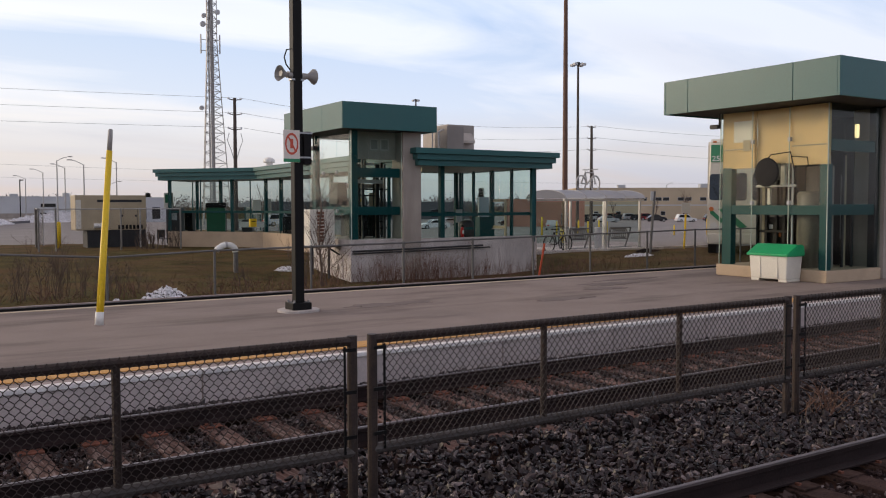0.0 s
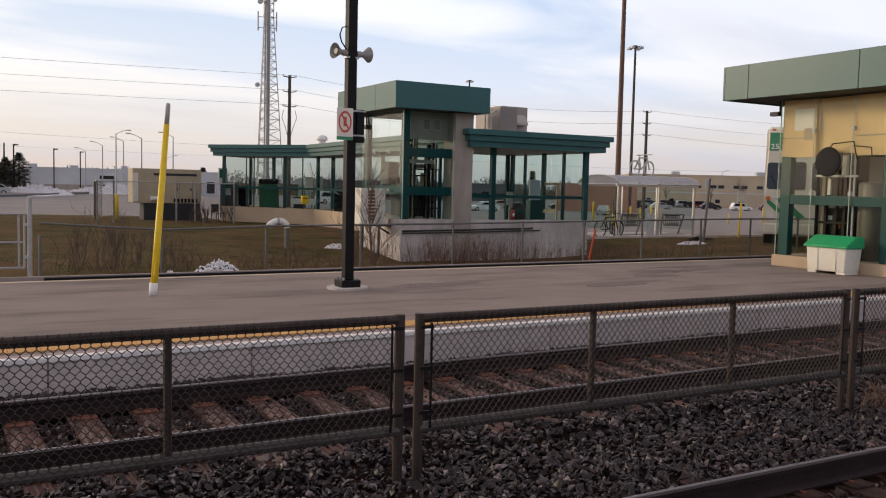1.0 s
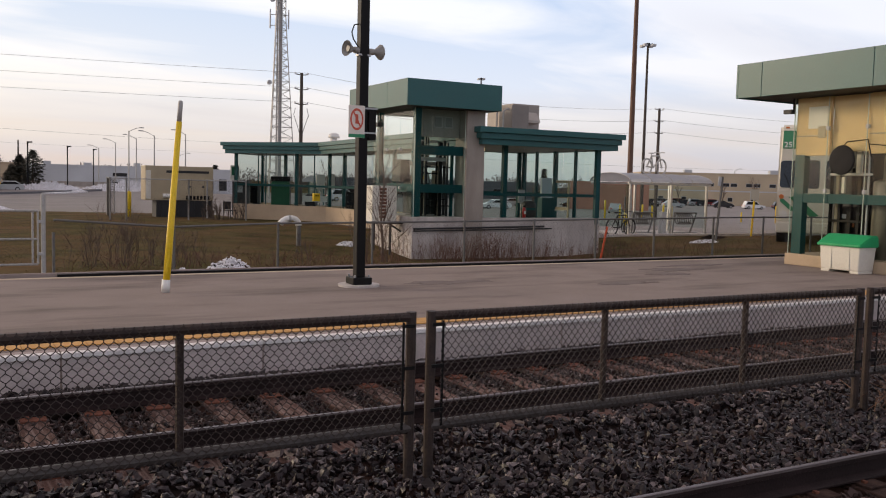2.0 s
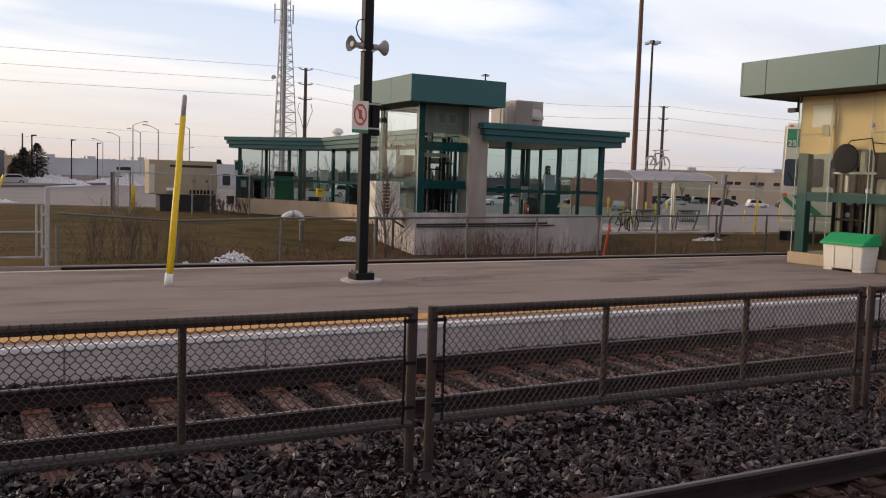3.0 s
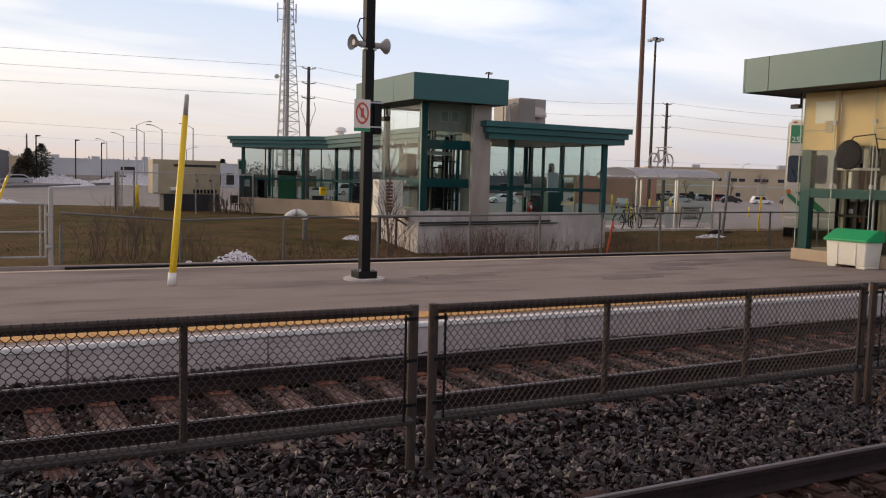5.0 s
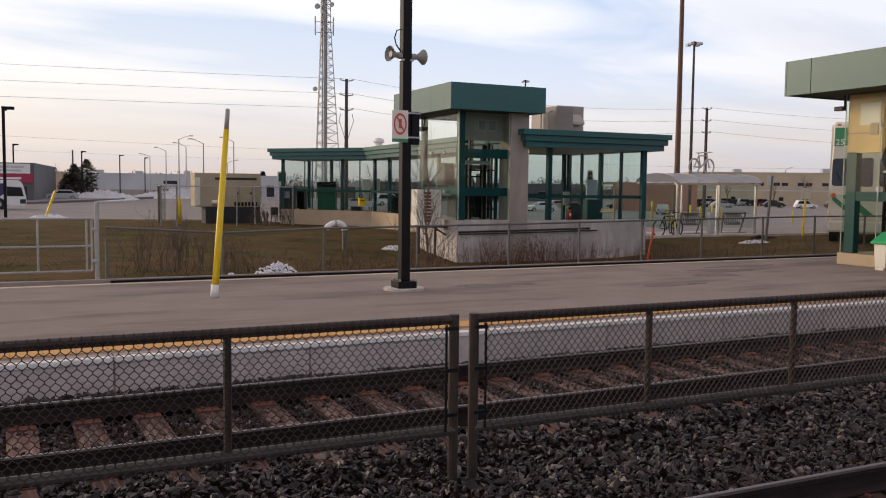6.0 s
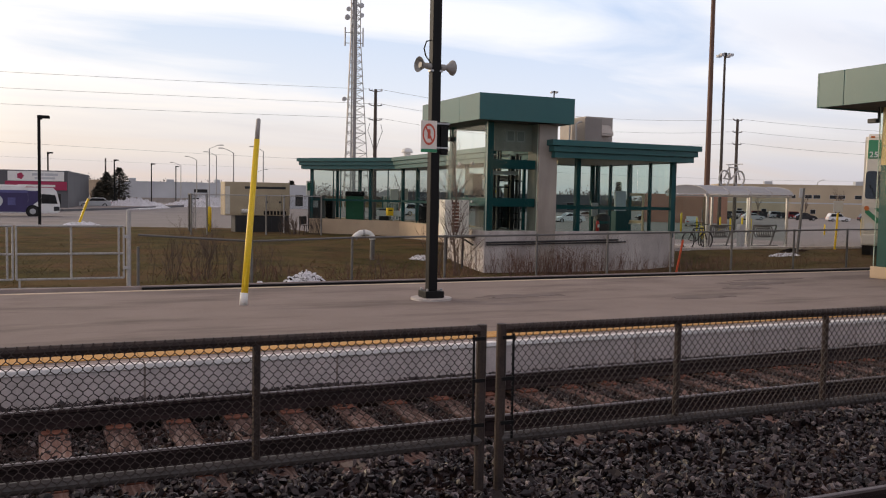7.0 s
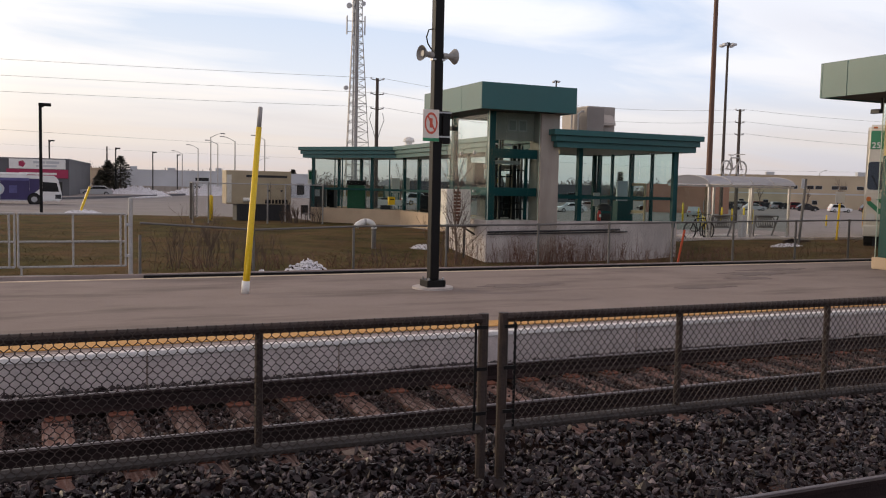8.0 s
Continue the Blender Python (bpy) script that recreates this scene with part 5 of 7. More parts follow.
def yard_fence():
    """Taller chain-link round the generator."""
    f = thing("yard_fence", "tall galvanised chain-link enclosure round the generator", "fence", (6.0, 41.3, -0.3))
    runs = [[(5.6, 41.6), (6.25, 41.2), (9.0, 41.3), (11.6, 41.0)], [(5.6, 41.6), (6.4, 48.5), (7.1, 51)], [(11.6, 41.0), (10.4, 43.6)]]
    for run in runs:
        for (xa, ya), (xb, yb) in zip(run, run[1:]):
            for x, y in ((xa, ya), (xb, yb)):
                part("post", tube(B(), [(x, y, -0.6), (x, y, 1.62)], 0.04, 8), GALVDULL, f, world=True)
            part("top_rail", tube(B(), [(xa, ya, 1.58), (xb, yb, 1.58)], 0.026, 6), GALVDULL, f, world=True)
            bm = B()
            d = Vector((xb - xa, yb - ya, 0))
            mesh_wires(bm, 0, d.length, 0, -0.35, 1.57, 0.12, 0.002)
            bm.transform(Matrix.Translation((xa, ya, 0)) @ Matrix.Rotation(math.atan2(d.y, d.x), 4, "Z"))
            part("wire_mesh", bm, FINEWIRE, f, "fine grey wire mesh", world=True)


yard_fence()


def generator():
    g = thing("standby_generator", "beige standby generator on a black base tank", "generator", (9.35, 45.4, -0.44))
    part("pad", box(B(), -1.75, 1.75, -0.7, 0.8, -0.3, 0.06, 0.02), CONC, g, "concrete pad")
    part("base_tank", box(B(), -1.15, 1.62, -0.55, 0.6, 0.06, 0.98, 0.02), DKSTEEL, g, "black fuel tank")
    part("enclosure", box(B(), -1.68, 1.64, -0.6, 0.65, 0.98, 2.68, 0.03), BEIGE, g, "beige sheet-metal enclosure")
    part("vent_slot", box(B(), -0.68, 1.42, -0.607, -0.601, 2.34, 2.46), DKSTEEL, g, "dark slot")
    part("end_panel", box(B(), -1.66, -1.42, -0.612, -0.602, 1.05, 2.45, 0.003), CREAM, g, "paler end panel")
    for x in (-0.35, 0.55, 1.2):
        part("door_seam", box(B(), x, x + 0.014, -0.606, -0.601, 1.1, 2.1), DKSTEEL, g)
    for x in (0.42, 1.08):
        part("latch", box(B(), x, x + 0.09, -0.625, -0.602, 1.62, 1.72, 0.004), DKSTEEL, g)
    bars = B()
    for k in range(7):
        box(bars, 0.28 + 0.175 * k, 0.40 + 0.175 * k, -0.608, -0.602, 1.02, 1.22)
    part("marking", bars, BLACK, g, "row of plain black marking bars")
    part("muffler", tube(B(), [(-0.85, -0.66, 1.2), (-0.35, -0.66, 1.2)], 0.11, 12), WHITE, g, "white pipe")
    for x in (-0.9, -0.1, 0.7, 1.4):
        part("tank_rib", box(B(), x, x + 0.05, -0.575, -0.55, 0.1, 0.95), DKSTEEL, g)
    b = thing("bollard", "yellow steel bollard beside the generator", "bollard", (6.95, 45.0, -0.35))
    part("post", tube(B(), [(0, 0, 0), (0, 0, 1.25), (0, 0, 1.32)], [0.10, 0.10, 0.05], 12), YPAINT, b, smooth=True)
    c = thing("yard_chair", "small dark metal chair standing on the grass", "chair", (11.35, 43.0, ground_z(11.35, 43.0)), 20)
    part("seat", box(B(), -0.22, 0.22, -0.22, 0.22, 0.40, 0.44, 0.01), DKSTEEL, c)
    part("backrest", box(B(), -0.22, 0.22, 0.20, 0.23, 0.46, 0.85, 0.01), DKSTEEL, c)
    for x in (-0.2, 0.2):
        for y in (-0.2, 0.2):
            part("leg", tube(B(), [(x, y, 0), (x, y, 0.41)], 0.016, 6), DKSTEEL, c)


generator()


def vent_pipe():
    x, y = 9.02, 26.0
    z = ground_z(x, y)
    v = thing("gooseneck_vent", "white gooseneck vent pipe on a grey riser in the grass", "vent pipe", (x, y, z))
    h = 0.30 - z
    part("riser", tube(B(), [(0, 0, -0.1), (0, 0, h)], 0.075, 12), FENCEGREY, v, "grey riser")
    arc = [(0.25 * math.cos(a) - 0.25, 0, h + 0.22 * math.sin(a)) for a in (radians(k) for k in range(0, 100, 12))] + [(-0.40, 0, h + 0.20), (-0.54, 0, h + 0.12), (-0.60, 0, h + 0.05)]
    part("bend", tube(B(), arc, 0.10, 12), WHITE, v, "white plastic bend", True)
    part("collar", tube(B(), [(-0.27, 0, h + 0.215), (-0.34, 0, h + 0.215)], 0.108, 12), GALVDULL, v)


vent_pipe()


def lump(name, label, x, y, z, w, d, h, seed, category="snow"):
    """A heap with a broken, uneven top."""
    n, m = 64, 30
    bm = B()
    rows = []
    for j in range(m + 1):
        r = j / m
        row = []
        for i in range(n):
            a = 2 * math.pi * i / n
            e = 1 + 0.35 * noise.noise((math.cos(a) * 1.6 + seed, math.sin(a) * 1.6, seed))
            px, py = w / 2 * r * e * math.cos(a), d / 2 * r * e * math.sin(a)
            hz = h * (1 - r ** 1.7) * (1 + 0.9 * noise.noise((px * 3.2 / max(w, 1) * 2 + seed, py * 4, 2.0))) + 0.45 * h * noise.noise((px * 11 / max(1, 0.4 * w), py * 11 / max(1, 0.4 * w), seed)) * (1 - r * r) + (0.65 if w < 2 else 0.2) * h * noise.noise((px * 30 / max(1, 0.4 * w), py * 30 / max(1, 0.4 * w), seed)) * (1 - r * r)
            row.append(bm.verts.new((px, py, hz if j < m else -0.08)))
        rows.append(row)
    for a, b in zip(rows, rows[1:]):
        for i in range(n):
            bm.faces.new((a[i], a[(i + 1) % n], b[(i + 1) % n], b[i]))
    if w < 2 and h > 0.1:
        # broken crusts of snow over the dark heap
        rng = random.Random(int(seed * 10))
        heap = [v.co.copy() for row in rows[:-2] for v in row]
        for f in bm.faces:
            f.material_index = 1
        for k in range(int(1300 * w * d)):
            c = rng.choice(heap) + Vector((rng.gauss(0, 0.02), rng.gauss(0, 0.02), 0.004))
            m = pose(c.x, c.y, c.z, rng.uniform(-50, 50), rng.uniform(-50, 50), rng.uniform(0, 360)) @ Matrix.Diagonal((rng.uniform(0.02, 0.05), rng.uniform(0.015, 0.035), rng.uniform(0.008, 0.02), 1))
            bmesh.ops.create_icosphere(bm, subdivisions=1, radius=1.0, matrix=m)
        ob = new(name, mesh_of(name, bm, (CRUST, BED)))
        ob.matrix_basis = pose(x, y, z)
        return tagged(ob, label, category)
    ob = new(name, mesh_of(name, bm, SNOW))
    ob.matrix_basis = pose(x, y, z)
    return tagged(ob, label, category)


lump("snow_mound", "melting dirty snow heap on the grass behind the platform", 4.64, 17.42, -0.14, 1.0, 0.7, 0.165, 4.0)
lump("snow_patch", "small thin snow patch lying on grass", 3.72, 17.35, -0.15, 0.5, 0.3, 0.07, 9.0)
lump("snow_patch", "small snow patch on grass beside the terminal", 10.72, 26.2, ground_z(10.72, 26.2), 0.75, 0.6, 0.09, 2.5)
lump("snow_patch", "thin strip of snow beside the parking", 23.6, 23.4, ground_z(23.6, 23.4), 1.5, 0.5, 0.09, 7.1)
lump("dirt_heap", "low dark heap of soil and snow beside the parking", 26.2, 25.6, ground_z(26.2, 25.6), 1.5, 0.6, 0.09, 5.3, "heap").data.materials[0] = BED
for az, d, w, h, sd in ((3.4, 138, 7, 1.3, 1.0), (4.4, 136, 8, 1.7, 2.0), (5.3, 137, 6, 1.1, 3.0), (7.7, 152, 9, 1.5, 4.4), (8.7, 158, 9, 2.1, 5.0), (9.5, 160, 7, 1.6, 6.2), (2.9, 139, 4, 0.8, 8.0)):
    x, y = polar(az, d)
    lump("snow_mound", "ploughed grey-white snow heap beside the road", x, y, ground_z(x, y), w, 4, h * 0.62, sd)
lump("snow_patch", "thin snow patch at the road's edge", *polar(1.3, 57.5), ground_z(1.3, 57), 2.6, 1.0, 0.18, 3.3)


def branches(bm, p, d, length, r, depth, rng, spread=0.5):
    """A branching twig: each stem bends and splits."""
    q = p + d * length * 0.55
    e = p + (d + Vector((rng.uniform(-1, 1), rng.uniform(-1, 1), rng.uniform(-0.2, 0.6))) * 0.12).normalized() * length
    tube(bm, [p, q, e], [r, r * 0.8, r * 0.55], 4 if r > 0.012 else 3, False)
    if depth == 0:
        return
    for k in range(rng.choice((2, 3, 3))):
        s = rng.uniform(0.35, 1.0)
        o = p.lerp(e, s)
        nd = (d + Vector((rng.uniform(-1, 1), rng.uniform(-1, 1), rng.uniform(-0.1, 0.8))) * spread).normalized()
        branches(bm, o, nd, length * rng.uniform(0.45, 0.72), r * 0.55, depth - 1, rng, spread)


def bare_tree(x, y, h, stems, depth, seed, r0, label, spread=0.5, name="bare_tree"):
    rng = random.Random(seed)
    z = ground_z(x, y)
    t = thing(name, label, "tree", (x, y, z))
    for k in range(stems):
        bm = B()
        d = Vector((rng.uniform(-0.22, 0.22), rng.uniform(-0.22, 0.22), 1)).normalized()
        branches(bm, Vector((rng.uniform(-0.12, 0.12) * stems * 0.4, rng.uniform(-0.1, 0.1), -0.05)), d, h * rng.uniform(0.4, 0.62), r0, depth, rng, spread)
        part("stem", bm, TWIG, t)




def young_tree(x, y, h, seed, label):
    """One straight leader with fine rising side branches, longest low down."""
    rng = random.Random(seed)
    t = thing("bare_tree", label, "tree", (x, y, ground_z(x, y)))
    pts = [Vector((0.035 * math.sin(1.7 * k + seed), 0.03 * math.cos(2.1 * k), -0.05 + h * k / 7)) for k in range(8)]
    part("trunk", tube(B(), pts, [0.034, 0.030, 0.026, 0.021, 0.016, 0.011, 0.007, 0.003], 6), TWIG, t)
    crown = B()
    for k in range(44):
        u = 0.10 + 0.86 * k / 44
        a = 2.4 * k + rng.uniform(-0.4, 0.4)
        p = pts[int(u * 7)].lerp(pts[min(7, int(u * 7) + 1)], u * 7 % 1)
        d = Vector((math.cos(a), math.sin(a), rng.uniform(0.5, 1.5) + 0.8 * u)).normalized()
        branches(crown, p, d, (1 - 0.62 * u) * rng.uniform(0.55, 1.05) * h / 3.4, 0.010 * (1.15 - u), 2, rng, 0.42)
    part("branch_crown", crown, TWIG, t, "fine bare twigs")


young_tree(8.93, 19.6, 3.35, 7, "slender bare young tree with upright twigs")
bare_tree(9.3, 20.3, 2.0, 4, 3, 12, 0.012, "bare reddish shrub in front of the lift tower", 0.6, "bare_shrub")
bare_tree(8.2, 19.3, 1.3, 6, 3, 14, 0.010, "bare reddish shrub in front of the lift tower", 0.7, "bare_shrub")
bare_tree(9.9, 21.2, 1.2, 6, 3, 15, 0.010, "bare reddish shrub in front of the lift tower", 0.7, "bare_shrub")
for bx, by, bh, bs in ((2.15, 18.7, 1.0, 21), (2.55, 19.2, 1.35, 22), (2.95, 18.8, 1.25, 23), (3.3, 19.3, 1.1, 24), (3.75, 18.9, 0.9, 25), (4.3, 19.3, 0.7, 26), (6.3, 18.6, 0.7, 27)):
    bare_tree(bx, by, bh, 9, 3, bs, 0.008, "low bare thicket behind the fence", 0.65, "bare_shrub")
bare_tree(10.75, 41.6, 1.15, 22, 3, 31, 0.020, "dark low shrub beside the enclosure fence", 0.7, "bare_shrub")
for az, d, h, s in ((48.0, 225, 7.5, 41), (46.1, 228, 6, 42), (1.95, 175, 2.7, 43), (43.5, 215, 5.5, 44), (33.9, 150, 4.2, 45), (34.3, 152, 4.6, 46), (34.6, 149, 4.0, 47), (20.8, 160, 5.5, 48), (22.0, 165, 5.0, 49), (23.6, 170, 5.0, 50)):
    bare_tree(*polar(az, d), h, 2, 4, s, 0.12, "bare street tree in front of far buildings", 0.5)


def weeds_and_grass():
    rng = np.random.default_rng(8)
    # grass: short blades in tufts, thinner where the earth shows
    n = 90000
    x = rng.uniform(-9, 33, n)
    y = 16.2 + 24 * rng.random(n) ** 1.5
    ok = np.array([is_grass(a, b) and not (a < 2.3 and b < 17.9) and not (11.6 < a < 19.2 and b > 23.5) and noise.noise((a * 0.35, b * 0.35, 5)) > -0.42 for a, b in zip(x, y)])
    x, y = x[ok], y[ok]
    z = np.array([ground_z(a, b) for a, b in zip(x, y)]) - 0.01
    n = len(x)
    h = rng.uniform(0.015, 0.05, n) * (1 + 0.5 * (rng.random(n) < 0.06))
    a = rng.uniform(0, 2 * np.pi, n)
    w = rng.uniform(0.008, 0.018, n)
    lean = rng.normal(0, 0.09, (n, 2))
    v = np.empty((n, 3, 3))
    v[:, 0] = np.stack([x - w * np.cos(a), y - w * np.sin(a), z], 1)
    v[:, 1] = np.stack([x + w * np.cos(a), y + w * np.sin(a), z], 1)
    v[:, 2] = np.stack([x + lean[:, 0], y + lean[:, 1], z + h], 1)
    stuff("grass", v.reshape(-1, 3).tolist(), np.arange(3 * n).reshape(-1, 3).tolist(), BLADE, "patchy brown-green winter grass", "grass")
    # dry reddish weed stems before the terminal's wall and along the fence
    r = random.Random(17)
    bm = B()
    for k in range(900):
        if k >= 680:
            px, py, hh = r.uniform(12.2, 19.6), 23.6 - 2.0 * r.random() ** 1.6, r.uniform(0.18, 0.62)
        elif k < 330:
            px, py, hh = r.gauss(13.6, 1.3), r.uniform(21.2, 23.5), r.uniform(0.30, 0.95)
        elif k >= 655:
            px, py, hh = r.gauss(7.75, 0.16), r.gauss(5.2, 0.1), r.uniform(0.08, 0.28)
        elif k < 450:
            px, py, hh = r.uniform(14.5, 24), r.uniform(18.0, 22.5), r.uniform(0.15, 0.5)
        else:
            px, py, hh = r.uniform(1.6, 9), r.uniform(17.9, 18.6), r.uniform(0.10, 0.36)
        if 11.6 < px < 19.2 and py > 23.5:
            continue
        pz = ground_z(px, py) if py > 16 else -0.36
        top = Vector((px + r.gauss(0, 0.12), py + r.gauss(0, 0.12), pz + hh))
        base = Vector((px, py, pz - 0.03))
        mid = base.lerp(top, 0.5) + Vector((r.gauss(0, 0.03), 0, 0))
        tube(bm, [base, mid, top], [0.007, 0.005, 0.002], 3, False)
        for q in range(r.randint(1, 4)):
            o = mid.lerp(top, r.random())
            tube(bm, [o, o + Vector((r.gauss(0, 0.09), r.gauss(0, 0.09), r.uniform(0.04, 0.16)))], [0.004, 0.002], 3, False)
    ob = new("dry_weeds", mesh_of("dry_weeds", bm, DRYWEED))
    tagged(ob, "dry reddish-brown weed stems along wall and fence", "weeds", kind="stuff")


weeds_and_grass()


def leaning_posts():
    m = thing("marker_post", "leaning orange-red marker post in the grass", "marker post", (16.05, 20.0, ground_z(16.05, 20)))
    part("post", box(B(), -0.026, 0.026, -0.02, 0.02, -0.1, 1.0, 0.006), ORANGE, m)
    m.matrix_basis = pose(16.05, 20.0, ground_z(16.05, 20), 0, 12, 0)
    s = thing("sign_post", "leaning grey steel sign post seen edge-on", "sign post", (24.7, 24.0, ground_z(24.7, 24)))
    part("post", box(B(), -0.04, 0.04, -0.03, 0.03, -0.1, 2.42, 0.006), FENCEGREY, s)
    part("plate", box(B(), -0.20, -0.045, -0.012, 0.012, 2.05, 2.40, 0.004), GREYPANEL, s, "small grey plate")
    s.matrix_basis = pose(24.7, 24.0, ground_z(24.7, 24), 0, 5, 0)
    g = thing("guy_marker", "leaning yellow guy-wire guard at the road's edge", "guard", (*polar(1.05, 58), ground_z(1, 58)))
    part("sleeve", tube(B(), [(0, 0, -0.1), (0.62, 0, 1.65)], 0.075, 8), YPAINT, g)
    part("wire", tube(B(), [(0.62, 0, 1.65), (0.72, 0, 1.9)], 0.02, 6), GALV, g)
    p = thing("sign_post", "yellow sign post with a grey sign in the parking", "sign post", (*polar(47.9, 39.5), ground_z(29, 26.5)))
    part("post", tube(B(), [(0, 0, -0.1), (0.10, 0, 1.65)], 0.042, 8), YPAINT, p)
    part("plate", box(B(), -0.22, 0.30, -0.07, -0.045, 1.55, 2.0, 0.01), GREYPANEL, p, "grey sign plate")
    part("plate_post", box(B(), 0.03, 0.11, -0.04, 0.02, 1.5, 2.0), GALVDULL, p)
    for az, d, h in ((38.95, 62, 1.3), (41.3, 66, 1.1), (41.9, 70, 1.1), (42.6, 64, 1.1), (43.1, 69, 1.1), (49.3, 70, 1.3), (49.6, 72, 1.3), (34.0, 44, 1.1), (47.3, 90, 1.2), (39.9, 75, 1.2)):
        x, y = polar(az, d)
        b = thing("bollard", "yellow steel bollard on the parking asphalt", "bollard", (x, y, ground_z(x, y)), 0, "yellow bollards in the parking")
        part("post", tube(B(), [(0, 0, -0.05), (0, 0, h - 0.06), (0, 0, h)], [0.07, 0.07, 0.035], 10), YPAINT, b, smooth=True)


leaning_posts()


# ---- cycle shelter ----
def bicycle(name, label, x, y, z, rz, frame_mat, tyre_mat, thick=1.0):
    b = thing(name, label, "bicycle", (x, y, z), rz)
    R = 0.335
    for wx in (-0.52, 0.52):
        rim = [(wx + R * math.cos(a), 0, R + R * math.sin(a)) for a in (2 * math.pi * k / 28 for k in range(29))]
        wheel = part("wheel", tube(B(), rim, 0.025 * thick, 6, False), tyre_mat, b)
        bm = B()
        for k in range(10):
            a = 2 * math.pi * k / 10
            tube(bm, [(wx, 0, R), (wx + R * math.cos(a), 0, R + R * math.sin(a))], 0.0025 * thick, 3, False)
        tube(bm, [(wx, -0.05, R), (wx, 0.05, R)], 0.025, 8)
        part("spokes", bm, GALV, wheel)
    bb, seat, head, headlo, rear, front = (-0.08, 0, 0.30), (-0.22, 0, 0.80), (0.36, 0, 0.82), (0.39, 0, 0.70), (-0.52, 0, R), (0.52, 0, R)
    bm = B()
    for a, c in ((bb, seat), (bb, headlo), (seat, head), (bb, rear), (seat, rear), (head, headlo), (headlo, front)):
        tube(bm, [a, c], 0.021 * thick, 6)
    part("frame", bm, frame_mat, b)
    part("handlebar", tube(B(), [(0.33, -0.27, 0.96), (0.40, -0.12, 0.97), (0.35, 0, 0.95), (0.40, 0.12, 0.97), (0.33, 0.27, 0.96)], 0.014 * thick, 6), BLACK if thick == 1 else frame_mat, b)
    part("stem", tube(B(), [head, (0.35, 0, 0.95)], 0.014 * thick, 6), frame_mat, b)
    part("saddle", box(B(), -0.36, -0.12, -0.06, 0.06, 0.90, 0.94, 0.015), BLACK if thick == 1 else frame_mat, b)
    part("seat_post", tube(B(), [seat, (-0.25, 0, 0.91)], 0.014, 6), GALV, b)
    if thick == 1:
        part("crank", tube(B(), [(-0.16, -0.09, 0.16), (-0.08, -0.07, 0.30), (-0.08, 0.07, 0.30), (0.0, 0.09, 0.44)], 0.012, 6), GALV, b)


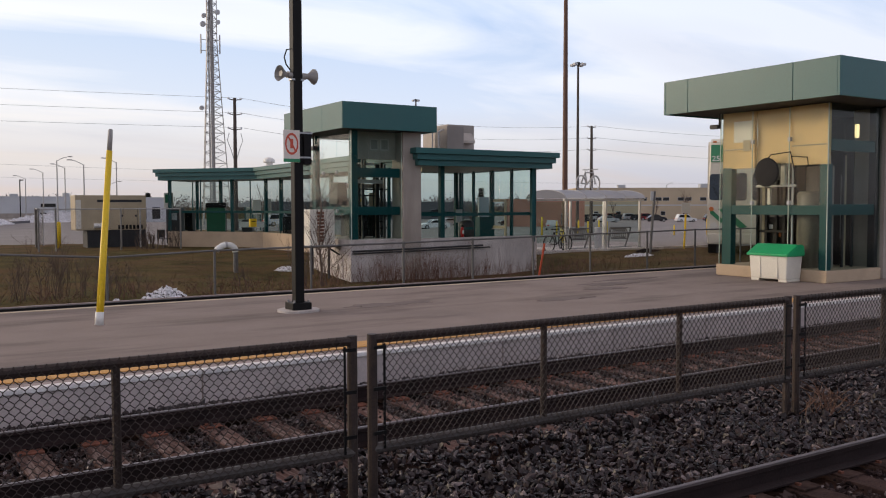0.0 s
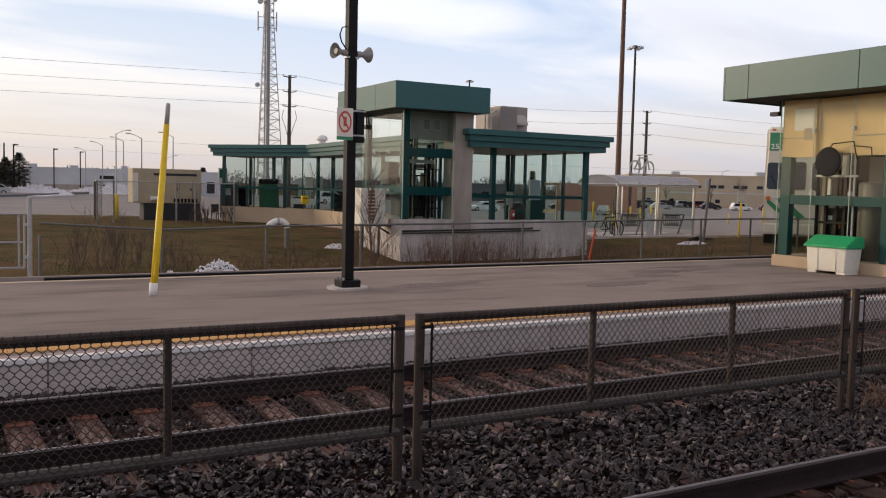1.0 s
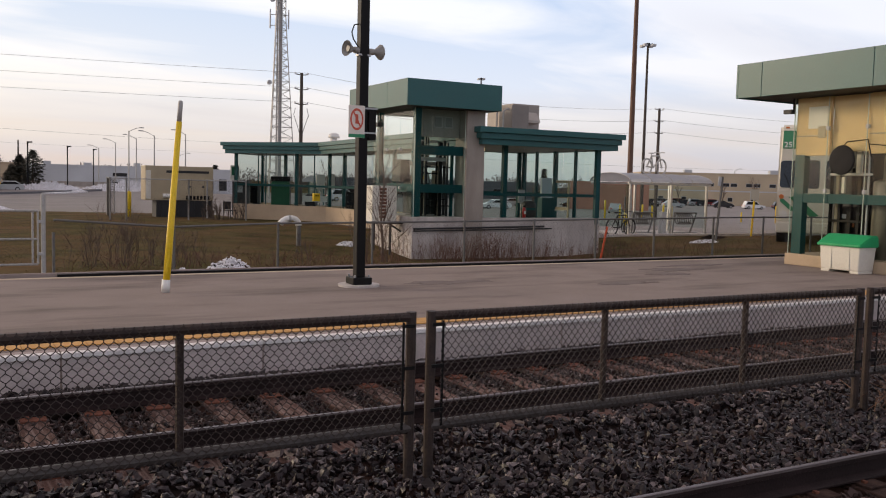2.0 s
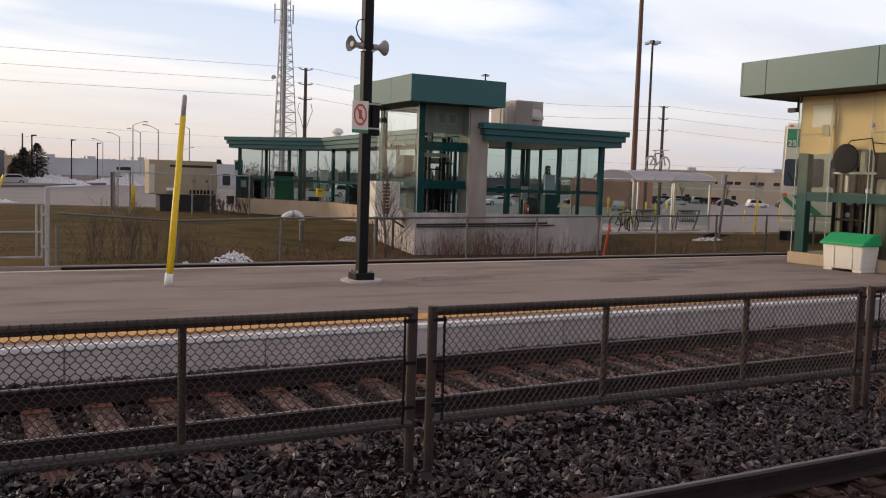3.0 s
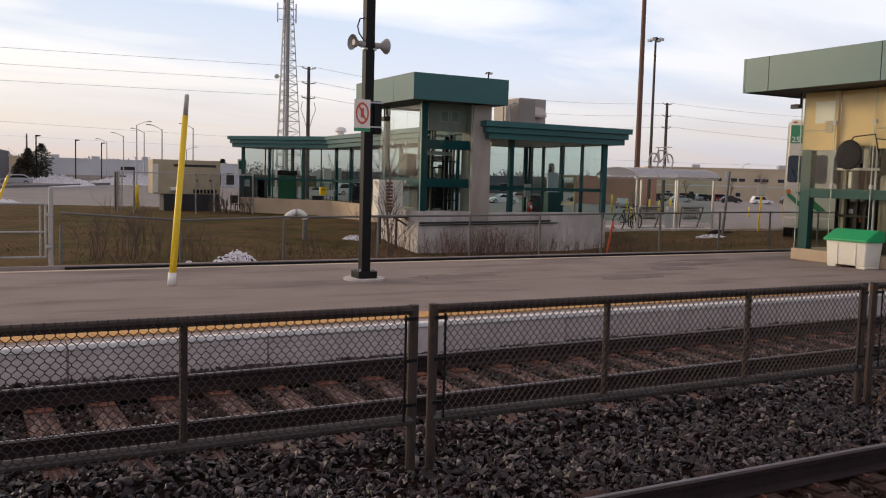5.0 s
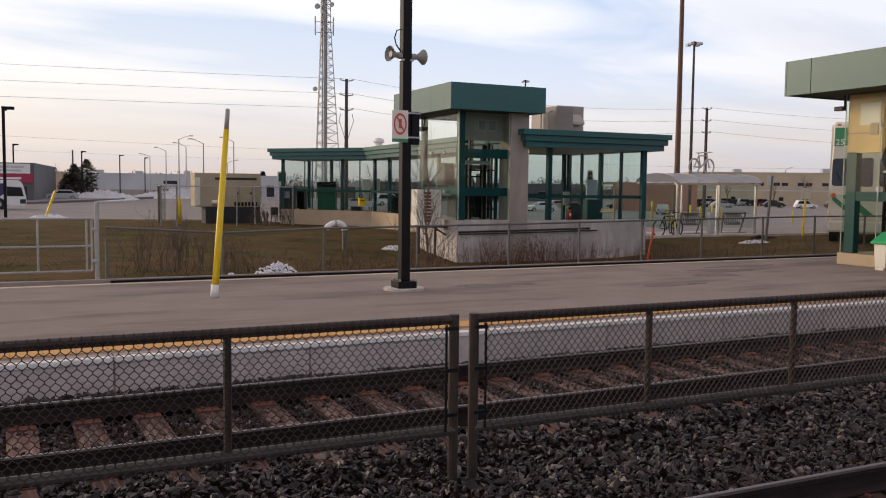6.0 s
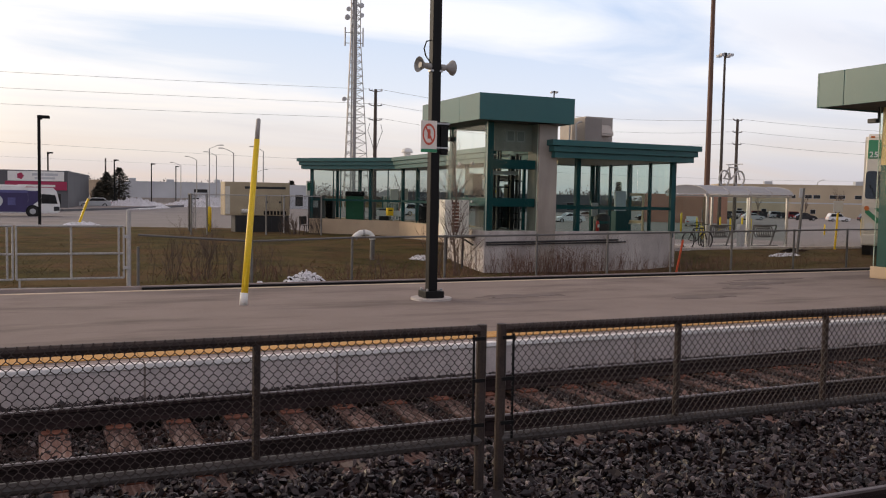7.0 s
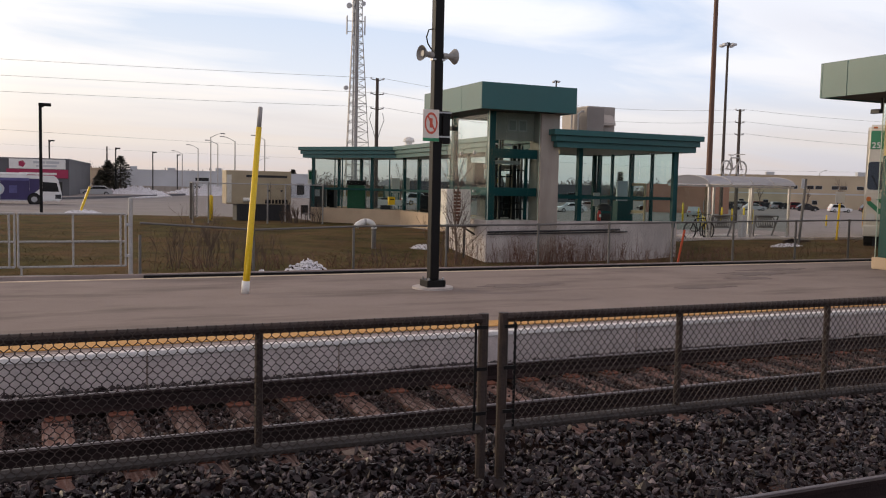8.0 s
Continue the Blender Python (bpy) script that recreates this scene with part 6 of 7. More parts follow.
def cycle_shelter():
    X0, X1, Y0, Y1, zb, ze = 23.9, 28.25, 28.0, 30.4, -0.2, 1.97
    s = thing("cycle_shelter", "galvanised cycle shelter with a clear arched roof", "shelter", (X0, Y0, zb))
    part("slab", box(B(), X0 - 0.3, X1 + 0.3, Y0 - 0.3, Y1 + 0.3, zb - 0.3, zb + 0.03, 0.01), CONC, s, "concrete slab", world=True)
    for x in (X0 + 0.05, 0.5 * (X0 + X1) + 0.1, X1 - 0.05):
        for y in (Y0 + 0.05, Y1 - 0.05):
            part("post", box(B(), x - 0.045, x + 0.045, y - 0.045, y + 0.045, zb, ze, 0.006), GALV, s, world=True)
    rise, n = 0.36, 10
    yc, hw = 0.5 * (Y0 + Y1), 0.5 * (Y1 - Y0) + 0.12
    arc = [(yc - hw * math.cos(math.pi * k / n), ze + 0.02 + rise * math.sin(math.pi * k / n)) for k in range(n + 1)]
    for k in range(5):
        x = X0 - 0.1 + (X1 - X0 + 0.2) * k / 4
        part("roof_rib", tube(B(), [(x, y, z) for y, z in arc], 0.03, 6), GALV, s, world=True)
        if k < 4:
            xa, xb = x + 0.035, x + (X1 - X0 + 0.2) / 4 - 0.035
            bm = B()
            rows = [[bm.verts.new((x_, y, z + 0.012)) for y, z in arc] for x_ in (xa, xb)]
            for i in range(n):
                bm.faces.new((rows[0][i], rows[0][i + 1], rows[1][i + 1], rows[1][i]))
            p = part("roof_sheet", bm, POLY, s, "hazy clear curved sheet", world=True)
            p.visible_shadow = False
    for x in (X0 - 0.14, X1 + 0.13):
        g = part("gable_sheet", extrude(B(), [(x, y, z) for y, z in arc], (0.012, 0, 0)), GABLE, s, "hazy arched end sheet", world=True)
        g.visible_shadow = False
    for y in (Y0, Y1):
        part("eave", box(B(), X0 - 0.12, X1 + 0.12, y - 0.05, y + 0.05, ze - 0.08, ze, 0.01), GALV, s, world=True)
    for a, b in ((X0 + 0.12, 26.08), (26.22, X1 - 0.12)):
        pane(s, "y", Y1 - 0.05, a, b, zb + 0.25, ze - 0.1)
    for x in (X0 + 0.05, X1 - 0.05):
        pane(s, "x", x, Y0 + 0.12, Y1 - 0.12, zb + 0.25, ze - 0.1)
    part("info_column", box(B(), 25.95, 26.2, Y0 + 0.3, Y0 + 0.5, zb + 0.03, 0.75, 0.01), GREYPANEL, s, "grey box column", world=True)
    for x0, x1 in ((24.6, 26.0), (26.9, 28.4)):
        r = thing("cycle_rack", "galvanised wave cycle rack on the slab", "cycle rack", (x0, Y0 + 0.7, zb + 0.03), 0, "cycle racks under the shelter")
        w = x1 - x0
        pts, m = [], 112
        for k in range(m + 1):
            t = k / m
            a = 2 * math.pi * 7 * t
            pts.append((0.24 + (w - 0.60) * t + 0.20 * math.sin(a), 0.05 * math.sin(a + 0.8), 0.62 + 0.24 * math.cos(a)))
        part("coil", tube(B(), pts, 0.024, 6), FENCEGREY, r, smooth=True)
        part("leg", tube(B(), [(0.05, 0, 0), (0.12, 0, 0.86)], 0.035, 6), FENCEGREY, r)
        part("leg", tube(B(), [(w - 0.45, 0, 0), (w - 0.25, 0, 0.45), (w - 0.10, 0, 0.86)], 0.035, 6), FENCEGREY, r)
        part("top_bar", tube(B(), [(0.12, 0, 0.87), (w - 0.10, 0, 0.87)], 0.03, 6), FENCEGREY, r)
        part("base_bar", tube(B(), [(0, 0, 0.02), (w, 0, 0.02)], 0.025, 6), GALV, r)
    bicycle("bicycle", "dark mountain bicycle parked beside the cycle shelter", 23.1, 27.55, -0.19, 8, BLACK, RUBBER)
    bicycle("bicycle_sculpture", "grey tube bicycle outline fixed on the shelter roof", 26.2, 29.2, 2.33, 12, GALVDULL, GALVDULL, 1.5)
    bicycle("bicycle", "yellow bicycle leaning in the cycle rack", 24.35, 28.75, -0.17, 60, YPAINT, RUBBER)


cycle_shelter()


# ---- poles, wires and the lattice tower ----
def box_lamp(az, d, top):
    x, y = polar(az, d)
    z = ground_z(x, y)
    p = thing("street_lamp", "black square street lamp with one flat head", "street lamp", (x, y, z), 0, "black street lamps")
    part("pole", box(B(), -0.09, 0.09, -0.09, 0.09, -0.1, top - z, 0.01), BLACK, p)
    part("head", box(B(), -0.10, 0.62, -0.2, 0.2, top - z - 0.02, top - z + 0.16, 0.03), BLACK, p)
    part("arm", box(B(), 0.05, 0.2, -0.04, 0.04, top - z - 0.10, top - z), BLACK, p)


for az, d, top in ((-1.02, 60, 6.08), (-0.55, 122, 6.2), (3.15, 140, 6.1), (5.3, 160, 6.25), (6.75, 178, 6.4), (-4.5, 100, 6.2)):
    box_lamp(az, d, top)


def cobra_lamp(az, d, top, sgn, two=False):
    x, y = polar(az, d)
    z = ground_z(x, y)
    h = top - z
    p = thing("street_lamp", "tall grey street lamp with a curved arm", "street lamp", (x, y, z), 0, "grey arm street lamps")
    part("pole", tube(B(), [(0, 0, -0.1), (0, 0, h - 0.6)], [0.13, 0.08], 8), GALVDULL, p)
    for s in ((sgn, -sgn) if two else (sgn,)):
        part("arm", tube(B(), [(0, 0, h - 0.7), (s * 0.5, 0, h - 0.40), (s * 1.2, 0, h - 0.1), (s * 1.7, 0, h)], 0.05, 6), GALVDULL, p)
        part("head", box(B(), min(s * 1.6, s * 2.3), max(s * 1.6, s * 2.3), -0.15, 0.15, h - 0.05, h + 0.1, 0.04), GALVDULL, p)


for az, d, slope, sg, tw in ((8.77, 150, 0.0555, 1, False), (9.2, 165, 0.0475, -1, False), (10.25, 140, 0.0520, -1, False), (8.0, 185, 0.0420, -1, False), (7.05, 205, 0.0350, -1, False), (12.1, 150, 0.0545, -1, False), (11.7, 190, 0.030, 1, False), (46.8, 240, 0.028, 1, False), (52.0, 230, 0.028, -1, False)):
    cobra_lamp(az, d, 1.71 + (slope - 0.004) * d, sg, tw)


def flood_mast(az, d, top, label, mat_, r0, r1):
    x, y = polar(az, d)
    z = ground_z(x, y)
    p = thing("flood_light_mast", label, "light mast", (x, y, z))
    part("mast", tube(B(), [(0, 0, -0.1), (0, 0, top - z)], [r0, r1], 12), mat_, p)
    part("ring", tube(B(), [(0, 0, top - z - 0.12), (0, 0, top - z + 0.12)], 0.16, 10), DKSTEEL, p)
    for k in range(4):
        a = math.pi / 2 * k + 0.4
        part("flood_light", box(B(), 0.48 * math.cos(a) - 0.15, 0.48 * math.cos(a) + 0.15, 0.48 * math.sin(a) - 0.15, 0.48 * math.sin(a) + 0.15, top - z - 0.18, top - z + 0.02, 0.04), GREYPANEL, p)
        part("arm", tube(B(), [(0, 0, top - z), (0.4 * math.cos(a), 0.4 * math.sin(a), top - z + 0.05)], 0.03, 6), DKSTEEL, p)


flood_mast(41.22, 70, 12.75, "slim dark parking mast with a ring of flood lights", WOODPOLE, 0.14, 0.08)
flood_mast(40.42, 60, 19.0, "tall rust-brown steel mast rising from the parking", BROWNPOLE, 0.20, 0.12)
flood_mast(30.75, 125, 16.6, "distant parking mast with a ring of flood lights", WOODPOLE, 0.17, 0.10)


def utility_pole(az, d, top):
    x, y = polar(az, d)
    z = ground_z(x, y)
    p = thing("utility_pole", "dark wooden utility pole with insulators", "utility pole", (x, y, z), 0, "utility poles")
    part("pole", tube(B(), [(0, 0, -0.2), (0, 0, top - z)], [0.20, 0.13], 8), WOODPOLE, p)
    for k in range(3):
        h = top - z - 0.15 - 1.22 * k
        part("cross_arm", tube(B(), [(-0.55, 0, h + 0.06), (0, 0, h - 0.04), (0.55, 0, h + 0.06)], 0.045, 6), WOODPOLE, p)
        for s in (-0.55, 0.55):
            part("insulator", tube(B(), [(s, 0, h + 0.02), (s, 0, h + 0.2)], [0.07, 0.05], 6), GREYPANEL, p)
    for s in (-1, 1) if az < 30 else ():
        part("jumper", tube(B(), [(0.5 * s, 0, top - z - 2.9), (0.65 * s, 0, top - z - 3.5), (0.35 * s, 0, top - z - 4.3), (0.08 * s, 0, top - z - 5.2)], 0.025, 4), CABLE, p)
    return Vector((x, y, top))


tops = [utility_pole(-24, 88, 10.9), utility_pole(19.21, 75, 10.62), utility_pole(42.1, 95, 10.1), utility_pole(66, 112, 9.6)]

_x, _y = polar(2.65, 150)
_p = thing("wooden_pole", "bare grey wooden pole beside the evergreens", "pole", (_x, _y, ground_z(_x, _y)))
part("pole", tube(B(), [(0, 0, -0.2), (0, 0, 7.6)], [0.16, 0.11], 8), WOODPOLE, _p)
part("bolt_band", tube(B(), [(0, 0, 6.6), (0, 0, 6.75)], 0.15, 8), GALVDULL, _p)


def wire(a, b, sag, r, label="thin overhead power line"):
    n = 18
    pts = [a.lerp(b, k / n) - Vector((0, 0, sag * 4 * (k / n) * (1 - k / n))) for k in range(n + 1)]
    ob = new("overhead_wire", mesh_of("overhead_wire", tube(B(), pts, r, 4, False), CABLE))
    tagged(ob, label, "overhead wire", "overhead wires")


for (a, b), sag in zip(zip(tops, tops[1:]), (0.2, 1.0, 1.2)):
    for k in range(3):
        o = Vector((0.5, 0, 0.02 - 1.22 * k))
        wire(a + o, b + o, sag, 0.011)
wire(Vector((-60, 120, 9.5)), Vector((52, 150, 7.6)), 0.6, 0.013)
wire(Vector((-60, 150, 8.0)), Vector((60, 170, 6.4)), 0.5, 0.009)
wire(Vector((52, 150, 7.6)), Vector((190, 160, 7.4)), 0.8, 0.016)


def lattice_tower(az, d, top):
    x, y = polar(az, d)
    z = ground_z(x, y)
    t = thing("lattice_tower", "tall grey steel lattice radio tower with antennas", "radio tower", (x, y, z), 15)
    H = top - z
    def half(h):
        return 2.12 - (2.12 - 0.72) * min(1.0, h / 24.0)
    def corner(k, h):
        a = radians(90 + 120 * k)
        return Vector((half(h) * 1.15 * math.cos(a), half(h) * 1.15 * math.sin(a), h))
    hs = [0.0]
    while hs[-1] < H:
        hs.append(hs[-1] + max(0.95, 0.85 * half(hs[-1])))
    for k in range(3):
        part("leg", tube(B(), [corner(k, h) for h in hs], 0.062, 6), TOWERM, t)
        brace = B()
        for a, b in zip(hs, hs[1:]):
            j = (k + 1) % 3
            tube(brace, [corner(k, a), corner(j, b)], 0.024, 4)
            tube(brace, [corner(j, a), corner(k, b)], 0.024, 4)
            tube(brace, [corner(k, b), corner(j, b)], 0.03, 4)
        part("bracing", brace, TOWERM, t)
    part("cable_ladder", box(B(), -0.28, 0.02, -0.4, -0.3, 0, H), GALVDULL, t, "grey cable ladder")
    for dx in (-0.55, -0.42, 0.10, 0.22):
        part("feeder_cable", tube(B(), [(dx, -0.34, 0), (dx, -0.34, 22), (dx * 0.6, -0.3, H)], 0.055, 5), TOWERM, t, "grey feeder cable")
    for a, d, h, r in ((147, 0.95, 26.3, 0.36), (-33, 0.95, 26.6, 0.30), (147, 0.8, 27.4, 0.3), (-33, 0.9, 27.9, 0.34), (147, 1.25, 15.4, 0.30)):
        p = Vector((d * math.cos(radians(a)), d * math.sin(radians(a)), h))
        q = Vector((-0.3, -0.95, 0)) * 0.3
        part("drum_antenna", tube(B(), [p, p + q], r, 14), GREYPANEL, t, "pale drum antenna")
        part("drum_arm", tube(B(), [p * 0.4 + Vector((0, 0, h * 0.6)), p], 0.05, 5), TOWERM, t)
    for a in (147, -33, 57):
        w, h = 1.2, 23.8
        c, e = math.cos(radians(a)), math.sin(radians(a))
        part("antenna", box(B(), w * c - 0.075, w * c + 0.075, w * e - 0.075, w * e + 0.075, h - 1.3, h + 1.2, 0.02), GREYPANEL, t)
        for z in (h + 0.5, h - 0.9):
            part("antenna_arm", tube(B(), [(0.3 * c, 0.3 * e, z), (w * c, w * e, z)], 0.05, 5), TOWERM, t)


lattice_tower(17.78, 120, 34)


# ---- vehicles ----
def wheel(parent, x, y, r, w):
    t = part("wheel", tube(B(), [(x, y - w / 2, r), (x, y + w / 2, r)], r, 20), RUBBER, parent, "black tyre")
    part("rim", tube(B(), [(x, y - w / 2 - 0.012, r), (x, y + w / 2 + 0.012, r)], r * 0.56, 14), GALV, t, "grey rim")


def city_bus():
    x, y = polar(0.10, 85)
    b = thing("city_bus", "white and dark blue city bus standing on the road", "bus", (x, y, ground_z(x, y)))
    b.scale = (0.94, 0.94, 0.94)
    L, W, H = 12.0, 2.55, 2.72
    prof = [(-L, 0.32), (0.0 - 0.12, 0.32), (0.0, 0.55), (0.0, 1.10), (-0.28, 2.35), (-0.62, H), (-L + 0.3, H), (-L, H - 0.35)]
    bm = extrude(B(), [(px, 0, pz) for px, pz in prof], (0, W, 0))
    bmesh.ops.bevel(bm, geom=list(bm.edges), offset=0.06, segments=2, affect="EDGES")
    part("body", bm, BUSWHITE, b, "white painted body")
    part("wrap", box(B(), -11.7, -2.75, -0.012, -0.002, 0.42, 2.45), BUSBLUE, b, "dark blue printed wrap")
    part("wrap", extrude(B(), [(-2.745, -0.012, 0.75), (-2.745, -0.012, 2.40), (-1.75, -0.012, 2.40), (-1.75, -0.012, 1.55)], (0, 0.010, 0)), BUSBLUE, b, "dark blue printed wrap")
    part("wrap_picture", extrude(B(), [(-5.55 + 0.70 * math.cos(a), -0.018, 1.42 + 0.62 * math.sin(a)) for a in (2 * math.pi * k / 28 for k in range(28))], (0, 0.005, 0)), GREYPANEL, b, "pale round printed shape")
    part("wrap_picture", extrude(B(), [(-5.55 + 0.50 * math.cos(a), -0.024, 1.42 + 0.44 * math.sin(a)) for a in (2 * math.pi * k / 28 for k in range(28))], (0, 0.005, 0)), PALEBLUE, b, "blue-grey inner disc")
    for za, zb in ((0.48, 0.90), (1.94, 2.40)):
        part("wrap_picture", box(B(), -5.90, -5.20, -0.0175, -0.0125, za, zb, 0.002), GREYPANEL, b, "pale printed band")
    part("wrap_picture", box(B(), -4.45, -3.80, -0.018, -0.013, 1.05, 1.75, 0.002), WRAPLIGHT, b, "lighter blue printed panel")
    part("wrap_band", box(B(), -11.7, -2.75, -0.018, -0.013, 2.20, 2.44, 0.002), WRAPLIGHT, b, "lighter blue top band")
    part("driver_window", extrude(B(), [(-1.62, -0.012, 1.22), (-0.22, -0.012, 1.22), (-0.42, -0.012, 2.05), (-1.62, -0.012, 2.12)], (0, 0.010, 0)), DARKWIN, b, "dark glass")
    part("windscreen", extrude(B(), [(0.012, 0.2, 1.15), (0.012, W - 0.2, 1.15), (-0.26, W - 0.2, 2.3), (-0.26, 0.2, 2.3)], (0.01, 0, 0)), DARKWIN, b, "dark glass")
    part("headlamp", box(B(), -0.55, -0.05, -0.015, -0.003, 0.55, 0.95), DKSTEEL, b)
    part("roof_unit", box(B(), -7.5, -3.0, 0.4, 2.1, H, H + 0.22, 0.08), BUSWHITE, b)
    for px in (-2.35, -8.6):
        part("wheel_arch", tube(B(), [(px, -0.014, 0.48), (px, 0.1, 0.48)], 0.60, 20), BLACK, b)
        for yy in (0.05, W - 0.05):
            wheel(b, px, yy, 0.48, 0.28)


city_bus()


def coach():
    x, y = polar(49.27, 34.6)
    b = thing("coach", "cream coach with green stripes standing behind the lift tower", "bus", (x, y, -0.24), -51)
    b.scale = (1.12, 1.12, 1.12)
    W, H, L = 2.6, 4.0, 13.0
    prof = [(0.05, 0.55), (0.0, 0.75), (0.0, 1.7), (0.22, 3.25), (0.45, 3.85), (0.8, H), (L, H), (L, 0.55)]
    bm = extrude(B(), [(0, py, pz) for py, pz in prof], (W, 0, 0))
    bmesh.ops.bevel(bm, geom=list(bm.edges), offset=0.09, segments=3, affect="EDGES")
    part("body", bm, BUSCREAM, b, "cream painted body")
    def front_window(x0, x1, za, zb):
        c, loop = 0.09, []
        for px, pz, q in ((x0, za, 180), (x1, za, 270), (x1, zb, 0), (x0, zb, 90)):
            ox, oz = (c if px == x0 else -c), (c if pz == za else -c)
            for k in range(4):
                a = radians(q + 30 * k)
                wz = pz + oz + c * math.sin(a)
                loop.append((px + ox + c * math.cos(a), -0.018 + 0.142 * max(0.0, wz - 1.7), wz))
        part("windscreen", extrude(B(), loop, (0, 0.03, 0)), DARKWIN, b, "dark glass with rounded corners")
    front_window(0.07, 0.72, 1.90, 2.78)
    front_window(0.90, 1.26, 1.88, 2.80)
    front_window(1.44, 2.45, 1.88, 2.80)
    part("wiper", tube(B(), [(0.45, -0.03, 1.78), (0.20, 0.04, 2.35)], 0.012, 5), BLACK, b)
    s = part("route_sign", extrude(B(), [(0.10, 0.195, 3.18), (W - 0.10, 0.195, 3.18), (W - 0.10, 0.40, 3.78), (0.10, 0.40, 3.78)], (0, 0.012, 0)), BUSGREEN, b, "green route sign")
    cu = bpy.data.curves.new("route_number", "FONT")
    cu.body, cu.size, cu.extrude = "25", 0.27, 0.006
    tmp = bpy.data.objects.new("tmp", cu)
    me = bpy.data.meshes.new_from_object(tmp)
    bpy.data.objects.remove(tmp)
    me.materials.append(WHITE)
    n = new("route_number", me)
    n.parent = s
    n.matrix_basis = pose(0.13, 0.178, 3.22, 71, 0, 0)
    part("stripe", extrude(B(), [(0.10, -0.02, 1.45), (0.10, -0.02, 1.62), (0.75, -0.02, 1.05), (0.75, -0.02, 0.85)], (0, 0.012, 0)), BUSGREEN, b, "green diagonal stripe")
    part("stripe", extrude(B(), [(0.35, -0.02, 1.60), (0.60, -0.02, 1.62), (1.3, -0.02, 1.0), (1.05, -0.02, 0.95)], (0, 0.012, 0)), BUSGREEN, b, "green diagonal stripe")
    for px in (0.22, W - 0.22):
        part("headlamp", tube(B(), [(px, -0.03, 1.02), (px, 0.02, 1.02)], 0.13, 14), LAMPGLASS, b, "round clear headlamp")
        part("headlamp", tube(B(), [(px + (0.3 if px < 1 else -0.3), -0.03, 1.02), (px + (0.3 if px < 1 else -0.3), 0.02, 1.02)], 0.13, 14), LAMPGLASS, b, "round clear headlamp")
        part("indicator", tube(B(), [(px - 0.08 if px < 1 else px, -0.03, 1.60), (px - 0.08 if px < 1 else px, 0.02, 1.60)], 0.075, 12), AMBER, b, "amber indicator")
        part("marker_lamp", box(B(), px - 0.06, px + 0.06, 0.30, 0.36, 3.84, 3.90, 0.01), AMBER, b)
    part("bumper", box(B(), 0.02, W - 0.02, -0.08, 0.2, 0.42, 0.78, 0.06), BUSCREAM, b)
    part("side_marker", box(B(), -0.012, 0.0, 0.3, 0.5, 0.75, 0.9), AMBER, b)
    for k in range(6):
        part("side_window", box(B(), -0.012, 0.002, 0.9 + 1.9 * k, 2.65 + 1.9 * k, 2.1, 3.2), DARKWIN, b, "dark glass")
    for py in (1.5, 9.6):
        for px in (0.17, W - 0.17):
            t = part("wheel", tube(B(), [(px - 0.15, py, 0.5), (px + 0.15, py, 0.5)], 0.5, 20), RUBBER, b, "black tyre")
            part("rim", tube(B(), [(px - 0.162, py, 0.5), (px + 0.162, py, 0.5)], 0.28, 14), GALV, t, "grey rim")
    part("front_skirt", box(B(), 0.3, 0.9, 0.3, 0.4, 0.1, 0.45), DKSTEEL, b)


coach()


def car(az, d, rz, paint, label, tall=False):
    x, y = polar(az, d)
    c = thing("parked_car", label, "car", (x, y, ground_z(x, y)), rz, "parked cars")
    h = 1.68 if tall else 1.44
    W = 1.8
    low = [(-2.2, 0.28), (2.2, 0.28), (2.25, 0.62), (2.05, 0.80), (1.0, 0.95), (-1.75, 0.98), (-2.2, 0.92), (-2.28, 0.6)]
    bm = extrude(B(), [(px, -W / 2, pz) for px, pz in low], (0, W, 0))
    bmesh.ops.bevel(bm, geom=list(bm.edges), offset=0.07, segments=2, affect="EDGES")
    part("body", bm, paint, c)
    cab = [(1.05, 0.92), (0.35, h - 0.04), (-0.1, h), (-1.2 if not tall else -1.7, h), (-1.95 if not tall else -2.12, 0.94)]
    bm = extrude(B(), [(px, -W / 2 + 0.10, pz) for px, pz in cab], (0, W - 0.2, 0))
    bmesh.ops.bevel(bm, geom=list(bm.edges), offset=0.05, segments=2, affect="EDGES")
    part("cabin", bm, paint, c)
    for s in (-1, 1):
        yy = s * (W / 2 - 0.10)
        win = [(0.82, 0.98), (0.28, h - 0.12), (-1.15 if not tall else -1.6, h - 0.12), (-1.65 if not tall else -1.9, 1.0)]
        part("side_window", extrude(B(), [(px, yy + 0.005 * s, pz) for px, pz in win], (0, 0.008 * s, 0)), DARKWIN, c, "dark glass")
        for px in (-1.38, 1.38):
            t = part("wheel", tube(B(), [(px, s * (W / 2 - 0.2), 0.32), (px, s * (W / 2 + 0.012), 0.32)], 0.32, 16), RUBBER, c, "black tyre")
            part("rim", tube(B(), [(px, s * (W / 2 - 0.1), 0.32), (px, s * (W / 2 + 0.02), 0.32)], 0.2, 12), GALV, t, "grey rim")
    part("windscreen", extrude(B(), [(1.06, -0.7, 0.96), (1.06, 0.7, 0.96), (0.42, 0.66, h - 0.1), (0.42, -0.66, h - 0.1)], (0.01, 0, 0.008)), DARKWIN, c, "dark glass")
    for s in (-0.62, 0.62):
        part("headlight", box(B(), 2.16, 2.262, s - 0.18, s + 0.18, 0.62, 0.74, 0.02), LAMPGLASS, c)
        part("tail_light", box(B(), -2.285, -2.2, s - 0.16, s + 0.16, 0.66, 0.82, 0.02), REDPAINT, c)


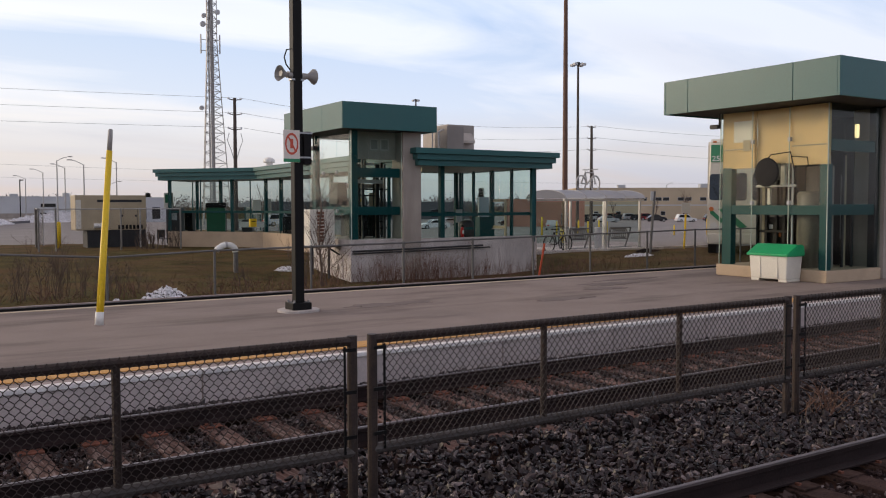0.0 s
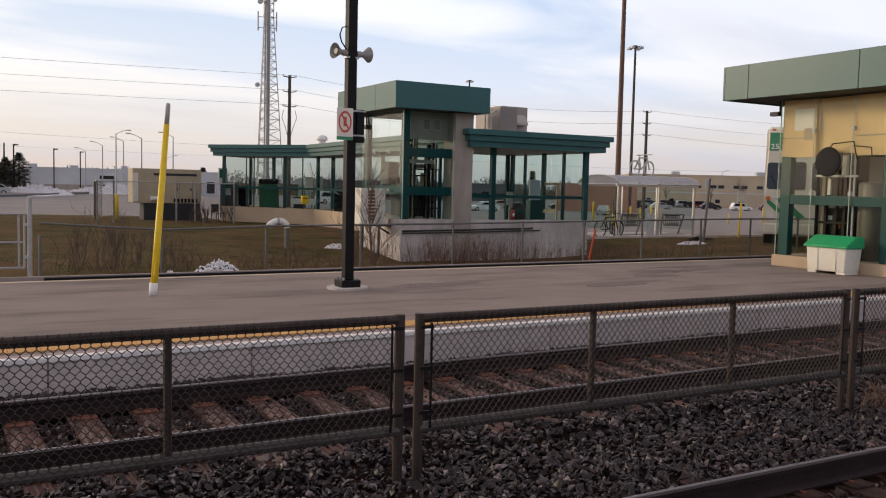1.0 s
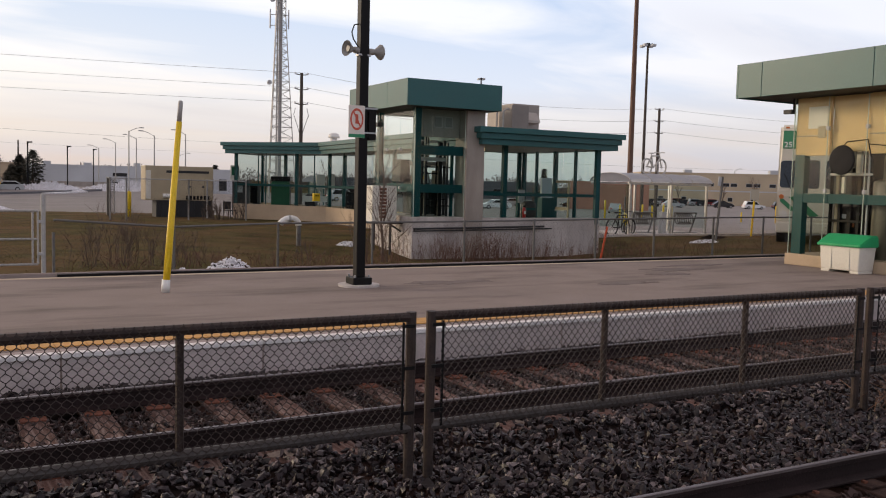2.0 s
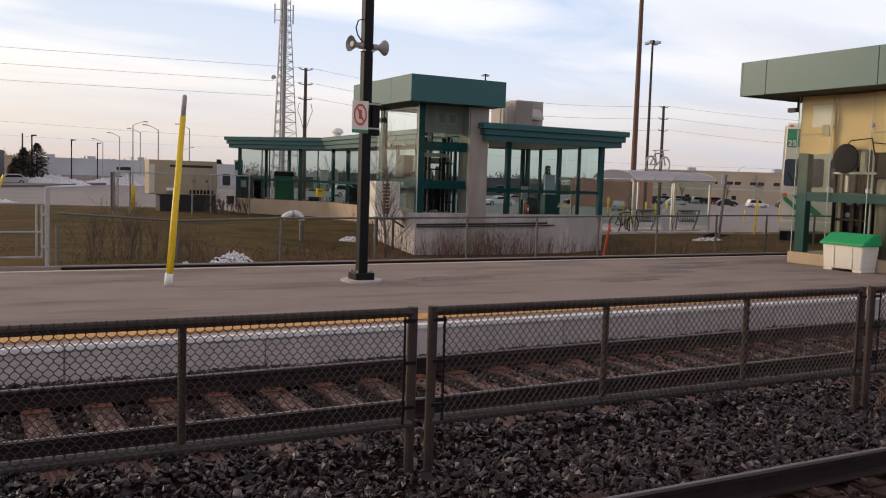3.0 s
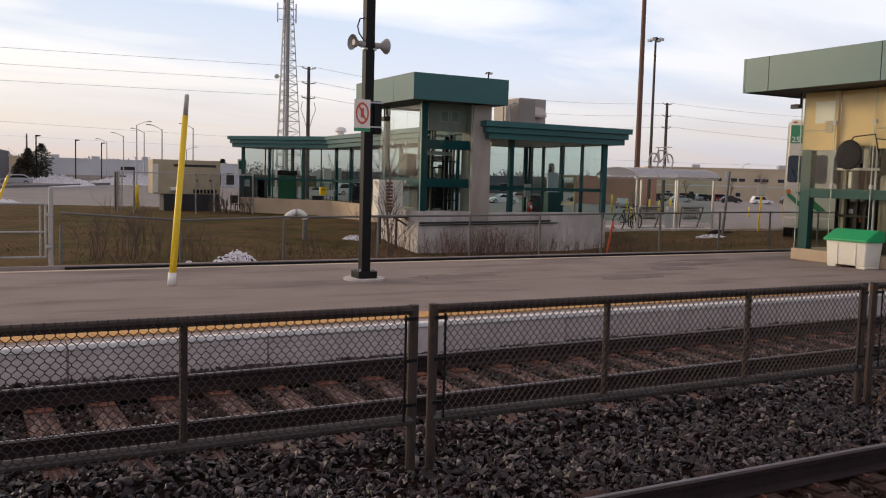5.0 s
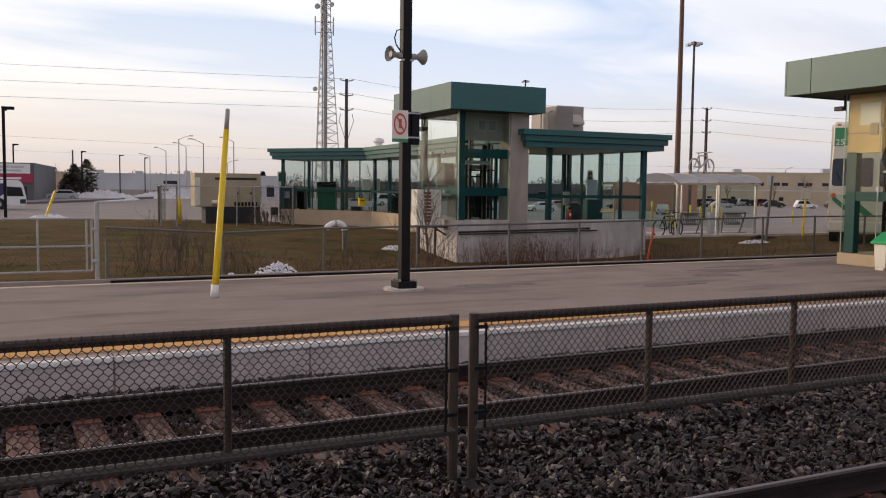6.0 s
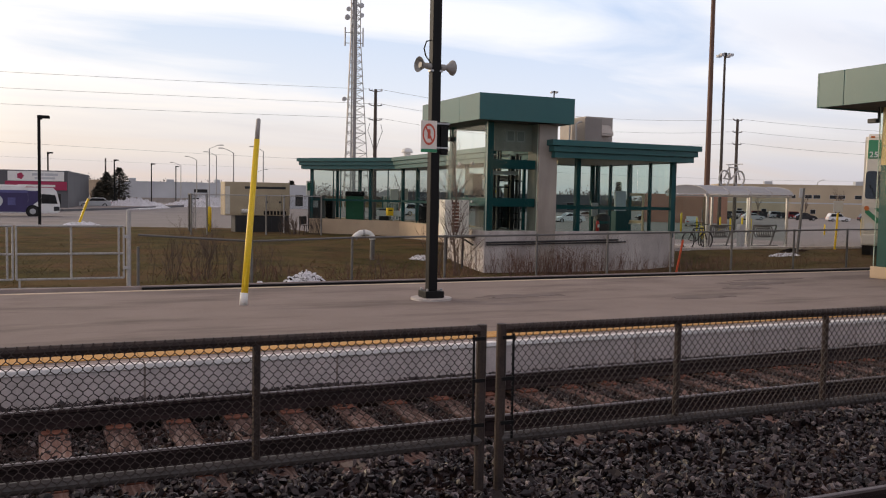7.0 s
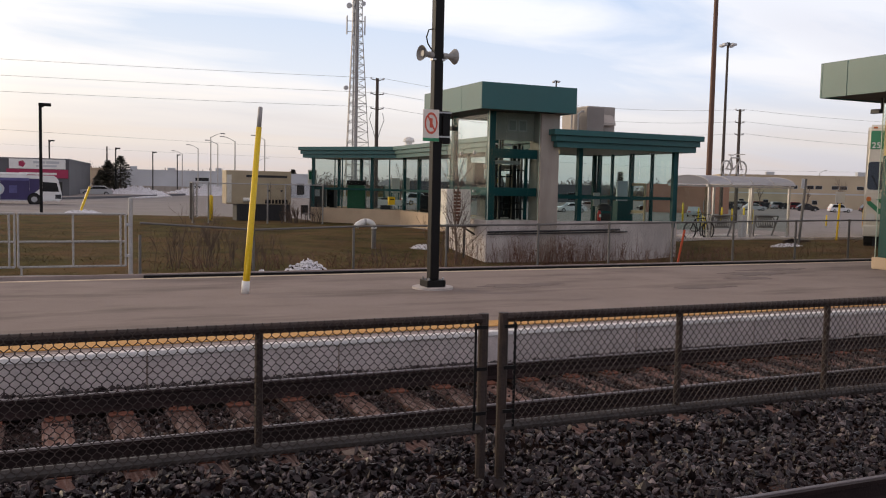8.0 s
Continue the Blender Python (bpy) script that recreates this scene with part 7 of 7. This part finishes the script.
car(2.0, 133, 178, CARSILVER, "silver saloon car parked by snow piles")
car(48.0, 196, -25, CARWHITE, "white sport-utility car in the far parking", True)
car(46.2, 200, -25, CARDARK, "dark saloon car in the far parking")
car(49.7, 200, -30, CARDARK, "dark sport-utility car in the far parking", True)
car(49.9, 205, -30, CARSILVER, "silver car in the far parking")
car(41.6, 180, -20, CARDARK, "dark car in the far parking")
car(43.2, 190, -20, CARSILVER, "silver car in the far parking")
car(39.6, 130, 52, CARSILVER, "silver saloon car on the parking asphalt")
car(31.9, 128, 170, CARWHITE, "white saloon car on the parking asphalt")
car(36.9, 165, 165, CARDARK, "dark car on the parking asphalt")
car(14.3, 190, 10, CARRED, "dark red car standing beyond the enclosure")
car(8.0, 170, 0, CARDARK, "dark car on the far road")
car(33.0, 160, 0, CARSILVER, "silver car in the far parking")
car(22.0, 120, 0, CARWHITE, "white car in the far parking", True)


for k in range(9):
    car(42.0 + 0.52 * k, 222 - 0.5 * k, -30 + 4 * (k % 3), (CARDARK, CARSILVER, CARDARK, CARRED)[k % 4], ("dark car parked in the far row", "silver car parked in the far row", "dark car parked in the far row", "red car parked in the far row")[k % 4], k % 2 == 1)


# ---- buildings and woods in the distance ----
def building(name, label, az, d, rz, w, dep, top, wall, wins=(), roof_things=(), z=None):
    """A flat-roofed block; its front runs along local x from 0 to w, facing -y. wins: (x, z, width, height) above ground."""
    x, y = polar(az, d)
    z = ground_z(x, y) if z is None else z
    h = top - z
    b = thing(name, label, "building", (x, y, z), rz)
    part("wall", box(B(), 0, w, 0, dep, -0.5, h - 0.25), wall, b)
    part("roof", box(B(), 0.15, w - 0.15, 0.15, dep - 0.15, h - 0.25, h - 0.12), ROOFING, b)
    for x0, x1, y0, y1 in ((-0.06, w + 0.06, -0.06, 0.15), (-0.06, w + 0.06, dep - 0.15, dep + 0.06), (-0.06, 0.15, 0.155, dep - 0.155), (w - 0.15, w + 0.06, 0.155, dep - 0.155)):
        part("parapet", box(B(), x0, x1, y0, y1, h - 0.27, h), wall, b)
    for wx, wz, ww, wh in wins:
        f = part("window", box(B(), wx, wx + ww, -0.05, -0.004, wz, wz + wh), GREYPANEL, b)
        part("pane", box(B(), wx + 0.06, wx + ww - 0.06, -0.07, -0.052, wz + 0.06, wz + wh - 0.06), DARKWIN, f, "dark glass")
    for rx, ry, rw, rh in roof_things:
        part("roof_unit", box(B(), rx, rx + rw, ry, ry + rw, h - 0.12, h + rh, 0.05), GREYPANEL, b)
    return b


shop = building("shop_building", "dark grey roadside shop with a white and red sign", -8.75, 121, -6, 19.6, 32, 3.95, DARKWALL, [(17.3, 2.2, 0.0 + 0.9, 1.3)])
h = 3.95 + 0.8
part("sign_board", box(B(), 12.9, 19.2, -0.16, -0.07, h - 1.30, h - 0.12, 0.02), WHITE, shop, "white sign board")
part("sign_band", box(B(), 12.6, 19.5, -0.16, -0.07, h - 2.40, h - 1.34, 0.02), REDSIGN, shop, "red sign band")
for k, (x0, x1, z0, z1) in enumerate(((15.6, 16.9, 0.75, 1.05), (17.0, 18.5, 0.75, 1.05), (15.9, 18.2, 0.35, 0.58))):
    part("lettering_bar", box(B(), x0, x1, -0.175, -0.162, h - 1.40 + z0, h - 1.40 + z1), GREYPANEL, shop, "plain grey lettering bar")
part("emblem", tube(B(), [(14.3, -0.175, h - 0.7), (14.3, -0.162, h - 0.7)], 0.42, 5), REDSIGN, shop, "plain red emblem")
part("lettering_bar", box(B(), 14.0, 18.2, -0.175, -0.162, h - 2.0, h - 1.75), WHITE, shop, "plain white lettering bar")
part("shop_window", box(B(), 13.2, 18.8, -0.06, -0.01, 0.3, 1.9), DARKWIN, shop, "dark shop glass")
building("warehouse", "pale block at the end of a grey warehouse", 1.55, 205, 0, 5.2, 20, 3.9, STUCCO, [(1.2, 0.3, 1.5, 2.2)])
wh = building("warehouse", "long low grey metal-clad warehouse", 3.05, 212, 0, 33, 40, 3.85, GREYWALL, [(17 + 0.8, 2.4, 3.2, 0.9), (26, 0.4, 2.4, 2.6), (29, 0.4, 2.4, 2.6)], [(4, 8, 1.6, 0.8), (13, 12, 1.8, 0.7), (24, 9, 1.4, 0.9)])
part("base_band", box(B(), 0.1, 32.9, -0.06, -0.005, -0.3, 1.1), PIER, wh, "brown-grey masonry base")
building("warehouse", "distant grey low building beyond the road", 13.0, 150, 0, 5.5, 25, 3.1, GREYWALL, [(0.8, 0.4, 1.4, 2.0), (3, 0.4, 1.4, 2.0)])
building("brick_building", "low red brick building beyond the parking", 36.6, 152, -38, 13.5, 14, 2.75, BRICK, [(9.5, 0.3, 1.2, 2.0)])
factory = building("factory", "tan brick two-storey factory with strip windows", 41.2, 235, -33, 62, 30, 6.2, FACT, [(3 + 5.9 * k + 2.0 * q, 4.85, 1.7, 0.95) for k in range(10) for q in (0, 1)] + [(4.4 + 5.9 * k, 1.0, 1.3, 1.1) for k in range(10) if k % 3 != 2], [(12, 6, 2.0, 0.9), (34, 5, 2.2, 1.1), (50, 8, 1.8, 0.8)])
part("wall_band", box(B(), 0.2, 61.8, -0.03, -0.003, 3.55, 3.85), GREYWALL, factory, "thin grey band round the wall")
building("warehouse", "long grey building behind the terminal", 21, 230, -10, 60, 30, 2.7, DARKWALL, [(4 + 7 * k, 0.6, 3.0, 2.2) for k in range(8)])


def bus_shelter(az, d):
    """A small gabled glass shelter on the terminal's far side."""
    x, y = polar(az, d)
    b = thing("bus_shelter", "small glass bus shelter with a grey gabled roof", "shelter", (x, y, ground_z(x, y)), -20)
    w, h = 2.2, 2.3
    for px in (-w / 2, -w / 6, w / 6, w / 2):
        for py in (0, 1.4):
            part("post", box(B(), px - 0.05, px + 0.05, py - 0.05, py + 0.05, -0.05, h), TEAL, b)
    part("roof", extrude(B(), [(-w / 2 - 0.2, -0.2, h), (w / 2 + 0.2, -0.2, h), (w / 2 + 0.2, -0.2, h + 0.12), (0, -0.2, h + 0.62), (-w / 2 - 0.2, -0.2, h + 0.12)], (0, 1.8, 0)), GALVDULL, b, "grey gabled roof")
    part("bench", box(B(), -0.9, 0.9, 0.9, 1.25, 0.40, 0.46, 0.01), GREYPANEL, b)
    p = part("glass_pane", sheet(B(), (-w / 2 + 0.06, 1.4), (w / 2 - 0.06, 1.4), (0, 0.012), 0.3, h - 0.1), GLASS, b)
    p.visible_shadow = False


bus_shelter(20.0, 88)


def conifer(az, d, top, w, seed):
    rng = random.Random(seed)
    x, y = polar(az, d)
    z = ground_z(x, y)
    h = top - z
    t = thing("conifer", "dark ragged evergreen tree beside the road", "tree", (x, y, z))
    part("trunk", tube(B(), [(0, 0, -0.1), (0, 0, h * 0.95)], [0.22, 0.03], 8), TWIG, t)
    bm = B()
    for k in range(1900):
        u = rng.random() ** 0.9
        r = w * (1 - u ** 1.6) ** 0.75 * rng.uniform(0.25, 1.0) * (1 + 0.3 * math.sin(9 * u + seed))
        a = rng.uniform(0, 2 * math.pi)
        p = Vector((r * math.cos(a), r * math.sin(a), 0.3 + u * (h - 0.3)))
        o = Vector((math.cos(a), math.sin(a), rng.uniform(-0.5, 0.3))) * rng.uniform(0.25, 0.6)
        sd = Vector((-math.sin(a), math.cos(a), rng.uniform(-0.4, 0.4))) * rng.uniform(0.10, 0.24)
        v = [bm.verts.new(q) for q in (p - sd, p + sd, p + o)]
        bm.faces.new(v)
    part("crown", bm, NEEDLE, t, "dark green needles")


conifer(2.72, 150, 4.5, 1.5, 1)
conifer(3.42, 146, 5.2, 2.1, 2)
conifer(2.30, 155, 3.0, 1.2, 3)
conifer(35.0, 150, 4.6, 0.9, 5)
conifer(13.9, 160, 3.9, 1.0, 4)


def far_woods():
    """Bare woods along the horizon: loose clouds of twigs, tree beside tree."""
    rng = np.random.default_rng(23)
    trees, twigs = 950, 64
    az = np.sort(rng.uniform(-28, 78, trees))
    d = rng.uniform(330, 470, trees)
    wave = np.array([0.8 + 0.6 * noise.noise((a * 0.35, 0, 0)) + 0.4 * noise.noise((a * 1.6, 4, 0)) for a in az])
    h = 4.0 + 5.0 * np.clip(wave, 0.05, 1.7) * rng.uniform(0.6, 1.1, trees)
    x, y = d * np.sin(np.radians(az)), d * np.cos(np.radians(az))
    z = np.array([ground_z(a, b) for a, b in zip(x, y)])
    n = trees * twigs
    k = np.repeat(np.arange(trees), twigs)
    u = rng.normal(size=(n, 3))
    u /= np.linalg.norm(u, axis=1)[:, None]
    u *= rng.random((n, 1)) ** 0.45
    c = np.stack([x[k] + u[:, 0] * h[k] * 0.42, y[k] + u[:, 1] * 3, z[k] + h[k] * (0.52 + 0.48 * u[:, 2])], 1)
    e = rng.normal(size=(n, 2, 3)) * np.array([0.35, 0.2, 0.55])
    v = np.stack([c, c + e[:, 0], c + e[:, 1]], 1)
    stuff("far_woods", v.reshape(-1, 3).tolist(), np.arange(3 * n).reshape(-1, 3).tolist(), FARWOOD, "grey-brown bare woodland along the horizon", "woods")


far_woods()


def road_kerb():
    # raised verge beyond the road, wider towards the west, with old snow along its edge
    edge = [(-40.0, 101.0), (0.5, 107.0), (8.0, 122.0), (19.6, 151.0), (23.0, 162.0)]
    v = tagged(part("verge", prism(B(), edge + [(23.0, 172.0), (-40.0, 172.0)], -1.3, -0.58), VERGE), "raised brownish paved verge beside the far road", "verge", kind="structure")
    for (xa, ya), (xb, yb) in zip(edge, edge[1:]):
        part("verge_kerb", prism(B(), [(xa, ya - 0.35), (xb, yb - 0.35), (xb, yb - 0.01), (xa, ya - 0.01)], -1.3, -0.54), DARKWALL, v, "dark weathered kerb")
    part("snow_strip", prism(B(), [(8.2, 120.6), (14.0, 135.6), (15.2, 135.0), (9.6, 119.8)], -1.1, -0.70), SNOW, v, "strip of old snow")
    tagged(part("lot_kerb", box(B(), 19.6, 60, 27.0, 27.15, -0.6, -0.10, 0.02), CONC), "concrete kerb at the parking's edge", "kerb", kind="structure")


road_kerb()


# ---- pieces of the tracks and the platform edge ----
def lay_pieces():
    bm = box(B(), -0.117, 0.117, -1.28, 1.28, -0.16, 0.0, 0.012)
    tie = mesh_of("sleeper", bm, TIE)
    tie_dark = mesh_of("sleeper", box(B(), -0.117, 0.117, -1.28, 1.28, -0.16, 0.0, 0.012), TIE2)
    plate = mesh_of("tie_plate", box(B(), -0.10, 0.10, -0.19, 0.19, 0, 0.016, 0.004), PLATE)
    plate_dark = mesh_of("tie_plate", box(B(), -0.10, 0.10, -0.19, 0.19, 0, 0.016, 0.004), TIE2)
    spike = mesh_of("rail_spike", box(B(), -0.015, 0.015, -0.018, 0.018, 0, 0.018, 0.003), PLATE)
    rng = random.Random(3)
    for track, yc, a, b in ((track_far, TRACKS[1], -14, 70), (track_near, TRACKS[0], -16, 44)):
        for k in range(a, b):
            x = k * 0.505 - 0.05 + rng.uniform(-0.015, 0.015)
            piece("sleeper", tie if track is track_far else tie_dark, track, (x, yc + rng.uniform(-0.04, 0.04), RAIL_Z - 0.178 + rng.uniform(-0.006, 0.004)), (0, 0, rng.uniform(-0.015, 0.015)))
            if -8 < k < 32:
                for s in (-0.7525, 0.7525):
                    piece("tie_plate", plate if track is track_far else plate_dark, track, (x, yc + s, RAIL_Z - 0.178))
                    for q in (-0.11, 0.11):
                        piece("rail_spike", spike, track, (x + q * 0.4, yc + s + q * 0.9, RAIL_Z - 0.163))
    panel = mesh_of("edge_panel", box(B(), -0.990, 0.990, 0.0, 0.215, -0.60, -0.058, 0.006), EDGE)
    nose = mesh_of("edge_nosing", box(B(), -0.994, 0.994, -0.02, 0.085, -0.055, -0.001, 0.010), NOSE)
    strip = mesh_of("edge_strip", box(B(), -0.994, 0.994, 0.088, 0.215, -0.055, -0.002, 0.004), EDGESTRIP)
    tile = mesh_of("tactile_tile", box(B(), -0.148, 0.148, 0, 0.38, 0, 0.012, 0.004), YELLOW)
    for k in range(-8, 24):
        x = 0.77 + 2.0 * k + 1.0
        piece("edge_panel", panel, far_platform, (x, PLAT_Y0 + rng.uniform(0, 0.006), 0))
        piece("edge_nosing", nose, far_platform, (x, PLAT_Y0, 0))
        piece("edge_strip", strip, far_platform, (x, PLAT_Y0, 0))
    filler = mesh_of("joint_filler", box(B(), -0.009, 0.009, 0.012, 0.21, -0.6, -0.058), JOINT)
    for k in range(-8, 24):
        piece("joint_filler", filler, far_platform, (0.77 + 2.0 * k, PLAT_Y0, 0))
    for k in range(-20, 110):
        piece("tactile_tile", tile, far_platform, (0.30 * k, PLAT_Y0 + 0.29, 0.0))


lay_pieces()
